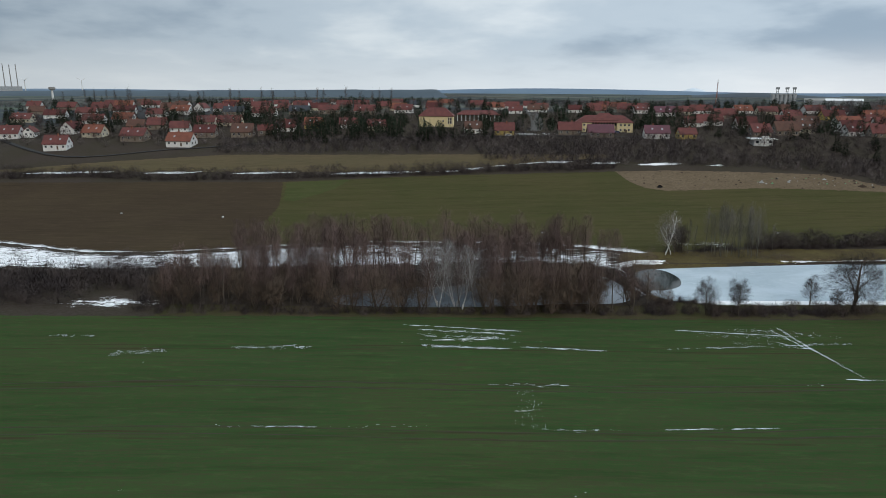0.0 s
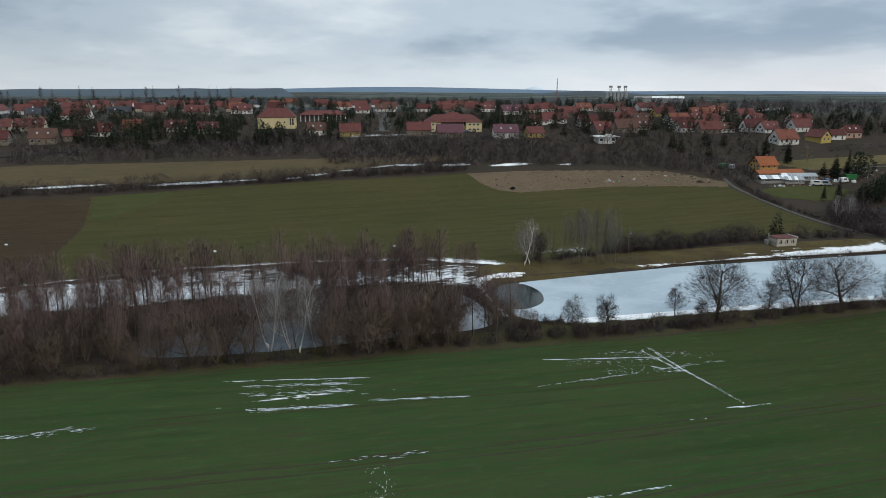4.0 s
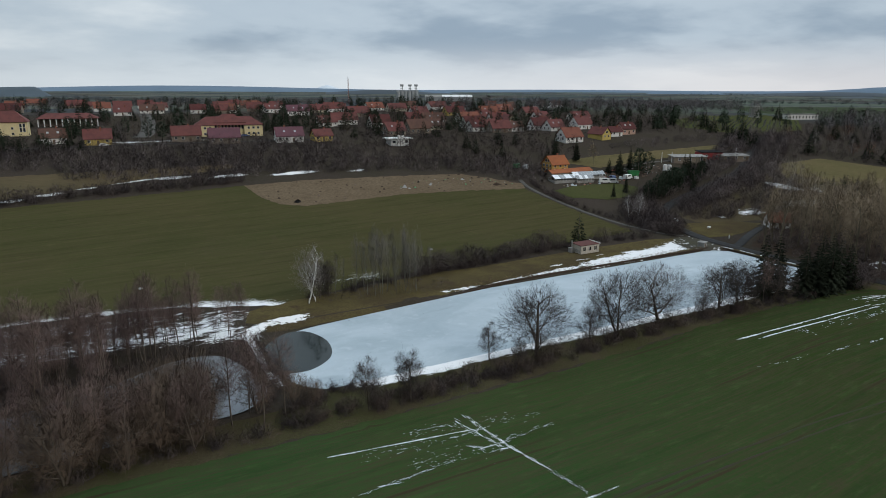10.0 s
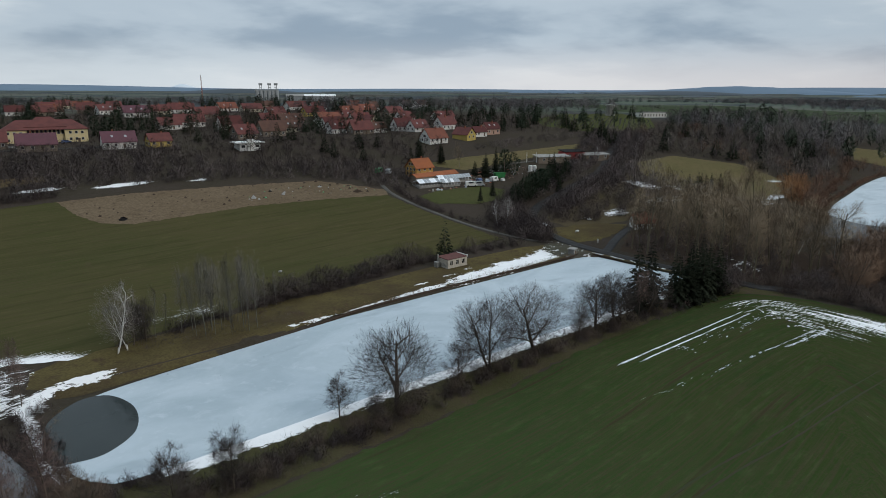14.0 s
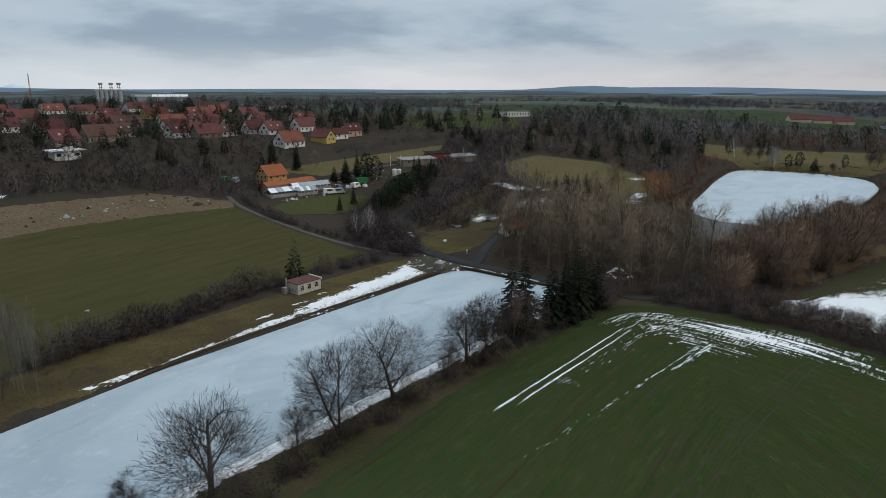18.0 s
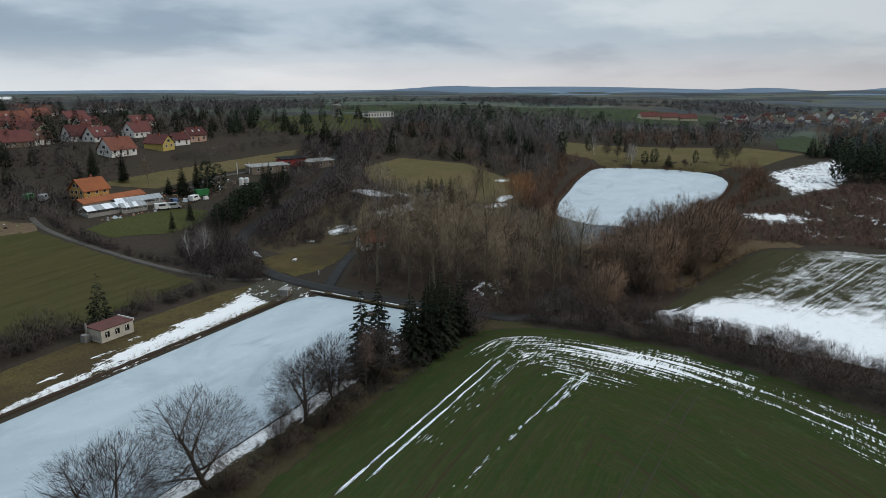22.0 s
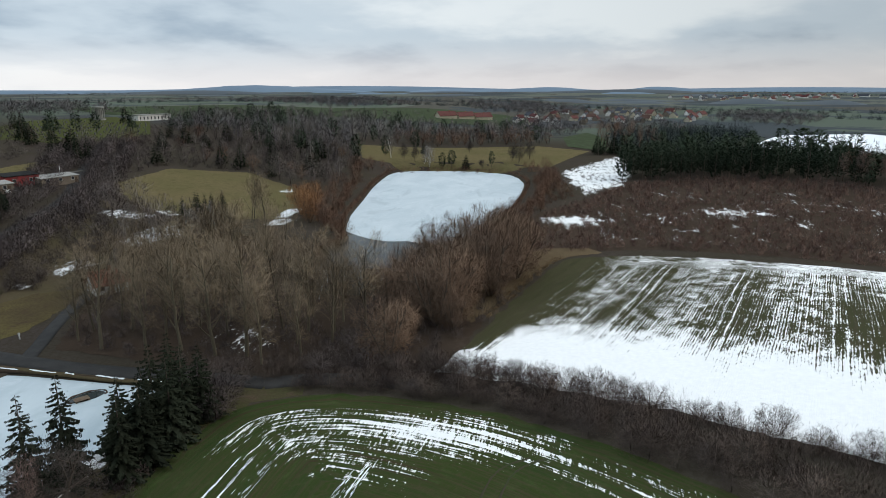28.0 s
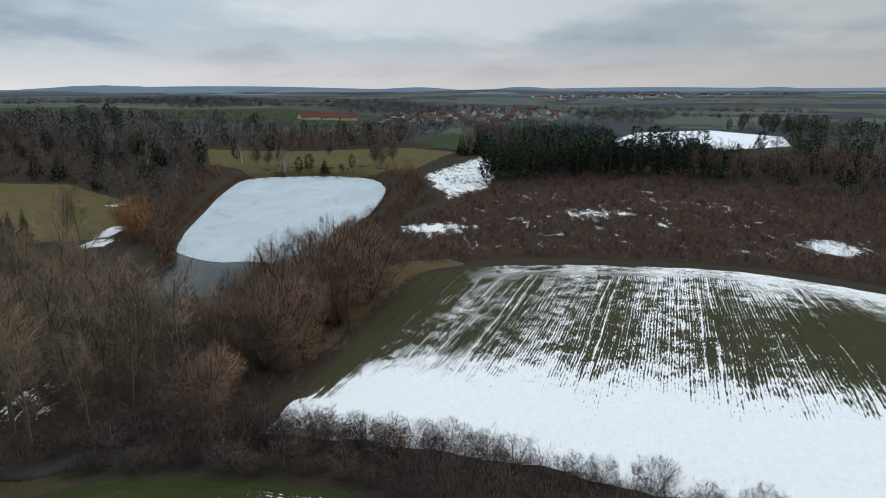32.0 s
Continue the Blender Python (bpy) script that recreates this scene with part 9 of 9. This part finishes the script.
for i in range(10):
    for j in range(22):
        x, y = 420 + 14 * i * 1.02 + gr.uniform(-1, 1), 342 + 9.5 * i + (j - 8) * 4.4 + gr.uniform(-0.5, 0.5)
        if float(poly_distance(np.array([x]), np.array([y]), CEMETERY)[0]) < -2:
            stones.append((x, y))
S1 = Shape()
M_stone = plain("dark_grave_stone", (0.10, 0.10, 0.10), (0.07, 0.07, 0.07), 0.5, 0.8)
for x, y in stones:
    z, s = at(x, y), gr.uniform(0.8, 1.3)
    S1.box(x - 0.5 * s, y - 0.15, z - 0.2, x + 0.5 * s, y + 0.15, z + 1.1 * s)
tagged(new("gravestones", S1.mesh("gravestones", M_stone)), "rows of small grey gravestones on the lawn", "gravestones", kind="stuff")
for x, y, s in ((436, 468, 0.9), (392, 347.5, 0.85), (383.5, 319, 1.0), (371, 306, 0.8), (547, 407, 1.1), (383.6, 328, 0.85), (388, 322, 0.95), (378, 312, 0.7), (430, 470, 0.8), (410, 352, 0.6)):
    plant(far_spruces[gr.randrange(3)], x, y, s, gr.uniform(0, 360), "evergreens of the cemetery", sz=s * 0.9)


# clipped hedges in rows between the graves
for row in range(6):
    thicket("clipped_hedge", along([(416 + 26 * row, 346 + 14 * row), (432 + 26 * row, 372 + 15 * row), (446 + 25 * row, 398 + 12 * row)], 1.6, 0.25, 300 + row), 0.9, 0.9, 20, M_thicket, "low clipped hedge between rows of graves", 300 + row, 0.11, category="hedge")


# trees between the houses, kept clear of walls and streets
def clear_of_houses(pts):
    built = np.array(BUILT + [(106, 446, 40), (38, 446, 30), (-6, 449, 30)])
    out = []
    for x, y in pts:
        if not screens(x, y) and np.all(np.hypot(built[:, 0] - x, built[:, 1] - y) > built[:, 2] * 0.5 + 3.5) and not (54 < x < 92 and y > 440):
            out.append((x, y))
    return out


GARDENS = [(-330, 420), (-120, 412), (60, 418), (160, 394), (420, 345), (500, 470), (560, 640), (420, 860), (0, 940), (-300, 960), (-440, 760)]
a, b, c = picked(GARDENS, 16.0, 230, (0.50, 0.34, 0.16))
forest("bare_garden_trees", far_round, clear_of_houses(a), (0.45, 0.85), M_mauve, "bare dark trees in the gardens of the village", 81)
forest("garden_firs", firs, clear_of_houses(b), (0.5, 0.95), M_spruce, "dark firs in the gardens of the village", 82)
forest("garden_pines", pine_trees, clear_of_houses(c), (0.6, 1.0), M_pine, "dark rounded pines in the gardens of the village", 83)
